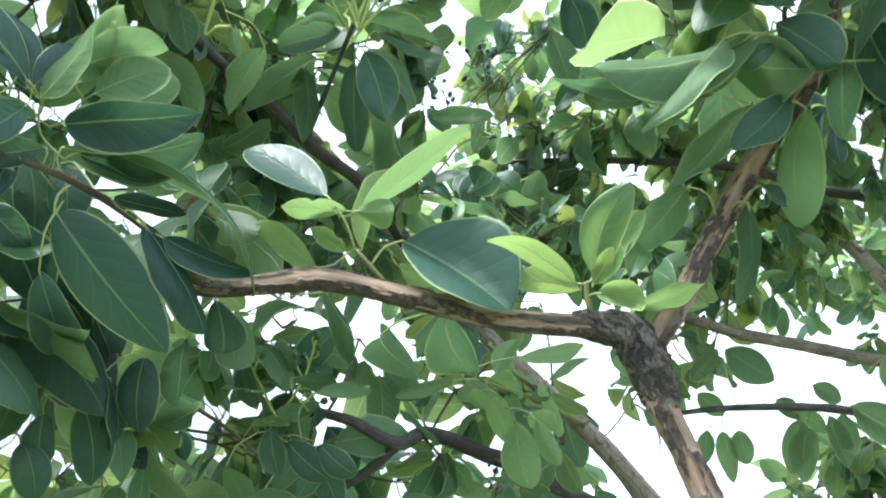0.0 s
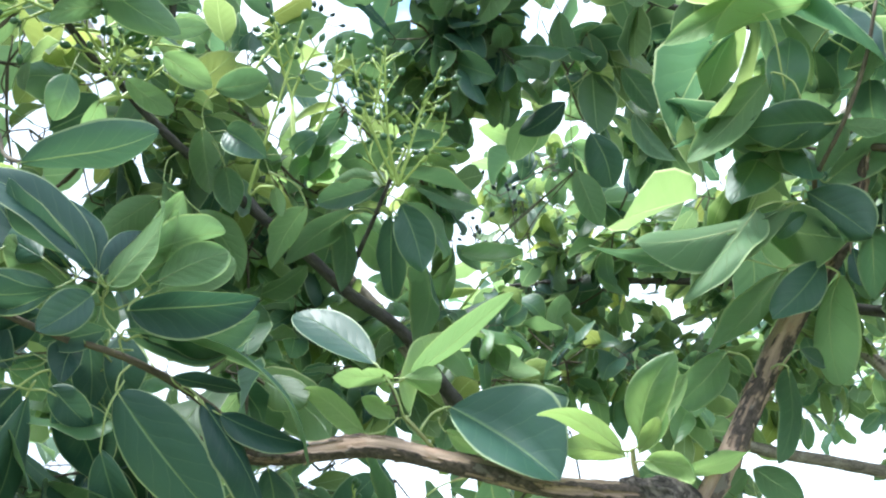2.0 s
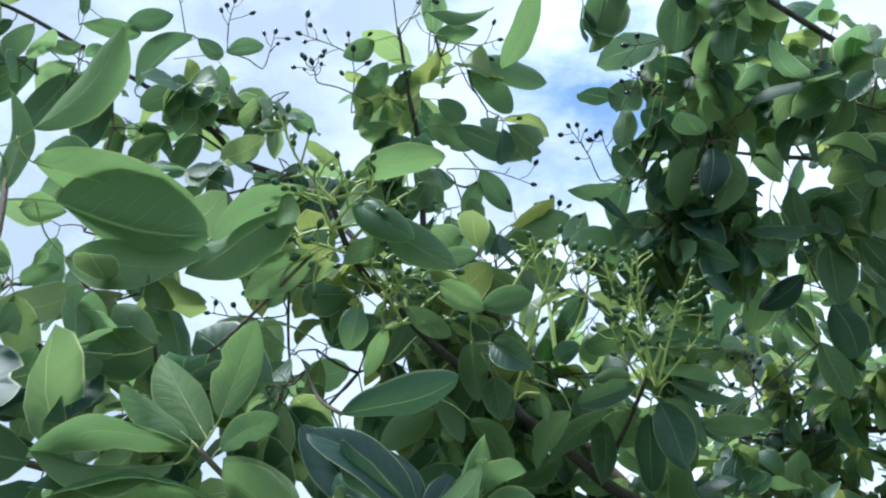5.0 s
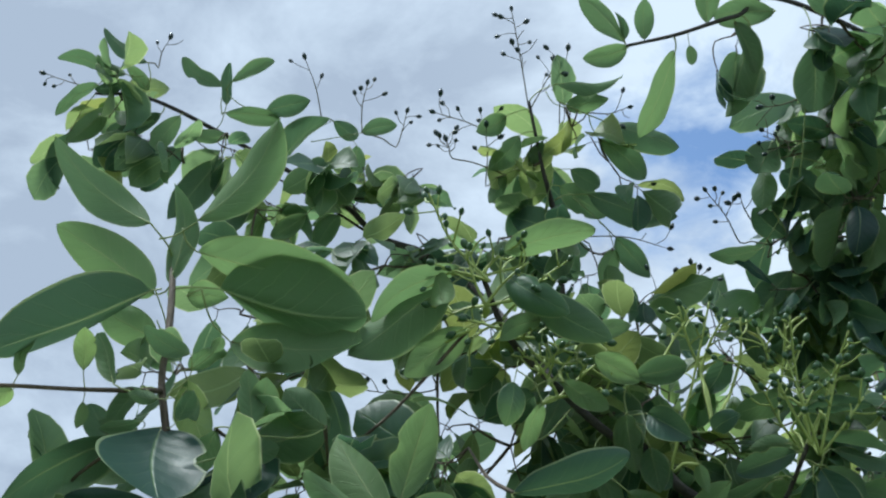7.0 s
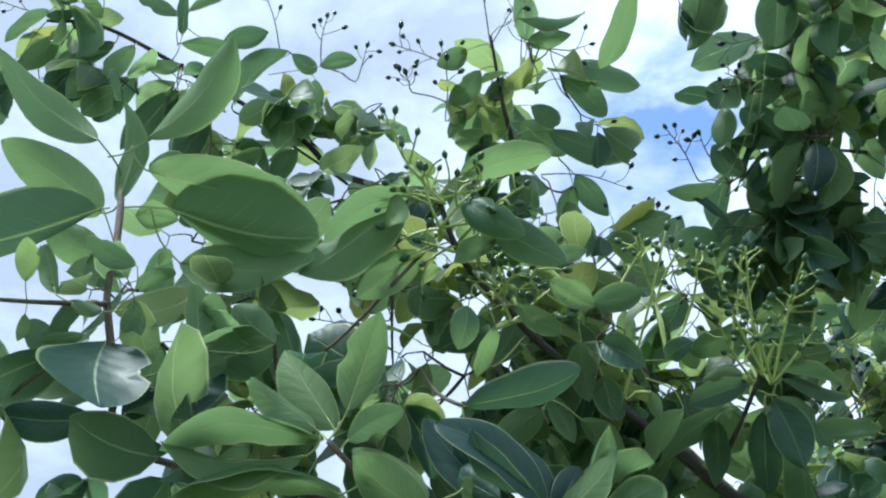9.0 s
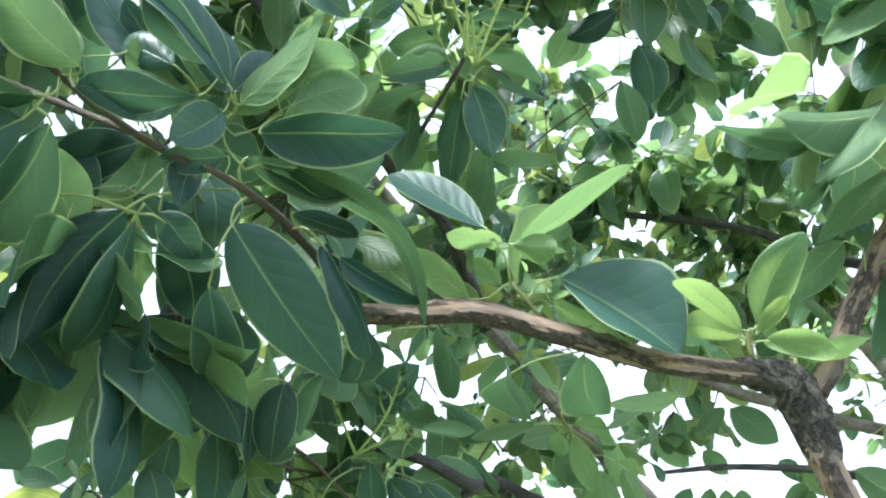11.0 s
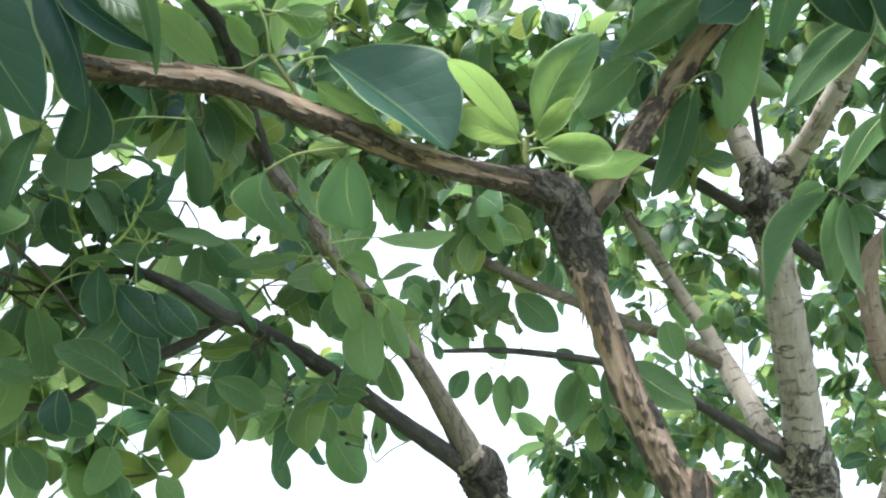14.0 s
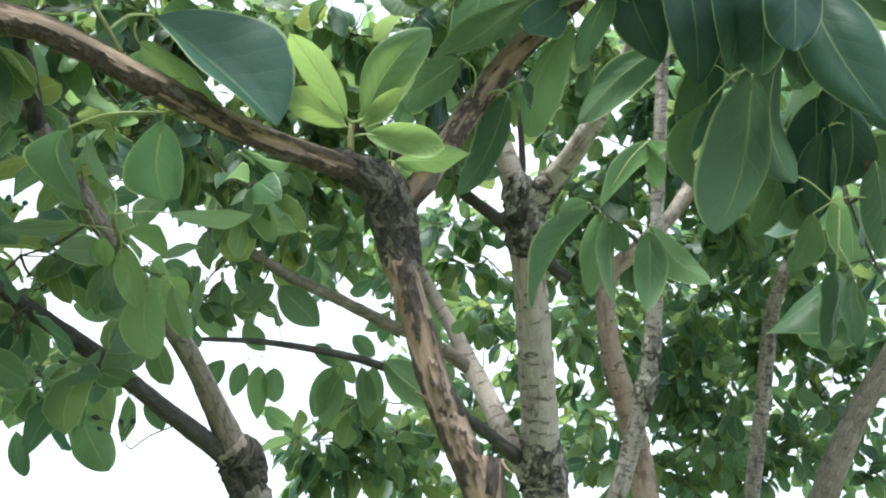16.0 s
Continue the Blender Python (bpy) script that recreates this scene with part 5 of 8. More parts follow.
leaf(c_spr8, (-0.107, 0.984, 2.147), (-0.119, 1.063, 2.107), 0.042, (0.27, 0.47, 0.84), 0.1)
leaf(c_limb, (-0.309, 0.679, 2.338), (-0.204, 0.676, 2.34), 0.049, (-0, 0.47, 0.88), 0.35)
leaf(c_limb, (-0.359, 0.672, 2.323), (-0.453, 0.637, 2.268), 0.054, (-0.53, 0.11, 0.84), 0.35)
leaf(c_limb, (-0.37, 0.677, 2.308), (-0.469, 0.652, 2.212), 0.066, (-0.25, 0.97, 0.01), 0.35)
leaf(c_limb, (-0.36, 0.705, 2.264), (-0.424, 0.681, 2.208), 0.047, (-0.6, 0.7, 0.39), 0.35)
leaf(c_limb, (-0.38, 0.666, 2.322), (-0.359, 0.648, 2.26), 0.032, (0.24, 0.95, -0.19), 0.35)
leaf(c_limb, (-0.312, 0.69, 2.317), (-0.244, 0.686, 2.258), 0.043, (-0.03, -1, 0.03), 0.42)
leaf(c_limb, (-0.288, 0.71, 2.295), (-0.21, 0.732, 2.238), 0.048, (0.02, -0.94, -0.34), 0.42)
leaf(c_limb, (-0.279, 0.727, 2.271), (-0.324, 0.693, 2.243), 0.029, (-0.66, 0.29, 0.7), 0.35)
leaf(c_limb, (-0.323, 0.746, 2.213), (-0.333, 0.747, 2.165), 0.036, (0.5, -0.86, -0.11), 0.12)
leaf(c_limb, (-0.299, 0.766, 2.192), (-0.335, 0.81, 2.158), 0.031, (-0.62, 0.09, 0.78), 0.35)
leaf(c_limb, (-0.273, 0.762, 2.213), (-0.232, 0.79, 2.187), 0.029, (-0.29, 0.84, 0.45), 0.35)
leaf(c_limb, (-0.341, 0.705, 2.275), (-0.323, 0.739, 2.351), 0.040, (0.06, 0.91, -0.42), 0.35)
leaf(c_limb, (-0.236, 0.761, 2.236), (-0.203, 0.803, 2.223), 0.035, (-0.52, 0.6, 0.61), 0.35)
leaf(c_limb, (-0.238, 0.75, 2.254), (-0.197, 0.775, 2.275), 0.025, (-0.56, 0.81, 0.14), 0.35)
leaf(c_limb, (-0.208, 0.869, 2.209), (-0.163, 0.868, 2.174), 0.042, (-0.16, -0.97, -0.16), 0.12)
leaf(c_limb, (-0.142, 0.9, 2.192), (-0.11, 0.872, 2.195), 0.028, (-0.44, -0.59, -0.67), 0.12)
leaf(c_limb, (-0.165, 0.911, 2.159), (-0.16, 0.928, 2.132), 0.019, (-0.24, 0.84, 0.49), 0.15)
leaf(c_limb, (-0.232, 0.862, 2.209), (-0.237, 0.911, 2.162), 0.038, (-0.27, 0.65, 0.71), 0.15)
leaf(c_limb, (-0.213, 0.887, 2.176), (-0.211, 0.912, 2.132), 0.038, (-0.27, 0.84, 0.48), 0.15)
leaf(c_limb, (-0.275, 0.876, 2.159), (-0.257, 0.911, 2.11), 0.030, (-0.6, 0.75, 0.29), 0.15)
leaf(c_limb, (-0.284, 0.883, 2.142), (-0.344, 0.886, 2.104), 0.044, (-0.24, 0.86, 0.45), 0.15)
leaf(c_limb, (-0.213, 0.845, 2.247), (-0.153, 0.84, 2.248), 0.038, (0.07, 0.85, 0.52), 0.15)
leaf(c_limb, (-0.244, 0.902, 2.132), (-0.222, 0.981, 2.09), 0.043, (-0.01, 0.47, 0.88), 0.15)
leaf(c_limb, (-0.135, 0.93, 2.143), (-0.189, 0.985, 2.102), 0.041, (-0.19, 0.47, 0.86), 0.15)
leaf(c_limb, (-0.331, 0.843, 2.186), (-0.301, 0.86, 2.277), 0.046, (-0.9, 0.38, 0.22), 0.15)
leaf(tw_left, (-0.276, 0.62, 2.043), (-0.173, 0.642, 2.062), 0.050, (0.24, -0.3, -0.92), -0.12)
leaf(tw_left, (-0.205, 0.625, 1.948), (-0.28, 0.566, 2.009), 0.053, (0.7, -0.69, 0.2), -0.12)
leaf(tw_left, (-0.215, 0.616, 1.958), (-0.251, 0.563, 1.988), 0.033, (-0.01, -0.49, -0.87), -0.12)
leaf(tw_left, (-0.203, 0.629, 1.942), (-0.234, 0.617, 2.008), 0.035, (0.25, -0.97, -0.06), -0.12)
leaf(tw_left, (-0.196, 0.633, 1.938), (-0.128, 0.597, 1.977), 0.040, (0.45, 0.89, 0.05), 0.35)
leaf(tw_left, (-0.2, 0.628, 1.945), (-0.18, 0.645, 1.989), 0.027, (0.56, -0.82, 0.06), -0.12)
leaf(tw_left, (-0.162, 0.642, 1.942), (-0.116, 0.664, 1.972), 0.038, (-0.51, 0.84, 0.18), 0.35)
leaf(tw_left, (-0.184, 0.647, 1.922), (-0.085, 0.645, 1.917), 0.047, (-0.05, -0.56, -0.83), -0.12)
leaf(tw_left, (-0.233, 0.623, 1.935), (-0.284, 0.579, 1.922), 0.040, (0.68, -0.7, -0.24), -0.12)
leaf(tw_left, (-0.296, 0.594, 1.952), (-0.348, 0.556, 1.989), 0.049, (-0.43, 0.86, 0.28), 0.35)
leaf(tw_left, (-0.209, 0.633, 1.931), (-0.235, 0.609, 1.896), 0.035, (0.66, -0.75, 0.03), -0.12)
leaf(tw_left, (-0.171, 0.63, 1.959), (-0.129, 0.679, 2), 0.036, (-0.74, 0.06, 0.67), 0.35)
leaf(tw_left, (-0.239, 0.61, 1.954), (-0.297, 0.631, 1.991), 0.033, (-0.45, -0.86, -0.23), -0.12)
leaf(tw_left, (-0.181, 0.633, 1.947), (-0.164, 0.664, 2.028), 0.042, (-0.97, 0.21, 0.13), 0.35)
leaf(tw_left, (-0.301, 0.726, 1.956), (-0.377, 0.755, 1.933), 0.049, (-0.12, -0.8, -0.58), -0.12)
leaf(tw_left, (-0.332, 0.739, 1.915), (-0.374, 0.735, 1.974), 0.044, (0.11, -0.99, 0.01), -0.12)
leaf(tw_left, (-0.314, 0.713, 1.978), (-0.364, 0.776, 1.941), 0.042, (-0.31, -0.65, -0.69), -0.12)
leaf(tw_left, (-0.303, 0.743, 1.921), (-0.277, 0.8, 1.909), 0.039, (0.7, -0.43, -0.57), -0.12)
leaf(tw_left, (-0.371, 0.738, 1.9), (-0.368, 0.805, 1.88), 0.039, (0.61, -0.25, -0.75), -0.12)
leaf(tw_left, (-0.282, 0.796, 1.85), (-0.267, 0.843, 1.782), 0.062, (0.52, -0.75, -0.41), -0.12)
leaf(tw_left, (-0.278, 0.833, 1.747), (-0.288, 0.87, 1.699), 0.033, (0.45, -0.66, -0.61), -0.12)
leaf(tw_left, (-0.244, 0.834, 1.755), (-0.254, 0.887, 1.691), 0.043, (0.44, -0.65, -0.62), -0.12)
leaf(tw_left, (-0.219, 0.83, 1.773), (-0.224, 0.871, 1.717), 0.033, (0.93, -0.26, -0.26), -0.12)
leaf(tw_left, (-0.19, 0.827, 1.791), (-0.198, 0.848, 1.728), 0.041, (0.38, -0.86, -0.34), -0.12)
leaf(tw_left, (-0.126, 0.818, 1.835), (-0.149, 0.894, 1.794), 0.043, (0.21, -0.42, -0.88), -0.12)
leaf(tw_left, (-0.28, 0.758, 1.959), (-0.278, 0.783, 1.887), 0.038, (0.48, -0.83, -0.29), -0.12)
leaf(tw_left, (-0.292, 0.811, 1.806), (-0.332, 0.882, 1.741), 0.049, (0.7, -0.22, -0.68), -0.12)
leaf(tw_left, (-0.254, 0.815, 1.805), (-0.276, 0.895, 1.752), 0.047, (0.03, -0.55, -0.84), -0.12)
leaf(tw_left, (-0.154, 0.826, 1.805), (-0.181, 0.892, 1.759), 0.040, (0.79, -0.1, -0.61), -0.12)
leaf(tw_left, (-0.296, 0.839, 1.725), (-0.289, 0.857, 1.675), 0.039, (0.5, -0.83, -0.24), -0.12)
leaf(tw_left, (-0.255, 0.789, 1.878), (-0.293, 0.856, 1.827), 0.043, (0.64, -0.2, -0.74), -0.12)
c_hang = limb('left', 'twig', [(0.144, 1.485, 1.827, 0.0044), (0.143, 1.704, 1.832, 0.0042), (0.132, 1.888, 1.818, 0.0041), (0.097, 1.901, 1.825, 0.0032)], 'dark', '')
leaf(c_hang, (0.129, 1.909, 1.793), (0.158, 1.939, 1.679), 0.078, (0.07, 0.96, 0.26), 0.05)
leaf(c_hang, (0.104, 1.905, 1.836), (0.077, 1.966, 1.767), 0.055, (0.24, 0.77, 0.59), 0.05)
leaf(c_hang, (0.139, 1.892, 1.829), (0.188, 1.907, 1.791), 0.046, (-0.06, 0.95, 0.31), 0.05)
leaf(c_hang, (0.088, 1.929, 1.791), (0.13, 1.963, 1.74), 0.051, (-0.16, 0.88, 0.45), 0.05)
leaf(c_hang, (0.197, 1.88, 1.788), (0.209, 1.923, 1.721), 0.038, (0.73, 0.51, 0.45), 0.05)
leaf(c_hang, (0.026, 1.903, 1.937), (0.051, 1.893, 1.997), 0.046, (0, 0.99, 0.16), 0.05)
leaf(c_hang, (0.059, 1.919, 1.851), (0.023, 1.984, 1.782), 0.048, (0.48, 0.75, 0.45), 0.05)
leaf(c_hang, (0.149, 1.858, 1.909), (0.086, 1.86, 1.918), 0.046, (0.06, 0.97, 0.23), 0.05)
c_spr10 = limb('left', 'twig', [(0.177, 1.470, 1.829, 0.0044), (0.113, 1.310, 1.837, 0.0032), (0.065, 1.161, 1.830, 0.0025), (0.058, 1.138, 1.839, 0.0019)], 'shoot', '')
leaf(c_spr10, (0.031, 1.175, 1.834), (-0.041, 1.189, 1.821), 0.035, (0.25, 0.84, -0.49), 0.35)
leaf(c_spr10, (0.034, 1.168, 1.849), (-0.019, 1.18, 1.882), 0.030, (0.53, 0.53, 0.66), 0.35)
leaf(c_spr10, (0.056, 1.151, 1.867), (0.019, 1.129, 1.91), 0.029, (-0.67, 0.71, -0.21), 0.35)
leaf(c_spr10, (0.109, 1.134, 1.85), (0.184, 1.102, 1.844), 0.038, (0.24, 0.68, -0.69), 0.35)
leaf(c_spr10, (0.074, 1.157, 1.83), (0.118, 1.111, 1.807), 0.032, (0.7, 0.37, 0.61), 0.35)
leaf(c_spr10, (0.073, 1.163, 1.815), (0.097, 1.172, 1.76), 0.032, (0.13, 0.97, 0.22), 0.35)
leaf(c_spr10, (0.102, 1.162, 1.782), (0.116, 1.159, 1.709), 0.049, (0.19, 0.98, -0), 0.35)
leaf(c_spr10, (0.125, 1.152, 1.782), (0.149, 1.159, 1.733), 0.026, (-0.05, 0.99, 0.12), 0.35)
leaf(c_spr10, (0.053, 1.168, 1.824), (0.065, 1.194, 1.804), 0.025, (-0.13, 0.66, 0.74), 0.35)
leaf(c_spr10, (0.116, 1.154, 1.785), (0.147, 1.19, 1.776), 0.033, (-0.5, 0.6, 0.62), 0.35)
leaf(c_spr10, (0.081, 1.151, 1.836), (0.106, 1.161, 1.875), 0.028, (-0.19, 0.97, -0.13), 0.35)
leaf(c_up, (-0.911, 0.685, 2.83), (-0.966, 0.635, 2.865), 0.039, (-0.72, 0.68, -0.16), 0.1)
leaf(c_up, (-0.976, 0.662, 2.821), (-1.032, 0.624, 2.836), 0.033, (-0.05, 0.43, 0.9), 0.1)
leaf(c_up, (-0.946, 0.68, 2.814), (-0.982, 0.648, 2.836), 0.025, (-0.65, 0.76, 0.04), 0.1)
leaf(c_up, (-0.918, 0.708, 2.794), (-0.941, 0.674, 2.826), 0.025, (-0.46, 0.76, 0.46), 0.1)
leaf(c_up, (-0.943, 0.689, 2.804), (-0.993, 0.676, 2.789), 0.025, (-0.29, 0.95, 0.14), 0.1)
leaf(c_up, (-0.989, 0.671, 2.799), (-1.06, 0.665, 2.759), 0.038, (-0.46, -0.24, 0.86), 0.1)
leaf(c_up, (-0.982, 0.695, 2.769), (-1.05, 0.695, 2.722), 0.040, (-0.48, 0.53, 0.7), 0.1)
leaf(c_up, (-0.907, 0.734, 2.764), (-1.007, 0.717, 2.721), 0.052, (-0.34, -0.28, 0.9), 0.1)
leaf(c_up, (-0.881, 0.748, 2.762), (-0.92, 0.741, 2.69), 0.039, (-0.49, 0.85, 0.18), 0.1)
leaf(c_up, (-1.042, 0.69, 2.736), (-1.086, 0.722, 2.66), 0.044, (-0.85, -0.41, 0.32), 0.1)
leaf(c_up, (-0.887, 0.775, 2.719), (-0.958, 0.781, 2.662), 0.053, (-0.48, 0.58, 0.66), 0.1)
leaf(c_up, (-0.952, 0.721, 2.752), (-1.001, 0.725, 2.713), 0.029, (-0.61, 0.13, 0.78), 0.1)
leaf(c_up, (-0.811, 0.769, 2.779), (-0.797, 0.737, 2.834), 0.030, (-0.93, 0.16, 0.33), 0.1)
leaf(c_up, (-0.796, 0.755, 2.809), (-0.729, 0.764, 2.841), 0.035, (-0.09, 0.99, -0.1), 0.1)
leaf(c_up, (-0.81, 0.752, 2.804), (-0.863, 0.707, 2.831), 0.035, (-0.68, 0.73, -0.12), 0.1)
leaf(c_up, (-0.756, 0.799, 2.773), (-0.688, 0.82, 2.789), 0.040, (-0.36, 0.66, 0.66), 0.1)
leaf(c_up, (-0.814, 0.775, 2.768), (-0.736, 0.813, 2.767), 0.041, (-0.07, 0.17, 0.98), 0.1)
leaf(c_up, (-0.82, 0.793, 2.738), (-0.872, 0.767, 2.74), 0.027, (-0.27, 0.59, 0.76), 0.1)
leaf(c_up, (-0.835, 0.807, 2.708), (-0.904, 0.8, 2.597), 0.061, (-0.35, 0.93, 0.15), 0.1)
leaf(c_up, (-0.795, 0.851, 2.672), (-0.83, 0.842, 2.587), 0.053, (-0.72, 0.66, 0.22), 0.1)
leaf(c_up2, (-0.753, 0.846, 2.689), (-0.664, 0.836, 2.763), 0.054, (-0.63, 0.08, 0.77), 0.1)
leaf(c_up2, (-0.742, 0.866, 2.668), (-0.678, 0.872, 2.703), 0.034, (-0.23, 0.93, 0.28), 0.1)
leaf(c_up2, (-0.658, 0.844, 2.756), (-0.629, 0.873, 2.734), 0.031, (-0.33, 0.76, 0.56), 0.1)
leaf(c_up2, (-0.621, 0.871, 2.742), (-0.569, 0.888, 2.754), 0.031, (-0.36, 0.68, 0.64), 0.1)
leaf(c_up2, (-0.633, 0.878, 2.725), (-0.634, 0.903, 2.688), 0.033, (-0.42, 0.74, 0.52), 0.1)
leaf(c_up2, (-0.691, 0.881, 2.681), (-0.646, 0.915, 2.664), 0.028, (-0.6, 0.8, -0.04), 0.1)
leaf(c_up2, (-0.726, 0.899, 2.631), (-0.782, 0.895, 2.6), 0.035, (-0.39, 0.69, 0.6), 0.1)
leaf(c_up2, (-0.678, 0.921, 2.633), (-0.721, 0.933, 2.587), 0.040, (-0.43, 0.7, 0.58), 0.1)
leaf(c_up2, (-0.637, 0.96, 2.605), (-0.598, 0.957, 2.636), 0.037, (-0.39, 0.73, 0.57), 0.1)
leaf(c_up2, (-0.616, 0.98, 2.591), (-0.581, 1.011, 2.57), 0.038, (-0.38, 0.77, 0.52), 0.1)
leaf(c_up2, (-0.657, 0.915, 2.656), (-0.597, 0.931, 2.673), 0.035, (-0.36, 0.72, 0.59), 0.1)
leaf(c_up3, (-0.383, 0.878, 2.707), (-0.428, 0.872, 2.685), 0.037, (-0.38, 0.71, 0.59), 0.08)
leaf(c_up3, (-0.306, 0.885, 2.748), (-0.221, 0.924, 2.749), 0.044, (-0.4, 0.87, -0.28), 0.08)
leaf(c_up3, (-0.301, 0.907, 2.72), (-0.243, 0.926, 2.733), 0.033, (-0.36, 0.69, 0.62), 0.08)
leaf(c_up3, (-0.247, 0.945, 2.703), (-0.159, 1.003, 2.678), 0.051, (-0.57, 0.82, -0.07), 0.08)
leaf(c_up3, (-0.265, 0.95, 2.683), (-0.216, 1.006, 2.637), 0.045, (-0.22, 0.73, 0.64), 0.08)
leaf(c_up3, (-0.296, 0.984, 2.613), (-0.195, 1.056, 2.579), 0.061, (-0.56, 0.82, 0.07), 0.08)
leaf(c_up3, (-0.37, 0.9, 2.683), (-0.421, 0.907, 2.64), 0.041, (-0.37, 0.75, 0.55), 0.08)
leaf(c_up3, (-0.341, 0.918, 2.677), (-0.37, 0.924, 2.649), 0.025, (-0.35, 0.77, 0.53), 0.08)
leaf(c_up3, (-0.4, 0.921, 2.634), (-0.43, 0.931, 2.598), 0.026, (-0.35, 0.77, 0.53), 0.08)
leaf(c_up3, (-0.271, 1.032, 2.562), (-0.237, 1.081, 2.515), 0.041, (-0.25, 0.75, 0.61), 0.08)
leaf(c_up3, (-0.277, 1.039, 2.548), (-0.298, 1.068, 2.493), 0.035, (-0.21, 0.83, 0.52), 0.08)
leaf(c_up3, (-0.312, 0.956, 2.644), (-0.279, 0.985, 2.624), 0.036, (-0.27, 0.73, 0.63), 0.08)
leaf(c_up3, (-0.331, 0.961, 2.622), (-0.285, 1.033, 2.607), 0.050, (-0.5, 0.48, 0.72), 0.08)
leaf(c_up3, (-0.372, 0.953, 2.607), (-0.423, 0.992, 2.574), 0.037, (-0.04, 0.62, 0.78), 0.08)
leaf(c_up3, (-0.357, 0.993, 2.559), (-0.341, 1.058, 2.515), 0.041, (-0.33, 0.59, 0.74), 0.08)
leaf(c_up3, (-0.358, 1.017, 2.525), (-0.413, 1.036, 2.498), 0.041, (-0.05, 0.76, 0.64), 0.08)

# back tree: pale trunk with a dark collar, its forks and long low branches
b_trunk = limb('back', 'trunk', [(1.150, 2.136, 1.624, 0.0537), (1.119, 2.105, 1.715, 0.0534), (1.087, 2.077, 1.800, 0.0508), (1.049, 2.028, 1.916, 0.0455), (1.009, 1.983, 2.024, 0.0427), (0.971, 1.938, 2.130, 0.0410), (0.930, 1.895, 2.234, 0.0405), (0.912, 1.873, 2.285, 0.0400)], 'pale', 'pale grey trunk with dark flaking collars', ground=True)
collar('back', [(0.952, 1.920, 2.172, 0.0400), (0.938, 1.904, 2.205, 0.0440), (0.920, 1.881, 2.252, 0.0455), (0.903, 1.874, 2.298, 0.0400), (0.890, 1.878, 2.328, 0.0300)], mat='scab')
collar('back', [(0.931, 1.895, 2.234, 0.0370), (0.935, 1.866, 2.275, 0.0360), (0.946, 1.813, 2.312, 0.0280), (0.951, 1.782, 2.329, 0.0240)], mat='scab')
collar('back', [(1.129, 2.119, 1.664, 0.0510), (1.106, 2.098, 1.749, 0.0571), (1.088, 2.078, 1.794, 0.0544), (1.069, 2.055, 1.849, 0.0445)], mat='scab')
b_left = limb('back', 'limb', [(0.921, 1.877, 2.263, 0.0348), (0.887, 1.879, 2.332, 0.0303), (0.852, 1.882, 2.427, 0.0259), (0.805, 1.879, 2.557, 0.0237), (0.724, 1.869, 2.746, 0.0180)], 'pale', '')
b_right = limb('back', 'limb', [(0.926, 1.874, 2.264, 0.0348), (0.947, 1.799, 2.317, 0.0261), (0.956, 1.720, 2.363, 0.0244), (0.971, 1.625, 2.447, 0.0216), (0.964, 1.541, 2.525, 0.0211), (0.962, 1.501, 2.636, 0.0179)], 'pale', '')
b_dark = limb('back', 'branch', [(0.916, 1.879, 2.294, 0.0093), (0.901, 1.860, 2.366, 0.0082), (0.879, 1.837, 2.454, 0.0070), (0.853, 1.812, 2.618, 0.0053)], 'dark', '')
b_low = limb('back', 'limb', [(1.077, 2.114, 1.772, 0.0366), (1.028, 2.116, 1.827, 0.0268), (1.012, 2.199, 1.936, 0.0268), (0.997, 2.249, 2.007, 0.0262), (0.956, 2.279, 2.101, 0.0213), (0.916, 2.296, 2.168, 0.0188), (0.810, 2.316, 2.338, 0.0190), (0.665, 2.363, 2.545, 0.0139)], 'pale', '')
b_long = limb('back', 'branch', [(0.999, 2.251, 2.001, 0.0204), (0.875, 2.221, 2.044, 0.0169), (0.769, 2.204, 2.063, 0.0161), (0.627, 2.145, 2.084, 0.0149), (0.506, 2.100, 2.101, 0.0144), (0.404, 2.057, 2.125, 0.0117), (0.316, 2.029, 2.151, 0.0093), (0.227, 1.993, 2.201, 0.0082)], 'bark', '')
b_thin = limb('back', 'branch', [(1.045, 2.100, 1.789, 0.0206), (0.934, 2.043, 1.827, 0.0151), (0.751, 1.985, 1.895, 0.0111), (0.636, 1.969, 1.921, 0.0097), (0.529, 1.958, 1.926, 0.0079), (0.419, 1.950, 1.924, 0.0067), (0.298, 1.952, 1.912, 0.0045)], 'dark', '')
b_over = limb('back', 'branch', [(1.174, 2.125, 2.221, 0.0193), (0.963, 2.042, 2.287, 0.0168), (0.791, 1.983, 2.329, 0.0144), (0.662, 1.959, 2.351, 0.0122), (0.500, 1.922, 2.394, 0.0100), (0.303, 1.892, 2.406, 0.0078), (0.116, 1.866, 2.408, 0.0061), (0.016, 1.855, 2.403, 0.0039)], 'dark', '')
b_top = limb('back', 'branch', [(0.964, 1.541, 2.525, 0.0179), (0.356, 1.355, 2.656, 0.0062), (0.244, 1.272, 2.634, 0.0047), (0.145, 1.194, 2.610, 0.0037), (0.075, 1.126, 2.587, 0.0024)], 'dark', '')
b_top2 = limb('back', 'branch', [(0.962, 1.501, 2.636, 0.0105), (0.462, 1.348, 2.727, 0.0075), (0.356, 1.211, 2.699, 0.0067), (0.043, 0.864, 2.752, 0.0037), (-0.039, 0.796, 2.700, 0.0032), (-0.109, 0.778, 2.679, 0.0029), (-0.175, 0.758, 2.664, 0.0022)], 'dark', '')
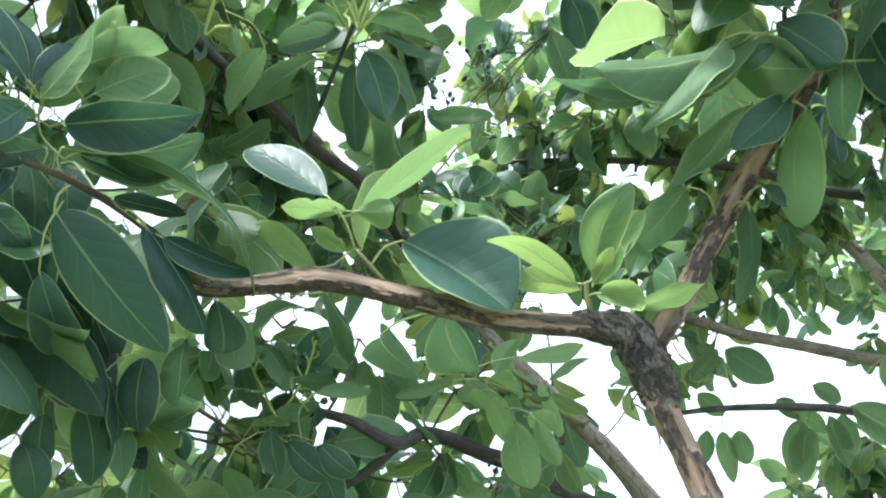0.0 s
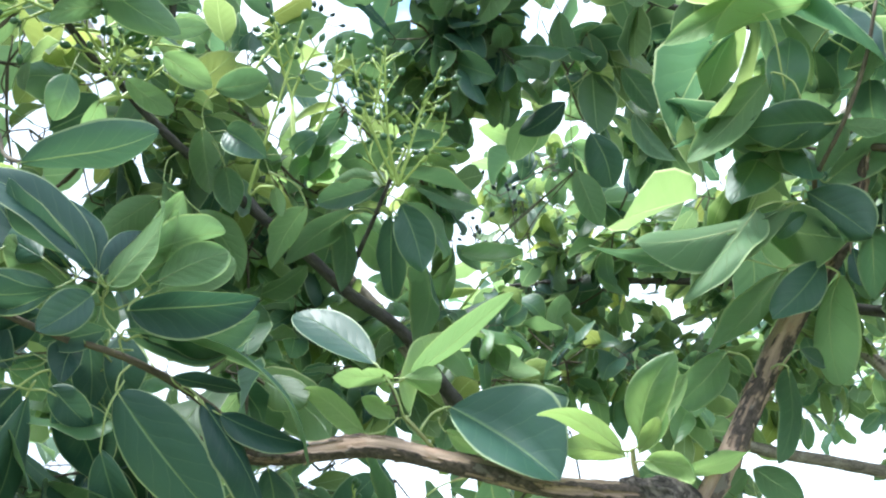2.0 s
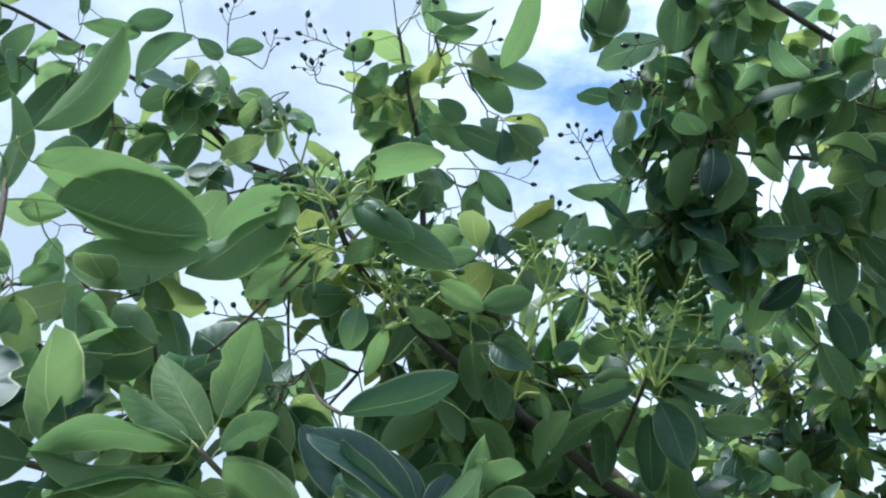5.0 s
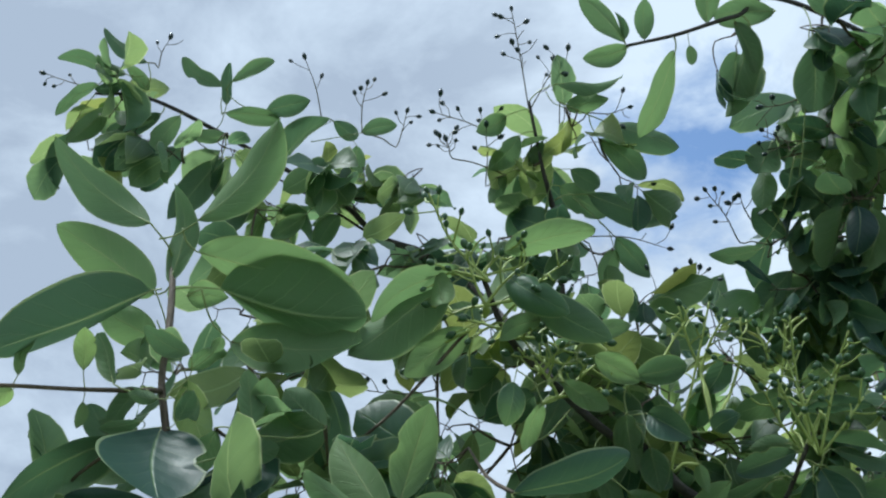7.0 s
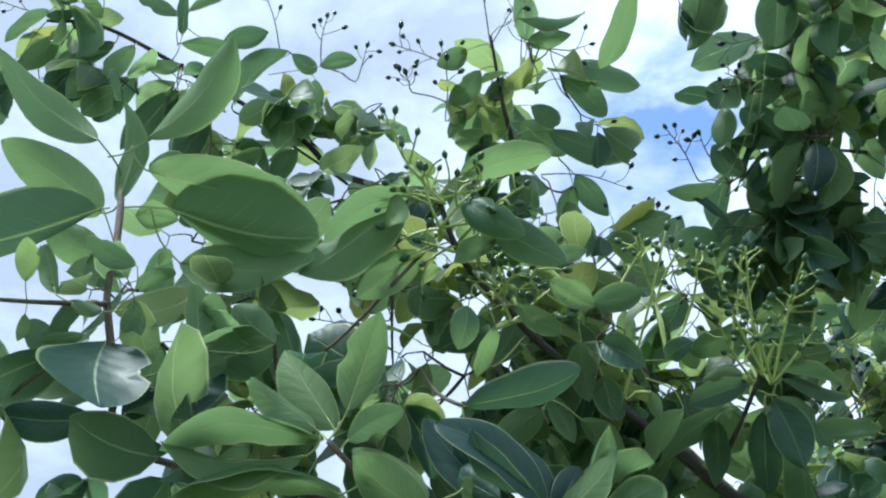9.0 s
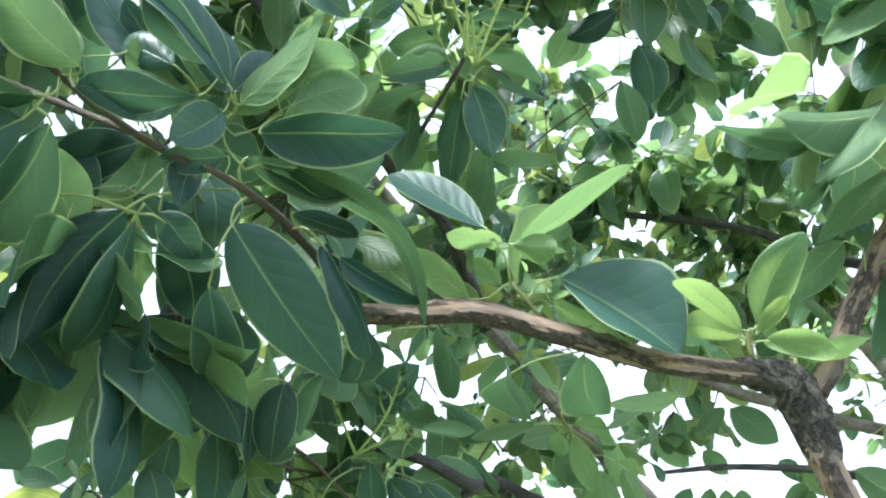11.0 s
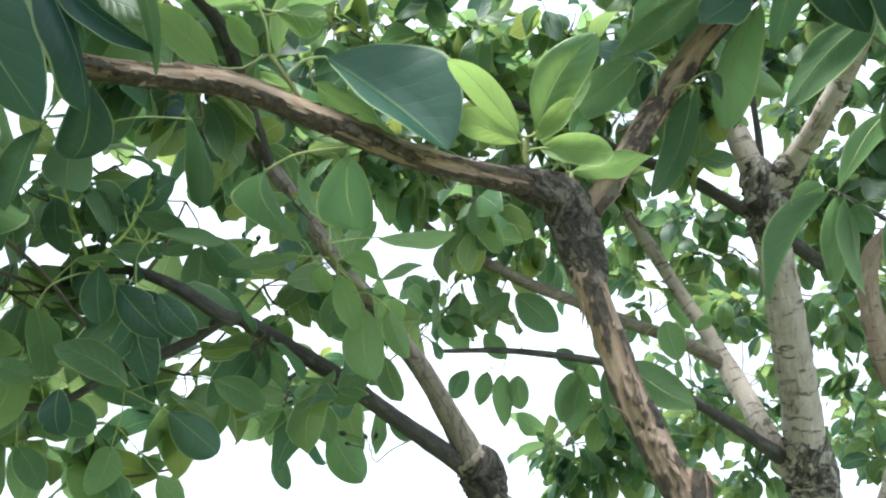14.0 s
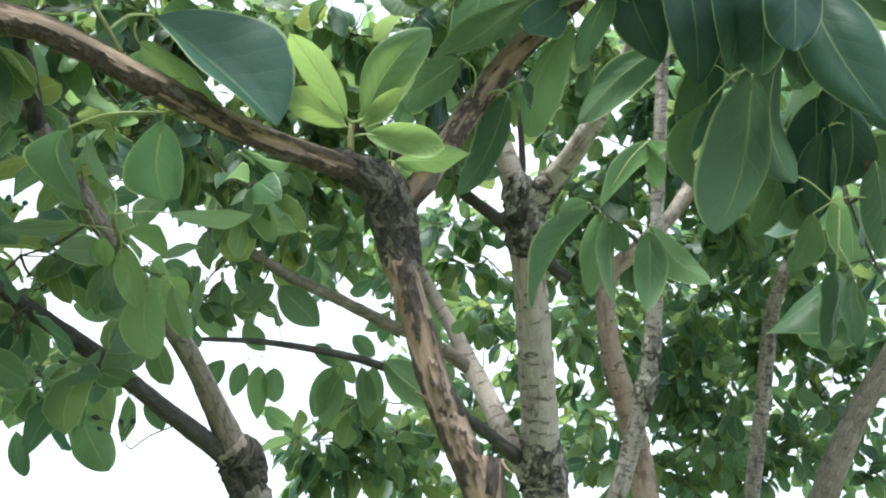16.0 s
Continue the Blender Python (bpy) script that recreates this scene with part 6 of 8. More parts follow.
leaf(b_top2, (-0.174, 0.755, 2.668), (-0.219, 0.699, 2.717), 0.041, (-0.64, 0.73, 0.25), 0.2)
leaf(b_top2, (-0.173, 0.754, 2.67), (-0.176, 0.731, 2.701), 0.018, (0.5, 0.68, 0.54), 0.2)
leaf(b_top2, (-0.172, 0.76, 2.662), (-0.228, 0.743, 2.648), 0.032, (-0.36, 0.67, 0.65), 0.2)
leaf(b_top2, (-0.117, 0.787, 2.661), (-0.178, 0.825, 2.565), 0.056, (-0.79, 0.19, 0.58), 0.2)
leaf(b_top2, (-0.15, 0.764, 2.672), (-0.14, 0.738, 2.714), 0.029, (-0.18, 0.83, 0.53), 0.2)
leaf(b_top2, (-0.099, 0.791, 2.667), (-0.1, 0.805, 2.646), 0.016, (-0.11, 0.82, 0.56), 0.2)
leaf(b_top2, (-0.024, 0.816, 2.682), (-0.072, 0.874, 2.604), 0.051, (0.58, 0.79, 0.22), 0.2)
leaf(b_top2, (0.046, 0.856, 2.673), (0.029, 0.899, 2.6), 0.061, (-0.03, 0.86, 0.51), 0.2)
leaf(b_top2, (0.008, 0.813, 2.707), (-0.065, 0.785, 2.699), 0.043, (-0.33, 0.64, 0.69), 0.2)
leaf(b_top2, (-0.073, 0.785, 2.692), (-0.056, 0.751, 2.753), 0.036, (-0.13, 0.85, 0.52), 0.2)
leaf(b_top2, (-0.04, 0.8, 2.694), (-0.027, 0.844, 2.64), 0.033, (0.46, 0.62, 0.63), 0.2)
leaf(b_top2, (0.079, 0.849, 2.704), (0.056, 0.809, 2.745), 0.043, (0.02, 0.71, 0.7), 0.2)
leaf(b_thin, (0.665, 1.955, 1.923), (0.788, 1.928, 1.847), 0.081, (0.34, 0.91, 0.22), 0.2)
leaf(b_thin, (0.459, 2.002, 2.048), (0.541, 1.99, 1.98), 0.074, (0.32, 0.92, 0.22), 0.2)
leaf(b_thin, (0.72, 1.903, 1.998), (0.751, 1.915, 1.928), 0.058, (0.36, 0.88, 0.31), 0.2)
leaf(b_thin, (0.592, 1.999, 1.893), (0.585, 2.037, 1.799), 0.065, (0.33, 0.88, 0.33), 0.2)
leaf(b_thin, (0.628, 1.977, 1.91), (0.66, 1.996, 1.819), 0.046, (0.61, 0.71, 0.36), 0.2)
leaf(b_thin, (0.648, 1.968, 1.911), (0.671, 1.983, 1.84), 0.049, (0.32, 0.9, 0.3), 0.2)
leaf(b_thin, (0.773, 1.886, 1.981), (0.798, 1.866, 2.003), 0.029, (0.44, 0.86, 0.26), 0.2)
leaf(b_thin, (0.542, 2.002, 1.947), (0.579, 2, 1.908), 0.040, (0.29, 0.93, 0.22), 0.2)
leaf(b_top2, (-0.039, 1.035, 2.509), (-0.071, 0.997, 2.541), 0.040, (-0.18, 0.72, 0.67), 0.05)
leaf(b_top2, (-0.073, 1.029, 2.495), (-0.138, 1.005, 2.485), 0.033, (-0.3, 0.46, 0.83), 0.05)
leaf(b_top2, (0.03, 1.016, 2.582), (-0.058, 1, 2.547), 0.045, (-0.12, 0.98, -0.16), 0.05)
leaf(b_top2, (0.045, 0.989, 2.63), (-0.008, 0.957, 2.641), 0.038, (-0.27, 0.67, 0.69), 0.05)
leaf(b_top2, (0.034, 0.996, 2.614), (-0.024, 0.988, 2.586), 0.038, (-0.34, 0.82, 0.47), 0.05)
leaf(b_top2, (0.052, 1.035, 2.57), (-0.001, 1.043, 2.523), 0.046, (-0.21, 0.9, 0.39), 0.05)
leaf(b_top2, (0.064, 0.96, 2.686), (0.015, 0.96, 2.652), 0.038, (-0.31, 0.84, 0.45), 0.05)
leaf(b_top2, (0.045, 1.073, 2.512), (-0.012, 1.092, 2.446), 0.054, (-0.12, 0.92, 0.38), 0.05)
leaf(b_top2, (0.063, 1.09, 2.5), (0.059, 1.142, 2.423), 0.061, (0.02, 0.83, 0.56), 0.05)
leaf(b_top2, (-0.041, 1.061, 2.471), (-0.091, 1.065, 2.43), 0.046, (-0.22, 0.9, 0.38), 0.05)
# -0.12 again paints leaves with the upper side out as shaded
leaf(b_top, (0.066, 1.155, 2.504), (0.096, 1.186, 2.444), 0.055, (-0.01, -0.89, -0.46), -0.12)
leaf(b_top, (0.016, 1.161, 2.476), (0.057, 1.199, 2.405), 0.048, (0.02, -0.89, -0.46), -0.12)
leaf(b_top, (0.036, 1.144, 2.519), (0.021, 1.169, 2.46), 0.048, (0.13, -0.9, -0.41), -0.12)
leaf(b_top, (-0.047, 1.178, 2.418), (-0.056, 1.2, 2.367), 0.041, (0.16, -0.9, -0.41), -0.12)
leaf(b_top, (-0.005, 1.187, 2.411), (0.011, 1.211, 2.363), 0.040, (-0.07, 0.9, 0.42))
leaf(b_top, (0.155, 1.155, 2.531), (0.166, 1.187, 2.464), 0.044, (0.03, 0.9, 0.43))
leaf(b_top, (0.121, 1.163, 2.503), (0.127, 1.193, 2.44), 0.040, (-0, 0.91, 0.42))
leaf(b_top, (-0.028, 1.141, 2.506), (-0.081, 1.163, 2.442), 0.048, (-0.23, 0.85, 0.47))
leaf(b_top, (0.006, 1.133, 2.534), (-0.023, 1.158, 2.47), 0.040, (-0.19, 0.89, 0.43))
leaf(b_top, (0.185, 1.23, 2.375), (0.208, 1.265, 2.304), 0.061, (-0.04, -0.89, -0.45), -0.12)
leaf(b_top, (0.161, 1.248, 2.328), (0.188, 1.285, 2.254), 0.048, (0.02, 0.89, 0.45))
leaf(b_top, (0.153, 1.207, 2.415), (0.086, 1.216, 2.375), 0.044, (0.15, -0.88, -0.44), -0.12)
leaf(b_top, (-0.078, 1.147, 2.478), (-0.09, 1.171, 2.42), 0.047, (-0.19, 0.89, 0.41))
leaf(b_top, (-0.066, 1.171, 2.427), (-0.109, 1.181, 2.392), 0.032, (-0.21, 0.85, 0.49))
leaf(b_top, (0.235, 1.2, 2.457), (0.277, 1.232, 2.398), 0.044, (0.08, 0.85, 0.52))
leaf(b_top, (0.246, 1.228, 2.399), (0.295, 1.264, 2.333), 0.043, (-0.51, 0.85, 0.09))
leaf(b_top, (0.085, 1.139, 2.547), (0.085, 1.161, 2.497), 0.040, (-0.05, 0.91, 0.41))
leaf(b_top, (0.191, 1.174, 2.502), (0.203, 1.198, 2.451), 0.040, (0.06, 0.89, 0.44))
leaf(c_hang, (0.112, 1.719, 1.726), (0.165, 1.737, 1.653), 0.067, (-0.04, 0.98, 0.21), 0.15)
leaf(c_hang, (0.037, 1.713, 1.768), (0.021, 1.727, 1.73), 0.032, (0.05, 0.95, 0.31), 0.15)
leaf(c_hang, (0.15, 1.669, 1.873), (0.172, 1.691, 1.796), 0.061, (0.03, 0.96, 0.28), 0.15)
leaf(c_hang, (0.031, 1.737, 1.695), (0.055, 1.753, 1.636), 0.032, (-0.08, 0.97, 0.23), 0.15)
leaf(c_hang, (0.081, 1.709, 1.767), (0.114, 1.724, 1.709), 0.050, (-0.04, 0.97, 0.23), 0.15)
leaf(c_hang, (-0.036, 1.715, 1.784), (-0.067, 1.732, 1.74), 0.042, (0.05, 0.94, 0.32), 0.15)
leaf(c_hang, (0.197, 1.701, 1.757), (0.228, 1.711, 1.717), 0.035, (0.01, 0.97, 0.24), 0.15)
leaf(b_thin, (0.385, 1.992, 1.989), (0.439, 1.969, 2.041), 0.044, (0.19, 0.96, 0.21), 0.25)
leaf(b_thin, (0.344, 1.98, 2.035), (0.348, 2.001, 1.97), 0.051, (0.18, 0.93, 0.32), 0.25)
leaf(b_thin, (0.58, 2.002, 1.907), (0.561, 2.034, 1.813), 0.058, (0.31, 0.91, 0.26), 0.25)
leaf(b_thin, (0.571, 1.998, 1.921), (0.626, 2.005, 1.884), 0.039, (0.09, 0.94, 0.33), 0.25)
leaf(b_thin, (0.44, 2.019, 1.893), (0.457, 2.048, 1.8), 0.046, (0.46, 0.82, 0.34), 0.25)
leaf(b_thin, (0.468, 2.016, 1.893), (0.485, 2.035, 1.833), 0.049, (0.2, 0.92, 0.34), 0.25)
leaf(b_thin, (0.412, 2.02, 1.896), (0.403, 2.041, 1.835), 0.040, (0.24, 0.93, 0.28), 0.25)
leaf(b_thin, (0.374, 2.023, 1.897), (0.352, 2.043, 1.844), 0.044, (0.23, 0.94, 0.25), 0.25)
leaf(b_thin, (0.398, 1.999, 1.963), (0.444, 2.009, 1.922), 0.046, (0.09, 0.94, 0.32), 0.25)
leaf(b_thin, (0.607, 1.979, 1.969), (0.653, 1.985, 1.938), 0.041, (0.11, 0.93, 0.35), 0.25)
b_cross = limb('back', 'twig', [(0.982, 1.517, 2.067, 0.0068), (0.858, 1.415, 2.054, 0.0044), (0.778, 1.360, 2.051, 0.0038), (0.742, 1.350, 2.058, 0.0033)], 'dark', '')
leaf(b_cross, (0.751, 1.346, 2.059), (0.828, 1.303, 2.177), 0.070, (-0.5, 0.65, 0.57), 0.15)
leaf(b_cross, (0.739, 1.353, 2.055), (0.678, 1.411, 1.909), 0.079, (-0.42, 0.77, 0.48), 0.15)
leaf(b_cross, (0.752, 1.348, 2.051), (0.762, 1.387, 1.934), 0.058, (0.85, 0.48, 0.23), 0.15)
leaf(b_cross, (0.759, 1.347, 2.046), (0.777, 1.366, 1.909), 0.065, (-0.4, 0.91, 0.08), 0.15)
leaf(b_cross, (0.822, 1.325, 2.029), (0.841, 1.358, 1.917), 0.057, (0.56, 0.76, 0.32), 0.15)
leaf(b_cross, (0.822, 1.322, 2.037), (0.919, 1.328, 1.967), 0.056, (0.08, 0.98, 0.19), 0.15)
leaf(b_cross, (0.772, 1.344, 2.038), (0.81, 1.371, 2.014), 0.039, (0.11, 0.59, 0.8), 0.15)
leaf(b_cross, (0.733, 1.352, 2.064), (0.696, 1.378, 2.038), 0.039, (0.41, 0.86, 0.29), 0.15)
leaf(b_cross, (0.799, 1.289, 2.155), (0.851, 1.339, 2.112), 0.039, (0.61, 0.06, 0.79), 0.15)

# slim stems behind, to the right of the pale trunk
d_stem = limb('slim', 'stem', [(0.964, 1.686, 1.567, 0.0193), (0.980, 1.634, 1.687, 0.0185), (0.994, 1.595, 1.808, 0.0186), (0.994, 1.561, 1.900, 0.0160), (0.987, 1.537, 1.973, 0.0160), (0.969, 1.502, 2.122, 0.0136), (0.954, 1.469, 2.263, 0.0132), (0.937, 1.435, 2.406, 0.0128), (0.923, 1.406, 2.566, 0.0113)], 'slim', 'slim grey stem with dark rough scars', ground=True)
collar('slim', [(0.998, 1.591, 1.813, 0.0182), (0.997, 1.576, 1.854, 0.0221), (0.996, 1.564, 1.890, 0.0178)], mat='scab')
collar('slim', [(0.997, 1.562, 1.895, 0.0173), (0.994, 1.553, 1.923, 0.0197), (0.990, 1.543, 1.954, 0.0173)], mat='scab')
d_side = limb('slim', 'branch', [(0.971, 1.508, 2.103, 0.0125), (1.030, 1.522, 2.182, 0.0120), (1.114, 1.559, 2.292, 0.0095), (1.213, 1.572, 2.452, 0.0067)], 'bark', '')
e_stem = limb('brown', 'stem', [(1.426, 2.139, 1.593, 0.0370), (1.375, 2.104, 1.749, 0.0344), (1.315, 2.075, 1.904, 0.0332), (1.257, 2.057, 2.023, 0.0293), (1.219, 2.030, 2.143, 0.0255), (1.220, 2.002, 2.216, 0.0242), (1.282, 1.946, 2.293, 0.0217), (1.374, 1.918, 2.413, 0.0169), (1.442, 1.872, 2.613, 0.0120)], 'tan', 'slim tan brown stem', ground=True)
f_stem = limb('far', 'stem', [(2.000, 2.504, 1.625, 0.0253), (1.969, 2.424, 1.819, 0.0251), (1.942, 2.332, 2.071, 0.0250), (1.915, 2.257, 2.276, 0.0234), (1.916, 2.216, 2.356, 0.0217), (1.935, 2.139, 2.543, 0.0155)], 'slim', 'thin grey stem', ground=True)
g_stem = limb('edge', 'stem', [(1.891, 2.151, 1.619, 0.0416), (1.900, 2.078, 1.805, 0.0388), (1.929, 2.011, 1.953, 0.0347), (1.969, 1.948, 2.075, 0.0319), (2.034, 1.849, 2.264, 0.0263)], 'bark', 'leaning grey stem', ground=True)

# fruit panicles and leaf sprays
clump('left', (-0.34, 1.15, 2.3), 0.099, 25, 0.45)
clump('left', (-0.27, 1.2, 2.33), 0.084, 19, 0.45)
clump('left', (-0.06, 1.23, 2.33), 0.075, 17, 0.45)
clump('left', (-0.13, 1.37, 2.19), 0.090, 21, 0.45)
clump('left', (-0.25, 1.28, 2.28), 0.077, 17, 0.45)
clump('left', (-0.33, 1.23, 2.23), 0.075, 17, 0.45)
clump('left', (-0.05, 1.35, 2.29), 0.060, 11, 0.45)
clump('left', (-0.06, 1.49, 2.2), 0.096, 21)
clump('left', (-0.18, 1.32, 2.34), 0.080, 17, 0.45)
clump('left', (-0.32, 0.93, 1.8), 0.072, 9)
clump('left', (-0.28, 1.02, 1.76), 0.070, 10)
clump('left', (-0.22, 1.16, 1.86), 0.072, 15)
clump('left', (-0.25, 1.18, 1.77), 0.088, 17)
clump('left', (-0.14, 1.2, 1.76), 0.072, 13)
clump('left', (-0.1, 1.26, 1.91), 0.052, 7)
clump('left', (-0.17, 1.22, 1.86), 0.067, 12)
clump('left', (-0.36, 0.97, 1.74), 0.067, 10)
clump('left', (-0.17, 1.2, 1.92), 0.050, 6)
clump('left', (-0.33, 1.09, 1.71), 0.059, 9)
clump('left', (0.13, 1.72, 1.92), 0.068, 6)
clump('left', (0.16, 1.75, 1.83), 0.068, 5)
clump('left', (-0.04, 1.73, 1.81), 0.068, 5)
clump('back', (0.04, 1.96, 2.71), 0.098, 24)
clump('back', (0.02, 1.77, 2.35), 0.095, 28)
clump('back', (0.15, 1.95, 2.5), 0.105, 30)
clump('back', (0.23, 1.75, 2.48), 0.105, 30)
clump('back', (0.35, 1.98, 2.49), 0.093, 22)
clump('back', (0.12, 1.73, 2.2), 0.108, 19)
clump('back', (0.25, 1.93, 2.26), 0.089, 24)
clump('back', (0.27, 1.54, 2.49), 0.091, 15)
clump('back', (0.14, 1.7, 2.59), 0.084, 20)
clump('back', (0.95, 2.76, 2.44), 0.140, 30)
clump('back', (0.71, 2.38, 2.38), 0.133, 30)
clump('back', (0.61, 2.38, 2.33), 0.106, 24)
clump('back', (0.71, 1.74, 2.37), 0.108, 17)
clump('back', (0.73, 2.13, 1.88), 0.067, 14)
clump('back', (0.4, 2.15, 2.32), 0.085, 20)
clump('back', (0.3, 2.04, 1.99), 0.067, 12)
clump('back', (0.62, 1.62, 2.38), 0.091, 14)
clump('back', (0.52, 2.12, 2.43), 0.073, 17)
clump('left', (-0.97, 0.71, 2.8), 0.097, 13)
clump('left', (-1.03, 0.71, 2.75), 0.065, 6)
clump('left', (-0.82, 0.79, 2.74), 0.085, 12)
clump('left', (-0.89, 0.79, 2.7), 0.096, 11)
clump('left', (-0.71, 0.86, 2.71), 0.106, 15)
clump('left', (-0.8, 0.87, 2.64), 0.096, 13)
clump('left', (-0.66, 0.93, 2.65), 0.096, 15)
clump('left', (-0.57, 0.93, 2.67), 0.084, 12)
clump('left', (-0.53, 0.94, 2.54), 0.090, 13)
clump('left', (-0.37, 0.94, 2.65), 0.080, 12)
clump('left', (-0.3, 0.93, 2.7), 0.070, 9)
clump('left', (-0.26, 0.98, 2.66), 0.060, 7)
clump('left', (-0.37, 0.99, 2.58), 0.090, 13)
clump('left', (-0.31, 1.04, 2.55), 0.080, 11)
clump('left', (-0.43, 0.97, 2.56), 0.070, 10)
clump('left', (-0.59, 0.92, 2.52), 0.080, 11)
clump('left', (-0.47, 0.86, 2.32), 0.087, 17, 0.45)
clump('left', (-0.32, 0.91, 2.26), 0.100, 21, 0.45)
clump('left', (-0.23, 0.95, 2.26), 0.092, 19, 0.45)
clump('left', (-0.39, 0.91, 2.21), 0.092, 19, 0.45)
clump('left', (-0.25, 1.04, 2.4), 0.075, 15, 0.45)
clump('left', (-0.15, 1.15, 2.4), 0.097, 18, 0.45)
clump('left', (-0.6, 0.77, 2.36), 0.061, 7)
clump('left', (-0.24, 1.11, 2.22), 0.090, 17, 0.45)
clump('left', (-0.69, 0.73, 2.36), 0.052, 5)
clump('left', (-0.55, 0.7, 2.12), 0.059, 10, 0.45)
clump('back', (0.06, 0.89, 2.72), 0.090, 13)
clump('back', (0.06, 0.96, 2.63), 0.081, 13)
clump('back', (0.07, 1.02, 2.54), 0.099, 16)
clump('back', (-0.02, 1.08, 2.46), 0.083, 16)
clump('back', (0.02, 1.08, 2.52), 0.084, 16)
clump('back', (-0.06, 1.05, 2.51), 0.037, 4)
clump('back', (-0.01, 0.98, 2.6), 0.046, 5)
clump('back', (0.05, 1.14, 2.46), 0.084, 15)
clump('back', (-0.05, 0.83, 2.7), 0.053, 5)
clump('back', (0.12, 0.9, 2.66), 0.078, 12)
clump('back', (0.03, 1.11, 2.53), 0.066, 12)
clump('back', (0.05, 1.15, 2.46), 0.066, 12)
clump('back', (-0.02, 1.13, 2.46), 0.057, 9)
clump('back', (0.16, 1.26, 2.5), 0.070, 10)
clump('back', (0.28, 1.16, 2.64), 0.106, 16)
clump('back', (0.24, 1.26, 2.55), 0.090, 15)
clump('back', (0.18, 1.31, 2.44), 0.090, 13)
clump('back', (0.28, 1.42, 2.5), 0.096, 15)
clump('back', (0.05, 1.92, 2.55), 0.116, 21, 0.45)
clump('back', (0.18, 1.87, 2.49), 0.111, 22, 0.45)
clump('back', (0.22, 1.98, 2.32), 0.122, 25, 0.45)
clump('back', (0.05, 2.04, 2.33), 0.128, 25, 0.45)
clump('back', (0.32, 1.92, 2.49), 0.100, 20, 0.45)
clump('back', (-0.04, 1.97, 2.4), 0.105, 20, 0.45)
clump('left', (-0.33, 1.03, 2.21), 0.078, 15)
clump('left', (-0.27, 1.13, 2.18), 0.090, 18)
clump('left', (-0.36, 0.9, 2.32), 0.058, 9)
clump('left', (-0.24, 1.12, 2.32), 0.075, 11)
clump('left', (-0.19, 1.16, 2.28), 0.075, 14)
clump('left', (-0.11, 1.48, 2.19), 0.096, 17)
clump('left', (-0.17, 1.2, 2.42), 0.090, 13)
clump('left', (-0.29, 1.03, 2.33), 0.072, 11)
clump('left', (-0.41, 0.83, 2.21), 0.061, 7)
clump('left', (-0.55, 0.7, 2.14), 0.077, 10)
clump('left', (-0.56, 0.77, 2.13), 0.059, 8)
clump('back', (0.68, 2.39, 1.82), 0.077, 24)
clump('back', (0.75, 2.44, 1.91), 0.093, 30)
clump('back', (0.82, 2.46, 1.79), 0.106, 36)
clump('back', (0.92, 2.49, 1.88), 0.097, 30)
clump('back', (0.5, 2.09, 2.23), 0.105, 44)
clump('back', (0.80, 2.74, 2.41), 0.130, 46)
clump('back', (0.24, 1.76, 2.2), 0.102, 20)
clump('back', (0.36, 1.92, 2.24), 0.095, 40)
clump('back', (1.09, 2.37, 2.32), 0.130, 50)
clump('back', (0.99, 2.39, 2.4), 0.115, 40)
clump('back', (1.36, 2.4, 2.22), 0.120, 44)
clump('back', (0.51, 1.86, 2.54), 0.111, 46)
clump('back', (0.65, 1.79, 2.55), 0.111, 46)
clump('back', (0.29, 1.86, 2.48), 0.095, 40)
clump('back', (0.92, 1.97, 2.66), 0.128, 46)
clump('back', (1.11, 2.01, 2.66), 0.120, 46)
clump('back', (1.04, 1.8, 2.67), 0.110, 44)
clump('back', (0.68, 2.03, 2.48), 0.110, 44)
clump('back', (0.5, 2.02, 2.43), 0.105, 44)
clump('back', (1.31, 2.83, 2.06), 0.100, 30)
clump('back', (0.73, 2.51, 1.76), 0.080, 22)
clump('brown', (1.77, 2.83, 2.12), 0.195, 60)
clump('brown', (1.98, 2.67, 2.3), 0.195, 60)
clump('brown', (2.04, 2.75, 2), 0.213, 70)
clump('brown', (1.91, 2.97, 1.88), 0.183, 60)
clump('brown', (1.92, 2.4, 2.48), 0.183, 60)
clump('brown', (1.54, 2.57, 2.47), 0.150, 44)
clump('brown', (1.49, 2.1, 2.56), 0.159, 50)
clump('brown', (1.62, 2.09, 2.43), 0.115, 36)
clump('edge', (2.15, 2.41, 2.49), 0.189, 60)
clump('edge', (2.33, 2.37, 2.37), 0.189, 60)
clump('edge', (2.52, 2.7, 2.2), 0.226, 60)
clump('edge', (2.32, 2.22, 2.47), 0.183, 50)
clump('edge', (2.55, 2.54, 1.96), 0.160, 40)
clump('edge', (2.36, 2.86, 1.95), 0.170, 46)
clump('edge', (1.79, 1.99, 2.5), 0.159, 44)
clump('edge', (1.77, 1.78, 2.47), 0.146, 44)
clump('left', (0, 1.33, 1.75), 0.044, 8)
clump('left', (0.09, 1.42, 1.72), 0.048, 8)
clump('left', (0.13, 1.38, 1.78), 0.040, 6)
clump('left', (-0.01, 1.52, 1.89), 0.061, 12)
clump('left', (0.12, 1.63, 2.05), 0.080, 14)
clump('left', (-0.05, 1.54, 2.05), 0.081, 16)
clump('left', (0, 1.65, 2.15), 0.090, 18)
clump('near', (-0.53, 0.68, 1.89), 0.052, 12, 0.05, 1.25)
clump('near', (-0.42, 0.74, 1.82), 0.052, 14, 0, 1.3)
clump('near', (-0.34, 0.73, 1.83), 0.051, 12, 0, 1.3)
clump('near', (-0.27, 0.77, 1.83), 0.052, 10, 0, 1.3)
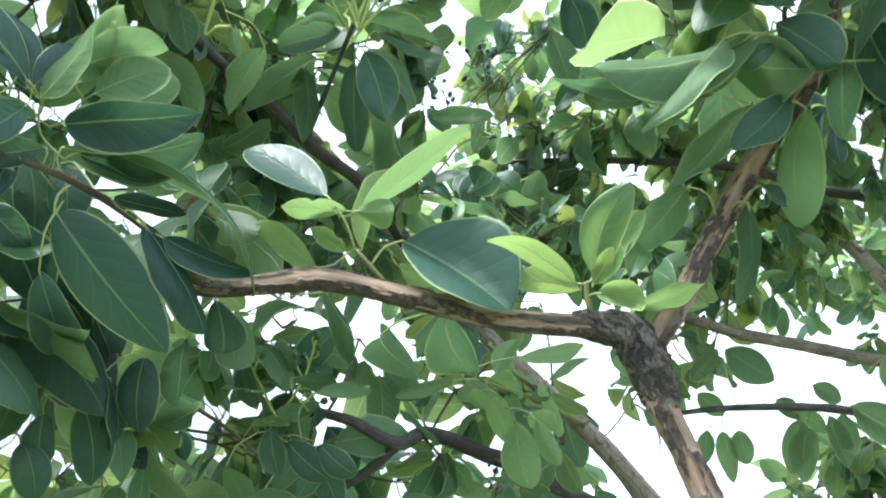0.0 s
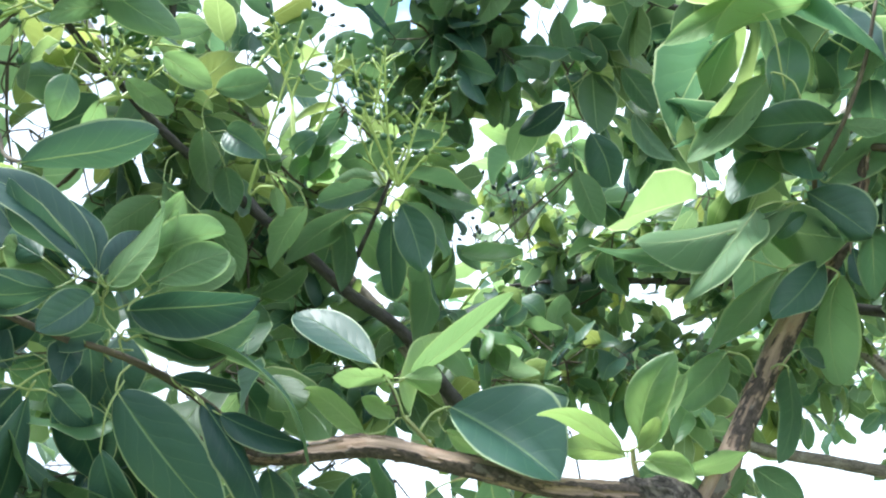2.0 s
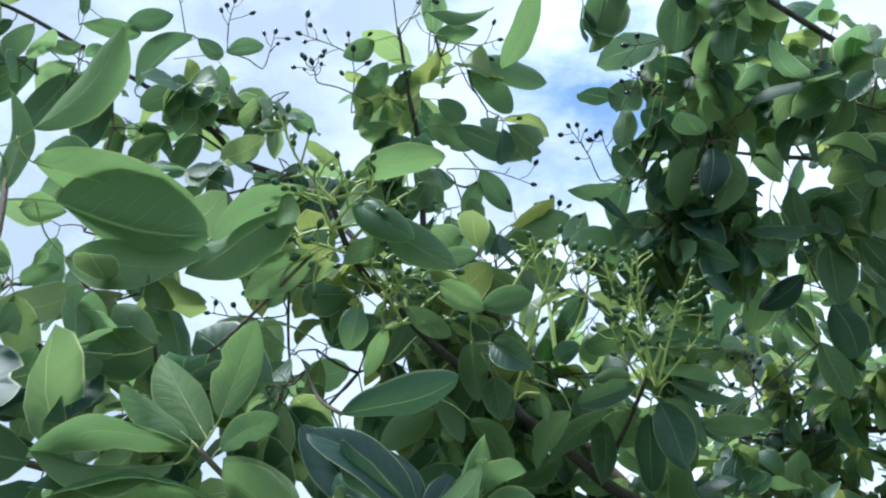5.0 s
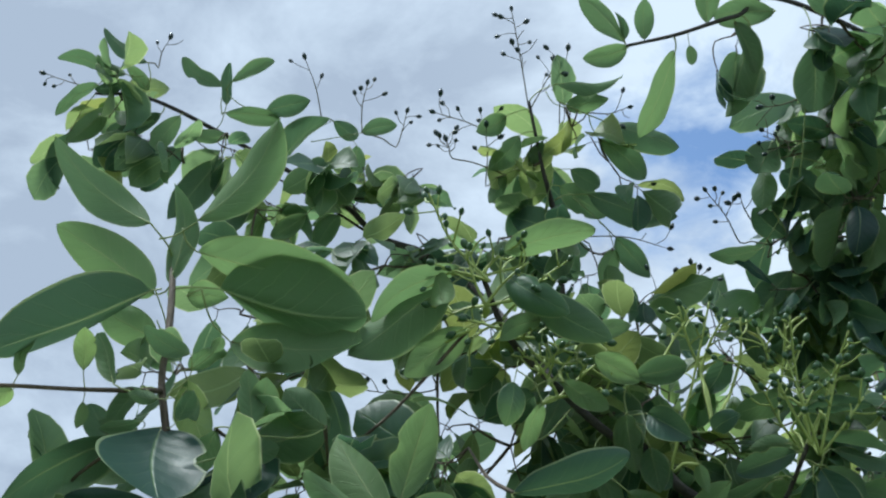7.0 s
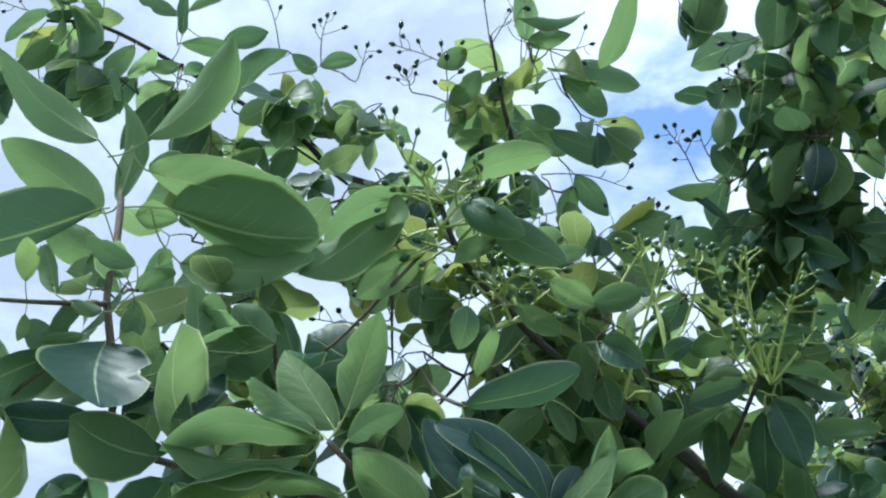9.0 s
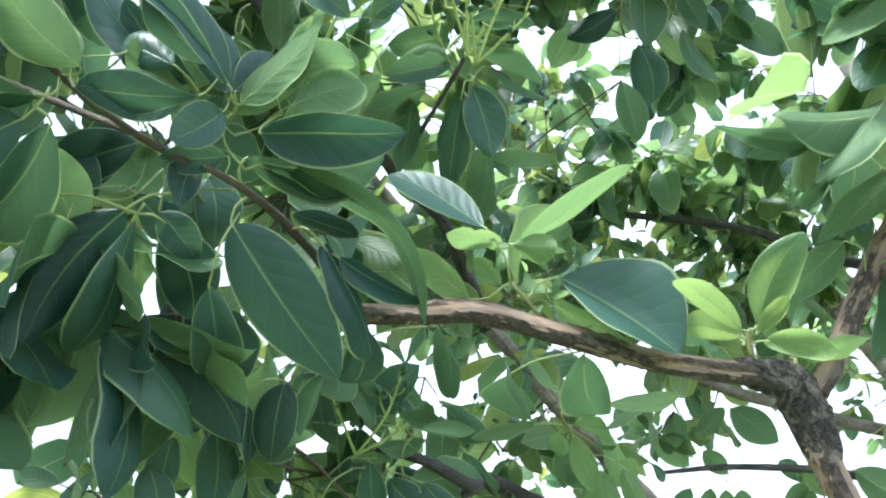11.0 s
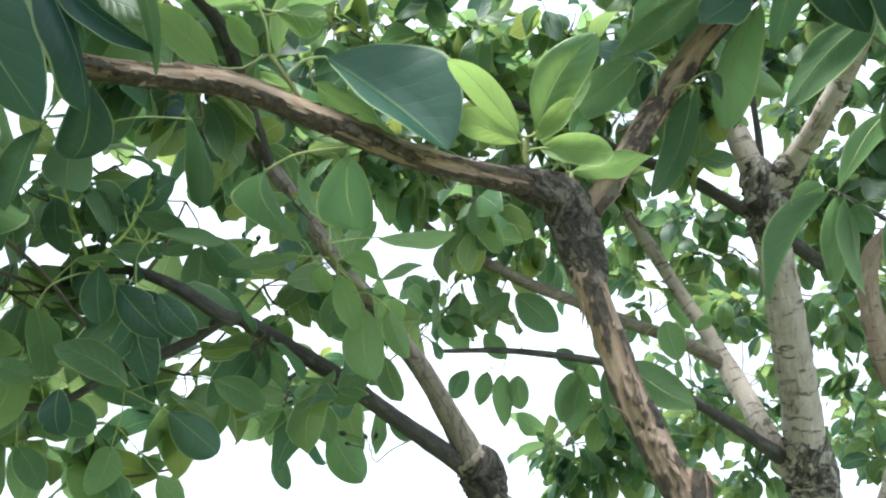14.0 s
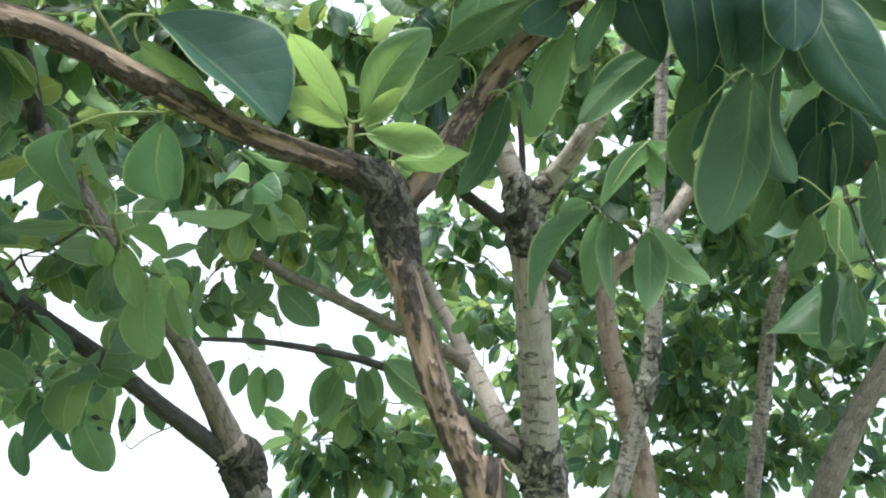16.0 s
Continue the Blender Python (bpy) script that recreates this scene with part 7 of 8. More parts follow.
clump('near', (-0.58, 0.67, 2.22), 0.061, 14, 0.2, 1.2)
clump('near', (-0.36, 0.71, 2.13), 0.058, 14, 0.2, 1.3)
clump('near', (-0.52, 0.61, 2.01), 0.047, 10, 0.1, 1.25)
clump('near', (0.32, 0.75, 2.2), 0.045, 10, 0.3, 1.2)
clump('near', (0.35, 0.82, 2.11), 0.041, 10, 0.2, 1.2)
clump('near', (0.29, 0.86, 2.07), 0.037, 8, 0.2, 1.3)
clump('near', (-0.16, 0.85, 1.93), 0.046, 10, 0.1, 1.3)
clump('brown', (1.88, 3.26, 2.08), 0.220, 70)
clump('brown', (1.89, 3.01, 2.44), 0.214, 70)
clump('brown', (2.17, 3.07, 2.25), 0.240, 80)
clump('brown', (2.3, 2.86, 2.35), 0.233, 80)
clump('brown', (2.42, 3.01, 2.11), 0.240, 80)
clump('brown', (1.84, 2.67, 2.46), 0.177, 60)
clump('brown', (2.18, 2.66, 2.41), 0.183, 60)
clump('brown', (2.21, 3.06, 1.9), 0.233, 70)
clump('brown', (1.46, 2.43, 2.64), 0.161, 50)
clump('brown', (1.41, 2.51, 2.48), 0.129, 40)
clump('edge', (2.4, 2.69, 2.37), 0.226, 80)
clump('edge', (2.55, 2.64, 2.31), 0.207, 70)
clump('edge', (2.6, 2.92, 2.12), 0.220, 70)
clump('edge', (2.02, 2.32, 2.58), 0.183, 60)
clump('edge', (2.15, 2.28, 2.53), 0.183, 60)
clump('edge', (1.75, 2.2, 2.61), 0.155, 50)
clump('edge', (2.7, 2.93, 1.97), 0.220, 60)
clump('edge', (2.51, 2.42, 2.33), 0.195, 60)
clump('edge', (2.61, 2.56, 2.15), 0.165, 40)
clump('back', (0.7, 2.27, 2.44), 0.120, 50)
clump('back', (0.9, 2.55, 2.38), 0.120, 44)
clump('back', (0.58, 2.24, 2.36), 0.115, 44)
clump('back', (1.24, 2.67, 2.26), 0.113, 40)
clump('back', (1.37, 2.75, 2.19), 0.100, 34)
clump('back', (0.61, 2.14, 2.6), 0.128, 50)
clump('back', (0.44, 2.11, 2.55), 0.122, 46)
clump('back', (0.83, 2.13, 2.65), 0.133, 46)
clump('back', (0.2, 2.03, 2.45), 0.111, 40)
clump('back', (0.06, 1.97, 2.46), 0.105, 36)
clump('back', (1.38, 2.84, 1.94), 0.100, 30)
clump('back', (1.37, 2.89, 1.83), 0.116, 34)
clump('back', (1.01, 2.71, 1.8), 0.105, 34)
clump('near', (0.74, 0.88, 1.93), 0.052, 8, 0, 1.3)
clump('near', (0.79, 0.89, 1.85), 0.041, 6, 0, 1.2)
clump('back', (1.12, 1.49, 2.46), 0.116, 30, 0)
clump('back', (1.29, 1.75, 2.5), 0.122, 36, 0)
clump('back', (1.49, 1.78, 2.48), 0.140, 40, 0)
clump('back', (1.63, 1.67, 2.61), 0.140, 40, 0)
clump('back', (1.29, 1.49, 2.58), 0.122, 36, 0)
clump('back', (0.15, 1.23, 2.76), 0.080, 16, 0.05, 1)
clump('back', (0.23, 1.24, 2.78), 0.080, 18, 0.05, 1)
clump('back', (0.3, 1.4, 2.76), 0.085, 18, 0, 1)
clump('back', (0.1, 1.16, 2.65), 0.058, 10, 0.05, 1)
clump('back', (0.23, 1.3, 2.68), 0.071, 14, 0, 1)
clump('back', (0.35, 1.29, 2.77), 0.080, 18, 0, 1)
clump('back', (0.34, 1.46, 2.67), 0.085, 18, 0, 1)
clump('back', (0.15, 1.23, 2.55), 0.050, 8, 0, 1)
clump('back', (0.28, 1.48, 2.61), 0.075, 14, 0, 1)
clump('back', (0.05, 1.08, 2.64), 0.048, 12, 0.1, 1)
clump('back', (0.27, 1.41, 2.66), 0.075, 20, 0.1, 1)
clump('back', (0.36, 1.45, 2.61), 0.075, 20, 0.1, 1)
clump('back', (0.33, 1.57, 2.57), 0.070, 18, 0.1, 1)
clump('back', (0.23, 1.35, 2.54), 0.062, 16, 0.05, 1)
clump('back', (-0.02, 2.1, 2.76), 0.093, 26, 0.5, 0.9)
clump('back', (0.08, 2.14, 2.69), 0.106, 30, 0.5, 0.9)
clump('back', (0.14, 2.02, 2.74), 0.089, 22, 0.4, 0.9)
clump('back', (-0.01, 2.15, 2.4), 0.102, 30, 0.3, 0.9)
clump('back', (0.18, 2.16, 2.44), 0.102, 30, 0.5, 0.9)
clump('back', (0.09, 1.05, 2.8), 0.067, 18, 0.1, 1)
clump('back', (0.03, 1.02, 2.71), 0.056, 16, 0.1, 1)
clump('back', (0.08, 1.13, 2.68), 0.067, 20, 0, 1)
clump('back', (-0.01, 1.23, 2.48), 0.067, 20, 0.4, 1)
clump('back', (-0.06, 1.2, 2.48), 0.050, 14, 0.4, 1)
clump('left', (-0.6, 0.87, 2.49), 0.056, 12, 0.2, 1)
clump('left', (-0.39, 0.9, 2.32), 0.065, 16, 0.4, 1)
clump('left', (-0.29, 0.97, 2.37), 0.060, 16, 0.4, 1)
clump('left', (-0.25, 1.24, 2.3), 0.075, 18, 0.4, 1)
clump('left', (-0.32, 1.11, 2.25), 0.070, 18, 0.4, 1)
clump('left', (-0.46, 0.93, 2.41), 0.054, 12, 0.4, 1)
clump('left', (-0.79, 0.86, 2.57), 0.052, 10, 0.1, 1)
clump('left', (-0.54, 1.26, 1.91), 0.082, 18, 0.1, 1)
clump('left', (-0.46, 1.34, 1.86), 0.085, 18, 0.2, 1)
clump('left', (-0.39, 1.44, 1.77), 0.080, 16, 0.3, 1)
clump('left', (-0.28, 1.51, 1.76), 0.075, 16, 0.3, 1)
clump('left', (-0.1, 1.53, 1.76), 0.067, 12, 0.2, 1)
clump('left', (-0.52, 1.32, 1.75), 0.075, 16, 0.4, 1)
clump('left', (-0.36, 1.33, 1.92), 0.062, 12, 0.3, 1)
clump('left', (0.04, 1.65, 1.77), 0.062, 12, 0.2, 1)
clump('near', (-0.58, 0.74, 1.95), 0.047, 8, 0.1, 1.2)
clump('near', (-0.42, 0.74, 1.92), 0.045, 8, 0.1, 1.2)
clump('near', (-0.5, 0.69, 2.1), 0.047, 8, 0.2, 1.2)
clump('left', (-0.32, 1.44, 1.75), 0.065, 14, 0.2, 1.1)
clump('left', (-0.23, 1.49, 1.71), 0.067, 12, 0.3, 1.1)
clump('left', (-0.31, 1.47, 1.64), 0.065, 12, 0.4, 1.1)
clump('left', (-0.18, 1.52, 1.79), 0.062, 12, 0.2, 1)
clump('left', (-0.2, 1.52, 1.63), 0.067, 12, 0.4, 1.1)
clump('left', (-0.1, 1.56, 1.64), 0.054, 8, 0.3, 1)
clump('left', (-0.08, 1.56, 1.8), 0.056, 10, 0.2, 1)
clump('left', (0.03, 1.58, 1.88), 0.058, 10, 0.2, 1)
clump('left', (0.07, 1.55, 1.94), 0.050, 10, 0.3, 1)
clump('near', (-0.62, 0.68, 1.94), 0.048, 8, 0.15, 1.25)
clump('near', (-0.69, 0.65, 2.01), 0.044, 6, 0.2, 1.2)
clump('near', (-0.56, 0.7, 1.9), 0.042, 6, 0.1, 1.25)
clump('near', (-0.66, 0.59, 2.2), 0.043, 6, 0.2, 1.1)
clump('near', (-0.58, 0.62, 2.13), 0.047, 8, 0.2, 1.2)
clump('near', (-0.72, 0.53, 2.06), 0.039, 5, 0.2, 1.2)
clump('back', (0.94, 2.09, 2.63), 0.102, 24, 0.1, 1)
clump('back', (1.14, 2.18, 2.62), 0.106, 24, 0.05, 1)
clump('back', (1.13, 1.95, 2.69), 0.098, 22, 0.05, 1)
clump('back', (0.73, 1.82, 2.57), 0.089, 20, 0.1, 1)
clump('back', (0.99, 1.96, 2.68), 0.098, 24, 0.05, 1)
clump('back', (1.55, 2.9, 2.22), 0.116, 30, 0.1, 1)
clump('back', (1.16, 2.81, 1.95), 0.093, 20, 0.3, 1)
clump('back', (1.04, 2.75, 1.83), 0.105, 24, 0.4, 1)
clump('back', (0.8, 2.47, 1.79), 0.067, 10, 0.5, 1)
clump('back', (1.4, 2.42, 2.44), 0.140, 40, 0.1, 1)
clump('back', (1.47, 2.29, 2.69), 0.140, 40, 0.1, 1)
clump('back', (1.3, 2.34, 2.77), 0.124, 30, 0.1, 1)
clump('back', (1.56, 2.4, 2.62), 0.145, 40, 0.1, 1)
clump('back', (1.35, 2.39, 2.58), 0.093, 24, 0.2, 1)
clump('edge', (1.48, 2.58, 2.5), 0.161, 50, 0.05, 1)
clump('edge', (1.71, 2.51, 2.51), 0.161, 50, 0.05, 1)
clump('edge', (1.88, 2.5, 2.39), 0.161, 50, 0.05, 1)
clump('edge', (1.69, 2.69, 2.31), 0.150, 40, 0.1, 1)
clump('edge', (1.9, 2.67, 2.18), 0.150, 46, 0.1, 1)
clump('edge', (1.85, 2.34, 2.54), 0.140, 44, 0, 1)
clump('edge', (1.37, 2.26, 2.56), 0.130, 40, 0.05, 1)
clump('edge', (1.5, 2.19, 2.66), 0.130, 40, 0.05, 1)
clump('edge', (1.63, 2.18, 2.57), 0.130, 40, 0, 1)
clump('edge', (2.05, 2.65, 2.11), 0.133, 36, 0.1, 1)
clump('edge', (1.84, 2.77, 1.94), 0.133, 36, 0.2, 1)
clump('left', (-0.1, 1.22, 2.03), 0.050, 14, 0.1, 1)
clump('left', (-0.15, 1.21, 2.05), 0.043, 10, 0.2, 1)
clump('left', (-0.26, 1.13, 2.1), 0.049, 12, 0.1, 1)
clump('left', (-0.03, 1.25, 2.11), 0.037, 8, 0.2, 1)
clump('left', (-0.43, 1.07, 2.06), 0.047, 12, 0.1, 1)
clump('left', (-0.29, 1.19, 2.06), 0.043, 10, 0.1, 1)
clump('left', (-0.55, 1.37, 1.77), 0.070, 18, 0.3, 1)
clump('left', (-0.48, 1.48, 1.77), 0.067, 16, 0.3, 1)
clump('left', (-0.25, 1.24, 2.22), 0.047, 12, 0.1, 1)
clump('left', (-0.06, 1.43, 2.06), 0.042, 10, 0.2, 1)
clump('back', (0.71, 1.67, 2.52), 0.080, 24, 0.1, 1)
clump('back', (0.78, 1.81, 2.43), 0.084, 26, 0.1, 1)
clump('back', (0.64, 1.65, 2.56), 0.080, 22, 0.1, 1)
clump('back', (0.76, 1.94, 2.38), 0.078, 24, 0.1, 1)
clump('back', (0.74, 1.56, 2.53), 0.075, 20, 0.1, 1)
clump('back', (0.61, 1.76, 2.53), 0.063, 16, 0.1, 1)
clump('back', (0.46, 1.62, 2.58), 0.070, 18, 0.2, 1)
clump('back', (0.13, 2.46, 1.93), 0.080, 16, 0.2, 1)
clump('left', (-0.26, 1.32, 2.16), 0.067, 22, 0.1, 1)
clump('left', (-0.23, 1.41, 2.13), 0.069, 22, 0.1, 1)
clump('left', (-0.27, 1.3, 2.2), 0.058, 16, 0.15, 1)
clump('left', (-0.17, 1.46, 2.17), 0.062, 18, 0.2, 1)
clump('left', (-0.11, 1.61, 2.17), 0.075, 20, 0.2, 1)
clump('left', (-0.6, 1.03, 2.06), 0.058, 14, 0.1, 1)
clump('left', (-0.51, 0.96, 2.25), 0.043, 10, 0.2, 1)
clump('left', (-0.03, 1.82, 2.25), 0.084, 24, 0.2, 1)
clump('left', (0.09, 1.93, 2.35), 0.089, 26, 0.2, 1)
clump('left', (0.2, 2.02, 2.25), 0.089, 26, 0.3, 1)
clump('left', (0.34, 1.89, 2.54), 0.078, 20, 0.1, 1)
clump('back', (1.38, 2.06, 2.8), 0.144, 50, 0, 0.95)
clump('back', (1.53, 2.08, 2.56), 0.144, 50, 0, 0.95)
clump('back', (1.63, 1.98, 2.71), 0.159, 60, 0, 0.95)
clump('back', (1.73, 1.86, 2.61), 0.153, 60, 0, 0.95)
clump('back', (1.82, 1.77, 2.74), 0.153, 56, 0, 0.95)
clump('back', (1.56, 1.76, 2.77), 0.146, 56, 0, 0.95)
clump('back', (1.38, 1.83, 2.79), 0.133, 50, 0, 0.95)
clump('back', (1.95, 1.92, 2.48), 0.144, 50, 0, 0.95)
clump('back', (1.91, 2.06, 2.48), 0.135, 44, 0, 0.95)
clump('back', (1.44, 2.09, 2.66), 0.101, 30, 0, 0.95)
clump('back', (1.37, 1.96, 2.79), 0.133, 46, 0, 0.95)
clump('back', (1.51, 1.94, 2.72), 0.133, 46, 0, 0.95)
clump('back', (1.41, 1.84, 2.78), 0.115, 36, 0, 0.95)
clump('back', (1.27, 2.1, 2.8), 0.111, 30, 0, 0.95)
clump('back', (1.28, 2.23, 2.72), 0.115, 30, 0, 0.95)
clump('left', (-0.48, 0.92, 2.12), 0.033, 8, 0.2, 1)
clump('left', (-0.63, 0.8, 2.03), 0.037, 8, 0.1, 1)
clump('left', (-0.49, 0.97, 2.02), 0.040, 8, 0.1, 1)
clump('left', (-0.44, 1.09, 2.04), 0.050, 12, 0.1, 1)
clump('left', (-0.57, 0.95, 2.08), 0.035, 8, 0.2, 1)
clump('left', (-0.5, 1.09, 2), 0.043, 10, 0.1, 1)
# the next five sprays are out of view, added to shade the hanging leaves
clump('near', (0.52, 0.75, 2.12), 0.061, 14, 0, 1.5)
clump('near', (0.59, 0.73, 2.12), 0.061, 14, 0, 1.5)
clump('near', (0.53, 0.71, 2.18), 0.065, 14, 0, 1.5)
clump('near', (0.67, 0.74, 2.09), 0.047, 10, 0, 1.5)
clump('near', (0.49, 0.8, 2.15), 0.053, 10, 0, 1.4)
clump('back', (0.57, 1.45, 2.67), 0.075, 22, 0.1, 1)
clump('back', (0.66, 1.47, 2.65), 0.075, 22, 0.1, 1)
clump('back', (0.65, 1.59, 2.63), 0.080, 22, 0.1, 1)
clump('back', (0.69, 1.62, 2.57), 0.070, 18, 0.1, 1)
clump('back', (0.54, 1.55, 2.68), 0.060, 14, 0.2, 1)
clump('brown', (1.29, 3.14, 2.23), 0.146, 40, 0.2, 0.95)
clump('brown', (1.35, 3.19, 2.03), 0.146, 40, 0.3, 0.95)
clump('brown', (1.27, 3.17, 1.86), 0.142, 40, 0.3, 0.95)
clump('brown', (1.72, 2.91, 2.39), 0.146, 40, 0.1, 0.95)
clump('brown', (1.78, 3.12, 2.05), 0.132, 36, 0.2, 0.95)
clump('brown', (1.97, 2.91, 2.42), 0.151, 46, 0.1, 0.95)
clump('brown', (2.04, 2.97, 2.17), 0.151, 46, 0.1, 0.95)
clump('brown', (2.11, 3.03, 1.92), 0.151, 46, 0.2, 0.95)
clump('edge', (2.19, 2.81, 2.43), 0.170, 50, 0.1, 0.95)
clump('edge', (2.25, 2.88, 2.18), 0.170, 50, 0.1, 0.95)
clump('edge', (2.29, 2.66, 2.41), 0.165, 46, 0.1, 0.95)
clump('edge', (2.4, 2.75, 2.06), 0.165, 46, 0.1, 0.95)
clump('edge', (2.36, 2.93, 1.91), 0.170, 46, 0.2, 0.95)
clump('left', (-0.37, 0.96, 2.08), 0.037, 8, 0.1, 1)
clump('left', (-0.3, 1.05, 1.99), 0.038, 8, 0.1, 1)
clump('left', (-0.42, 0.97, 2.01), 0.031, 6, 0.1, 1)
clump('left', (-0.09, 1.23, 2), 0.036, 8, 0.2, 1)
clump('left', (-0.21, 1.24, 1.94), 0.036, 8, 0.2, 1)
clump('left', (-0.03, 1.33, 2.36), 0.042, 8, 0.2, 1)
clump('left', (-0.81, 1.16, 1.93), 0.067, 12, 0.8, 1)
clump('left', (-0.84, 1.12, 2), 0.052, 8, 0.7, 1)
clump('back', (0.34, 2.11, 2.06), 0.085, 10, 0.4)
clump('back', (0.43, 2.1, 2.04), 0.075, 8, 0.4)
clump('back', (0.49, 2.17, 2.13), 0.085, 9, 0.4)
clump('back', (0.29, 1.99, 2.13), 0.08, 10, 0.3)
clump('back', (0.27, 1.94, 1.94), 0.06, 5, 0.3)
clump('back', (1.07, 2.75, 2.45), 0.114, 14, 0.3)
clump('back', (1.17, 2.74, 2.39), 0.108, 12, 0.2)
clump('back', (1.26, 2.73, 2.29), 0.112, 14, 0.3)
clump('back', (0.92, 2.71, 2.31), 0.091, 9, 0.3)
clump('back', (0.88, 2.37, 2.14), 0.1, 14, 0.3)
clump('back', (1.13, 2.42, 1.97), 0.1, 14, 0.4)
clump('back', (1.02, 2.46, 1.99), 0.1, 14, 0.4)
clump('back', (0.42, 2.18, 2.32), 0.09, 16, 0.5)
clump('back', (0.57, 2.11, 2.37), 0.09, 16, 0.5)
clump('back', (0.57, 2.27, 2.25), 0.09, 14, 0.5)
clump('back', (0.68, 2.18, 2.38), 0.09, 16, 0.4)
clump('back', (0.99, 2.77, 2.49), 0.102, 14, 0.4)
clump('back', (0.20, 1.07, 2.64), 0.068, 12, 0.1)
clump('back', (0.25, 1.09, 2.61), 0.068, 12, 0.1)
clump('back', (0.30, 1.00, 2.54), 0.068, 12, 0.1)
clump('back', (0.22, 1.12, 2.57), 0.068, 12, 0.1)
clump('back', (0.27, 1.05, 2.49), 0.068, 12, 0.1)
clump('back', (0.29, 1.14, 2.70), 0.068, 12, 0.1)
clump('back', (0.03, 1.76, 2.20), 0.09, 14, 0.25)
clump('back', (0.12, 1.77, 2.15), 0.09, 14, 0.25)
clump('back', (0.21, 1.76, 2.19), 0.09, 14, 0.25)
clump('back', (0.27, 1.67, 2.11), 0.09, 14, 0.25)
clump('back', (-0.08, 1.76, 2.16), 0.09, 14, 0.25)
clump('left', (0.10, 1.38, 1.86), 0.055, 9, 0.3)
clump('left', (0.02, 1.34, 1.95), 0.055, 9, 0.3)
panicle('left', (-0.34, 0.687, 2.317), (-0.389, 0.661, 2.32), 4, 0)
panicle('left', (-0.34, 0.687, 2.317), (-0.305, 0.684, 2.344), 4, 0)
panicle('left', (-0.337, 0.706, 2.291), (-0.382, 0.694, 2.279), 4, 0)
panicle('left', (-0.337, 0.706, 2.291), (-0.281, 0.724, 2.303), 4, 0)
panicle('left', (-0.333, 0.723, 2.27), (-0.274, 0.742, 2.283), 4, 0)
panicle('left', (-0.328, 0.742, 2.265), (-0.273, 0.774, 2.256), 4, 0)
panicle('left', (-0.332, 0.72, 2.276), (-0.364, 0.716, 2.259), 4, 0)
panicle('left', (-0.316, 0.765, 2.259), (-0.274, 0.795, 2.245), 4, 0)
panicle('left', (-0.335, 0.693, 2.312), (-0.345, 0.666, 2.343), 3, 0)
panicle('left', (-0.337, 0.688, 2.317), (-0.292, 0.701, 2.329), 4, 0)
panicle('left', (-0.188, 0.869, 2.272), (-0.148, 0.856, 2.317), 4, 0)
panicle('left', (-0.126, 0.94, 2.249), (-0.096, 0.899, 2.329), 6, 0)
panicle('left', (-0.072, 0.964, 2.251), (-0.049, 0.924, 2.325), 6, 0)
panicle('left', (-0.069, 1.01, 2.226), (-0.035, 0.997, 2.267), 5, 0)
panicle('left', (-0.062, 1.029, 2.204), (0.002, 0.994, 2.297), 7, 0)
panicle('left', (-0.062, 1.029, 2.204), (-0.09, 0.972, 2.265), 6, 0)
panicle('left', (-0.151, 0.913, 2.271), (-0.16, 0.862, 2.337), 6, 0)
panicle('left', (-0.151, 0.913, 2.271), (-0.114, 0.891, 2.328), 5, 0)
panicle('left', (-0.353, 0.892, 2.725), (-0.348, 0.811, 2.844), 12, 1)
panicle('left', (-0.355, 0.896, 2.718), (-0.302, 0.876, 2.783), 6, 1)
panicle('left', (-0.403, 0.894, 2.688), (-0.48, 0.84, 2.714), 6, 1)
panicle('left', (-0.319, 0.932, 2.691), (-0.284, 0.874, 2.797), 4, 1)
panicle('left', (-0.678, 0.841, 2.765), (-0.684, 0.784, 2.843), 3, 1)
panicle('left', (-0.623, 0.871, 2.76), (-0.603, 0.844, 2.812), 5, 1)
panicle('left', (-0.581, 0.911, 2.731), (-0.555, 0.891, 2.777), 4, 1)
panicle('left', (-0.47, 0.884, 2.658), (-0.473, 0.868, 2.679), 9, 1)
panicle('left', (-0.997, 0.689, 2.805), (-1.074, 0.639, 2.824), 4, 1)
panicle('left', (-0.909, 0.708, 2.838), (-0.883, 0.692, 2.876), 3, 1)
panicle('left', (-0.856, 0.788, 2.722), (-0.877, 0.768, 2.736), 3, 1)
panicle('left', (-0.318, 1.02, 2.566), (-0.207, 1.079, 2.556), 4, 1)
panicle('left', (-0.25, 1.006, 2.631), (-0.205, 1.027, 2.633), 4, 1)
panicle('left', (-0.275, 0.932, 2.721), (-0.22, 0.952, 2.73), 4, 1)
panicle('left', (-0.433, 0.925, 2.625), (-0.419, 0.867, 2.716), 6, 1)
panicle('left', (-0.262, 1.065, 2.446), (-0.2, 1.06, 2.495), 7, 1)
panicle('left', (-0.48, 0.878, 2.286), (-0.566, 0.84, 2.283), 6, 1)
panicle('left', (-0.523, 0.889, 2.242), (-0.586, 0.873, 2.222), 5, 1)
panicle('left', (-0.197, 1.076, 2.475), (-0.154, 1.076, 2.504), 6, 1)
panicle('back', (-0.1, 1.049, 2.523), (-0.129, 0.994, 2.581), 7, 1)
panicle('back', (0.008, 0.979, 2.62), (-0.04, 0.954, 2.624), 6, 1)
panicle('back', (0.006, 0.983, 2.613), (-0.051, 0.962, 2.605), 5, 1)
panicle('back', (0.004, 0.946, 2.664), (-0.032, 0.934, 2.657), 4, 1)
panicle('back', (-0.078, 1.022, 2.538), (-0.086, 1, 2.564), 3, 1)
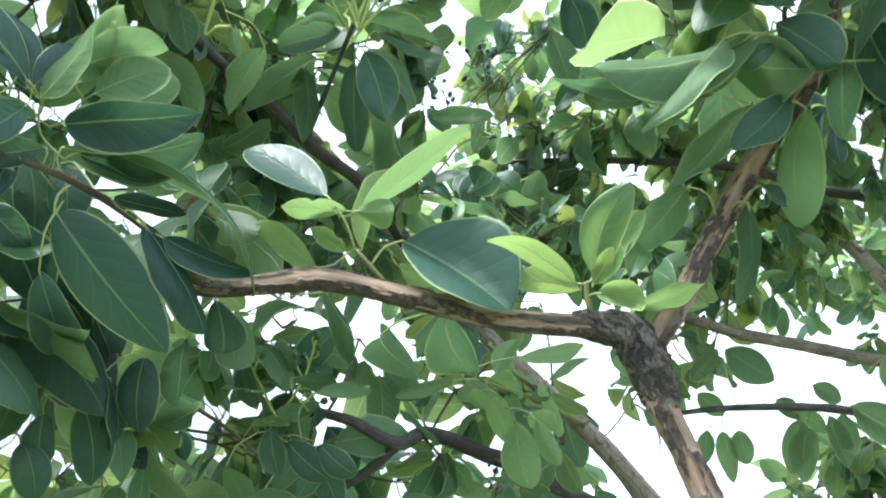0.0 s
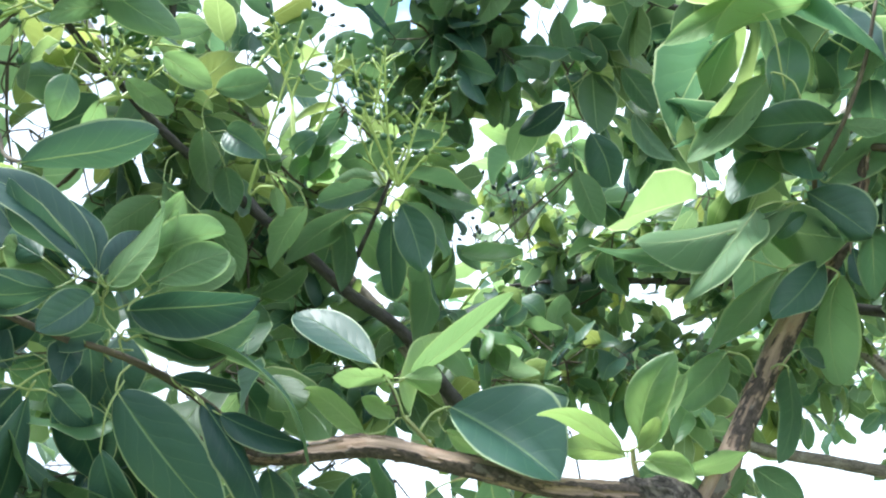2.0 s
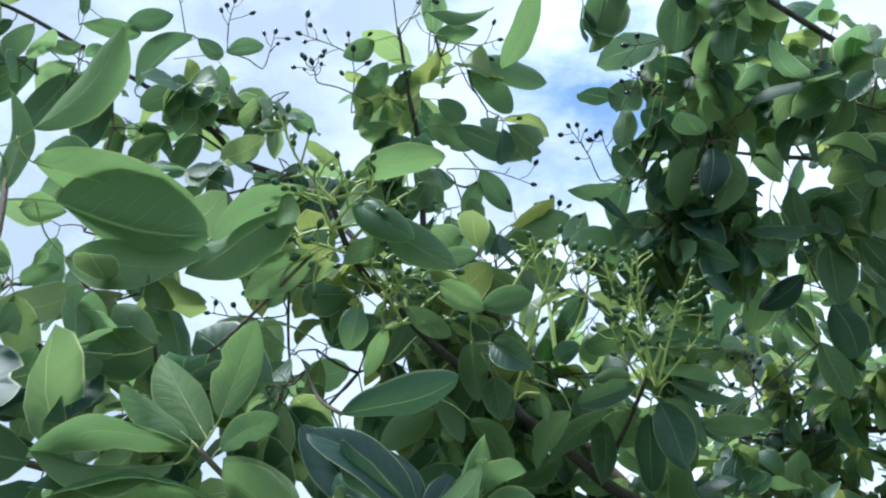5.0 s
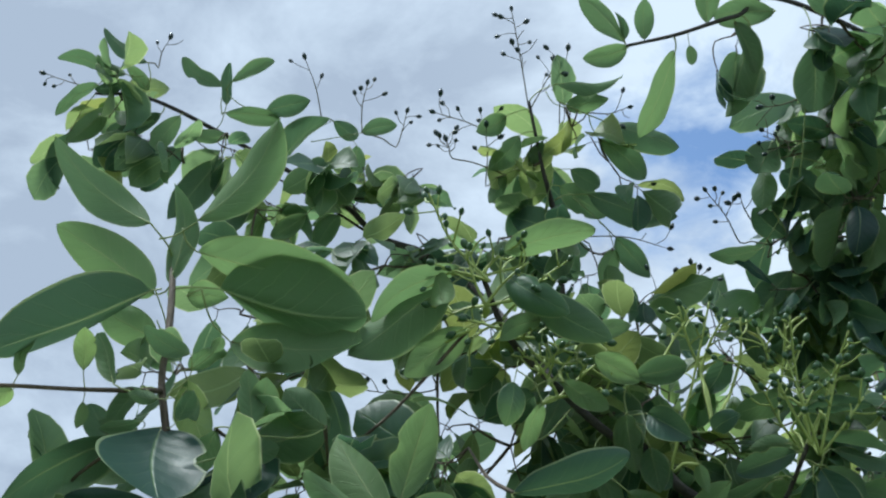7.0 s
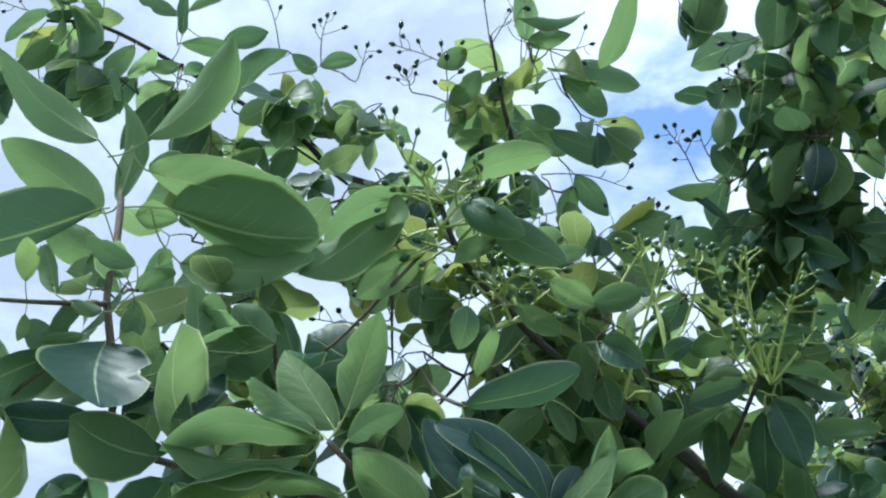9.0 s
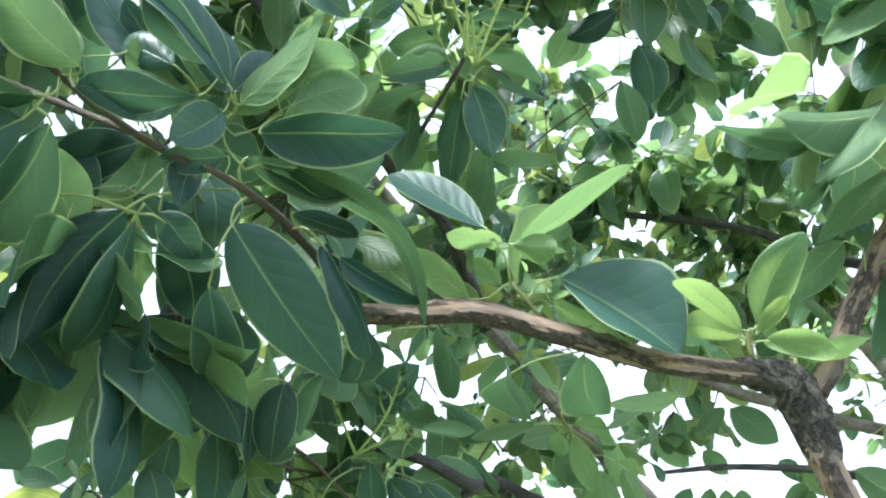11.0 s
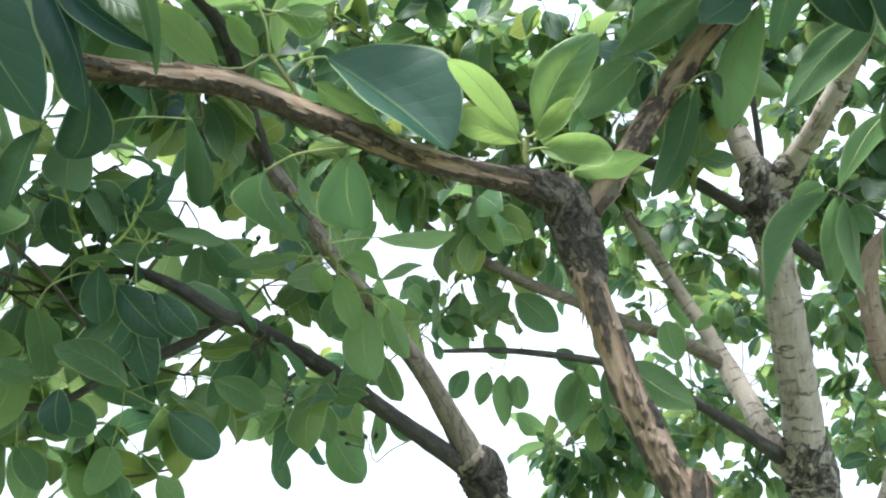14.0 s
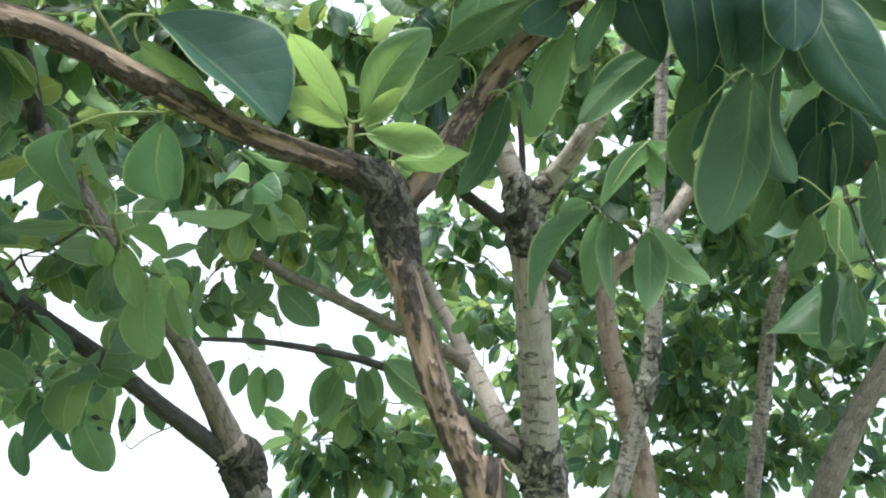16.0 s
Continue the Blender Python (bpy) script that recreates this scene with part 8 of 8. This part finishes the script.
panicle('left', (-0.326, 0.681, 2.305), (-0.373, 0.616, 2.392), 8, 0)
panicle('left', (-0.326, 0.681, 2.305), (-0.374, 0.658, 2.318), 3, 0)
panicle('left', (-0.327, 0.727, 2.285), (-0.25, 0.722, 2.338), 5, 0)
panicle('left', (-0.326, 0.716, 2.264), (-0.291, 0.721, 2.275), 5, 0)
panicle('left', (-0.325, 0.707, 2.259), (-0.354, 0.692, 2.269), 5, 0)
panicle('left', (-0.299, 0.794, 2.227), (-0.244, 0.781, 2.281), 5, 0)
panicle('left', (-0.046, 0.968, 2.189), (-0.079, 0.89, 2.307), 10, 0)
panicle('left', (-0.046, 0.968, 2.189), (-0.041, 0.896, 2.319), 9, 0)
panicle('left', (-0.046, 0.968, 2.189), (0.018, 0.924, 2.302), 8, 0)
panicle('left', (-0.279, 0.776, 2.228), (-0.317, 0.737, 2.275), 6, 0)
panicle('left', (-0.198, 0.923, 2.162), (-0.122, 0.851, 2.33), 6, 0)
panicle('left', (0.007, 1.467, 2.266), (0.063, 1.467, 2.297), 6, 0)
panicle('left', (-0.302, 0.768, 2.228), (-0.275, 0.762, 2.254), 5, 0)
panicle('left', (-0.356, 0.698, 2.259), (-0.428, 0.695, 2.223), 4, 0)
panicle('left', (-0.166, 1.137, 1.79), (-0.117, 1.114, 1.874), 6, 0)
panicle('left', (-0.166, 1.137, 1.79), (-0.2, 1.107, 1.863), 6, 0)
panicle('left', (-0.166, 1.137, 1.79), (-0.107, 1.132, 1.826), 5, 0)
panicle('left', (-0.272, 1.004, 1.824), (-0.306, 0.994, 1.841), 8, 0)
panicle('left', (-0.076, 1.388, 1.868), (-0.027, 1.382, 1.904), 6, 0)
panicle('left', (-0.334, 0.689, 2.28), (-0.344, 0.655, 2.336), 5, 0)
panicle('left', (-0.334, 0.689, 2.28), (-0.281, 0.683, 2.321), 5, 0)
panicle('left', (-0.334, 0.689, 2.28), (-0.276, 0.704, 2.285), 4, 0)
panicle('left', (-0.285, 0.78, 2.204), (-0.306, 0.751, 2.245), 5, 0)
panicle('left', (-0.285, 0.78, 2.204), (-0.24, 0.777, 2.235), 5, 0)
panicle('left', (-0.285, 0.78, 2.204), (-0.227, 0.795, 2.209), 4, 0)
panicle('left', (-0.038, 0.956, 2.171), (-0.053, 0.9, 2.266), 6, 0)
panicle('left', (-0.038, 0.956, 2.171), (-0, 0.919, 2.26), 6, 0)
panicle('left', (-0.038, 0.956, 2.171), (0.019, 0.943, 2.227), 5, 0)
panicle('back', (-0.02, 1.465, 2.284), (-0, 1.45, 2.334), 8, 1)
panicle('back', (0.021, 1.614, 2.483), (-0.037, 1.597, 2.512), 7, 1)
panicle('back', (0.010, 1.360, 2.256), (-0.010, 1.329, 2.310), 7, 1)
panicle('back', (0.069, 1.357, 2.273), (0.058, 1.317, 2.344), 7, 1)
panicle('back', (-0.069, 1.287, 2.366), (-0.090, 1.266, 2.392), 6, 1)
panicle('left', (0.032, 1.586, 1.750), (0.042, 1.582, 1.775), 6, 1)
panicle('left', (-0.339, 1.531, 1.801), (-0.349, 1.534, 1.769), 5, 1)
panicle('left', (0.169, 1.589, 1.670), (0.154, 1.587, 1.701), 5, 1)

# lifted strips of bark on the nearest limbs
flakes(stem, "near", 210, 0.012, "curled pale strips of peeling bark")
flakes(branch, "near", 40, 0.011, "curled pale strips of peeling bark")
flakes(rising, "near", 50, 0.010, "curled brown strips of peeling bark")
flakes(b_trunk, "back", 90, 0.018, "small lifted flakes of bark")
for key in TREES:
    finish(key)
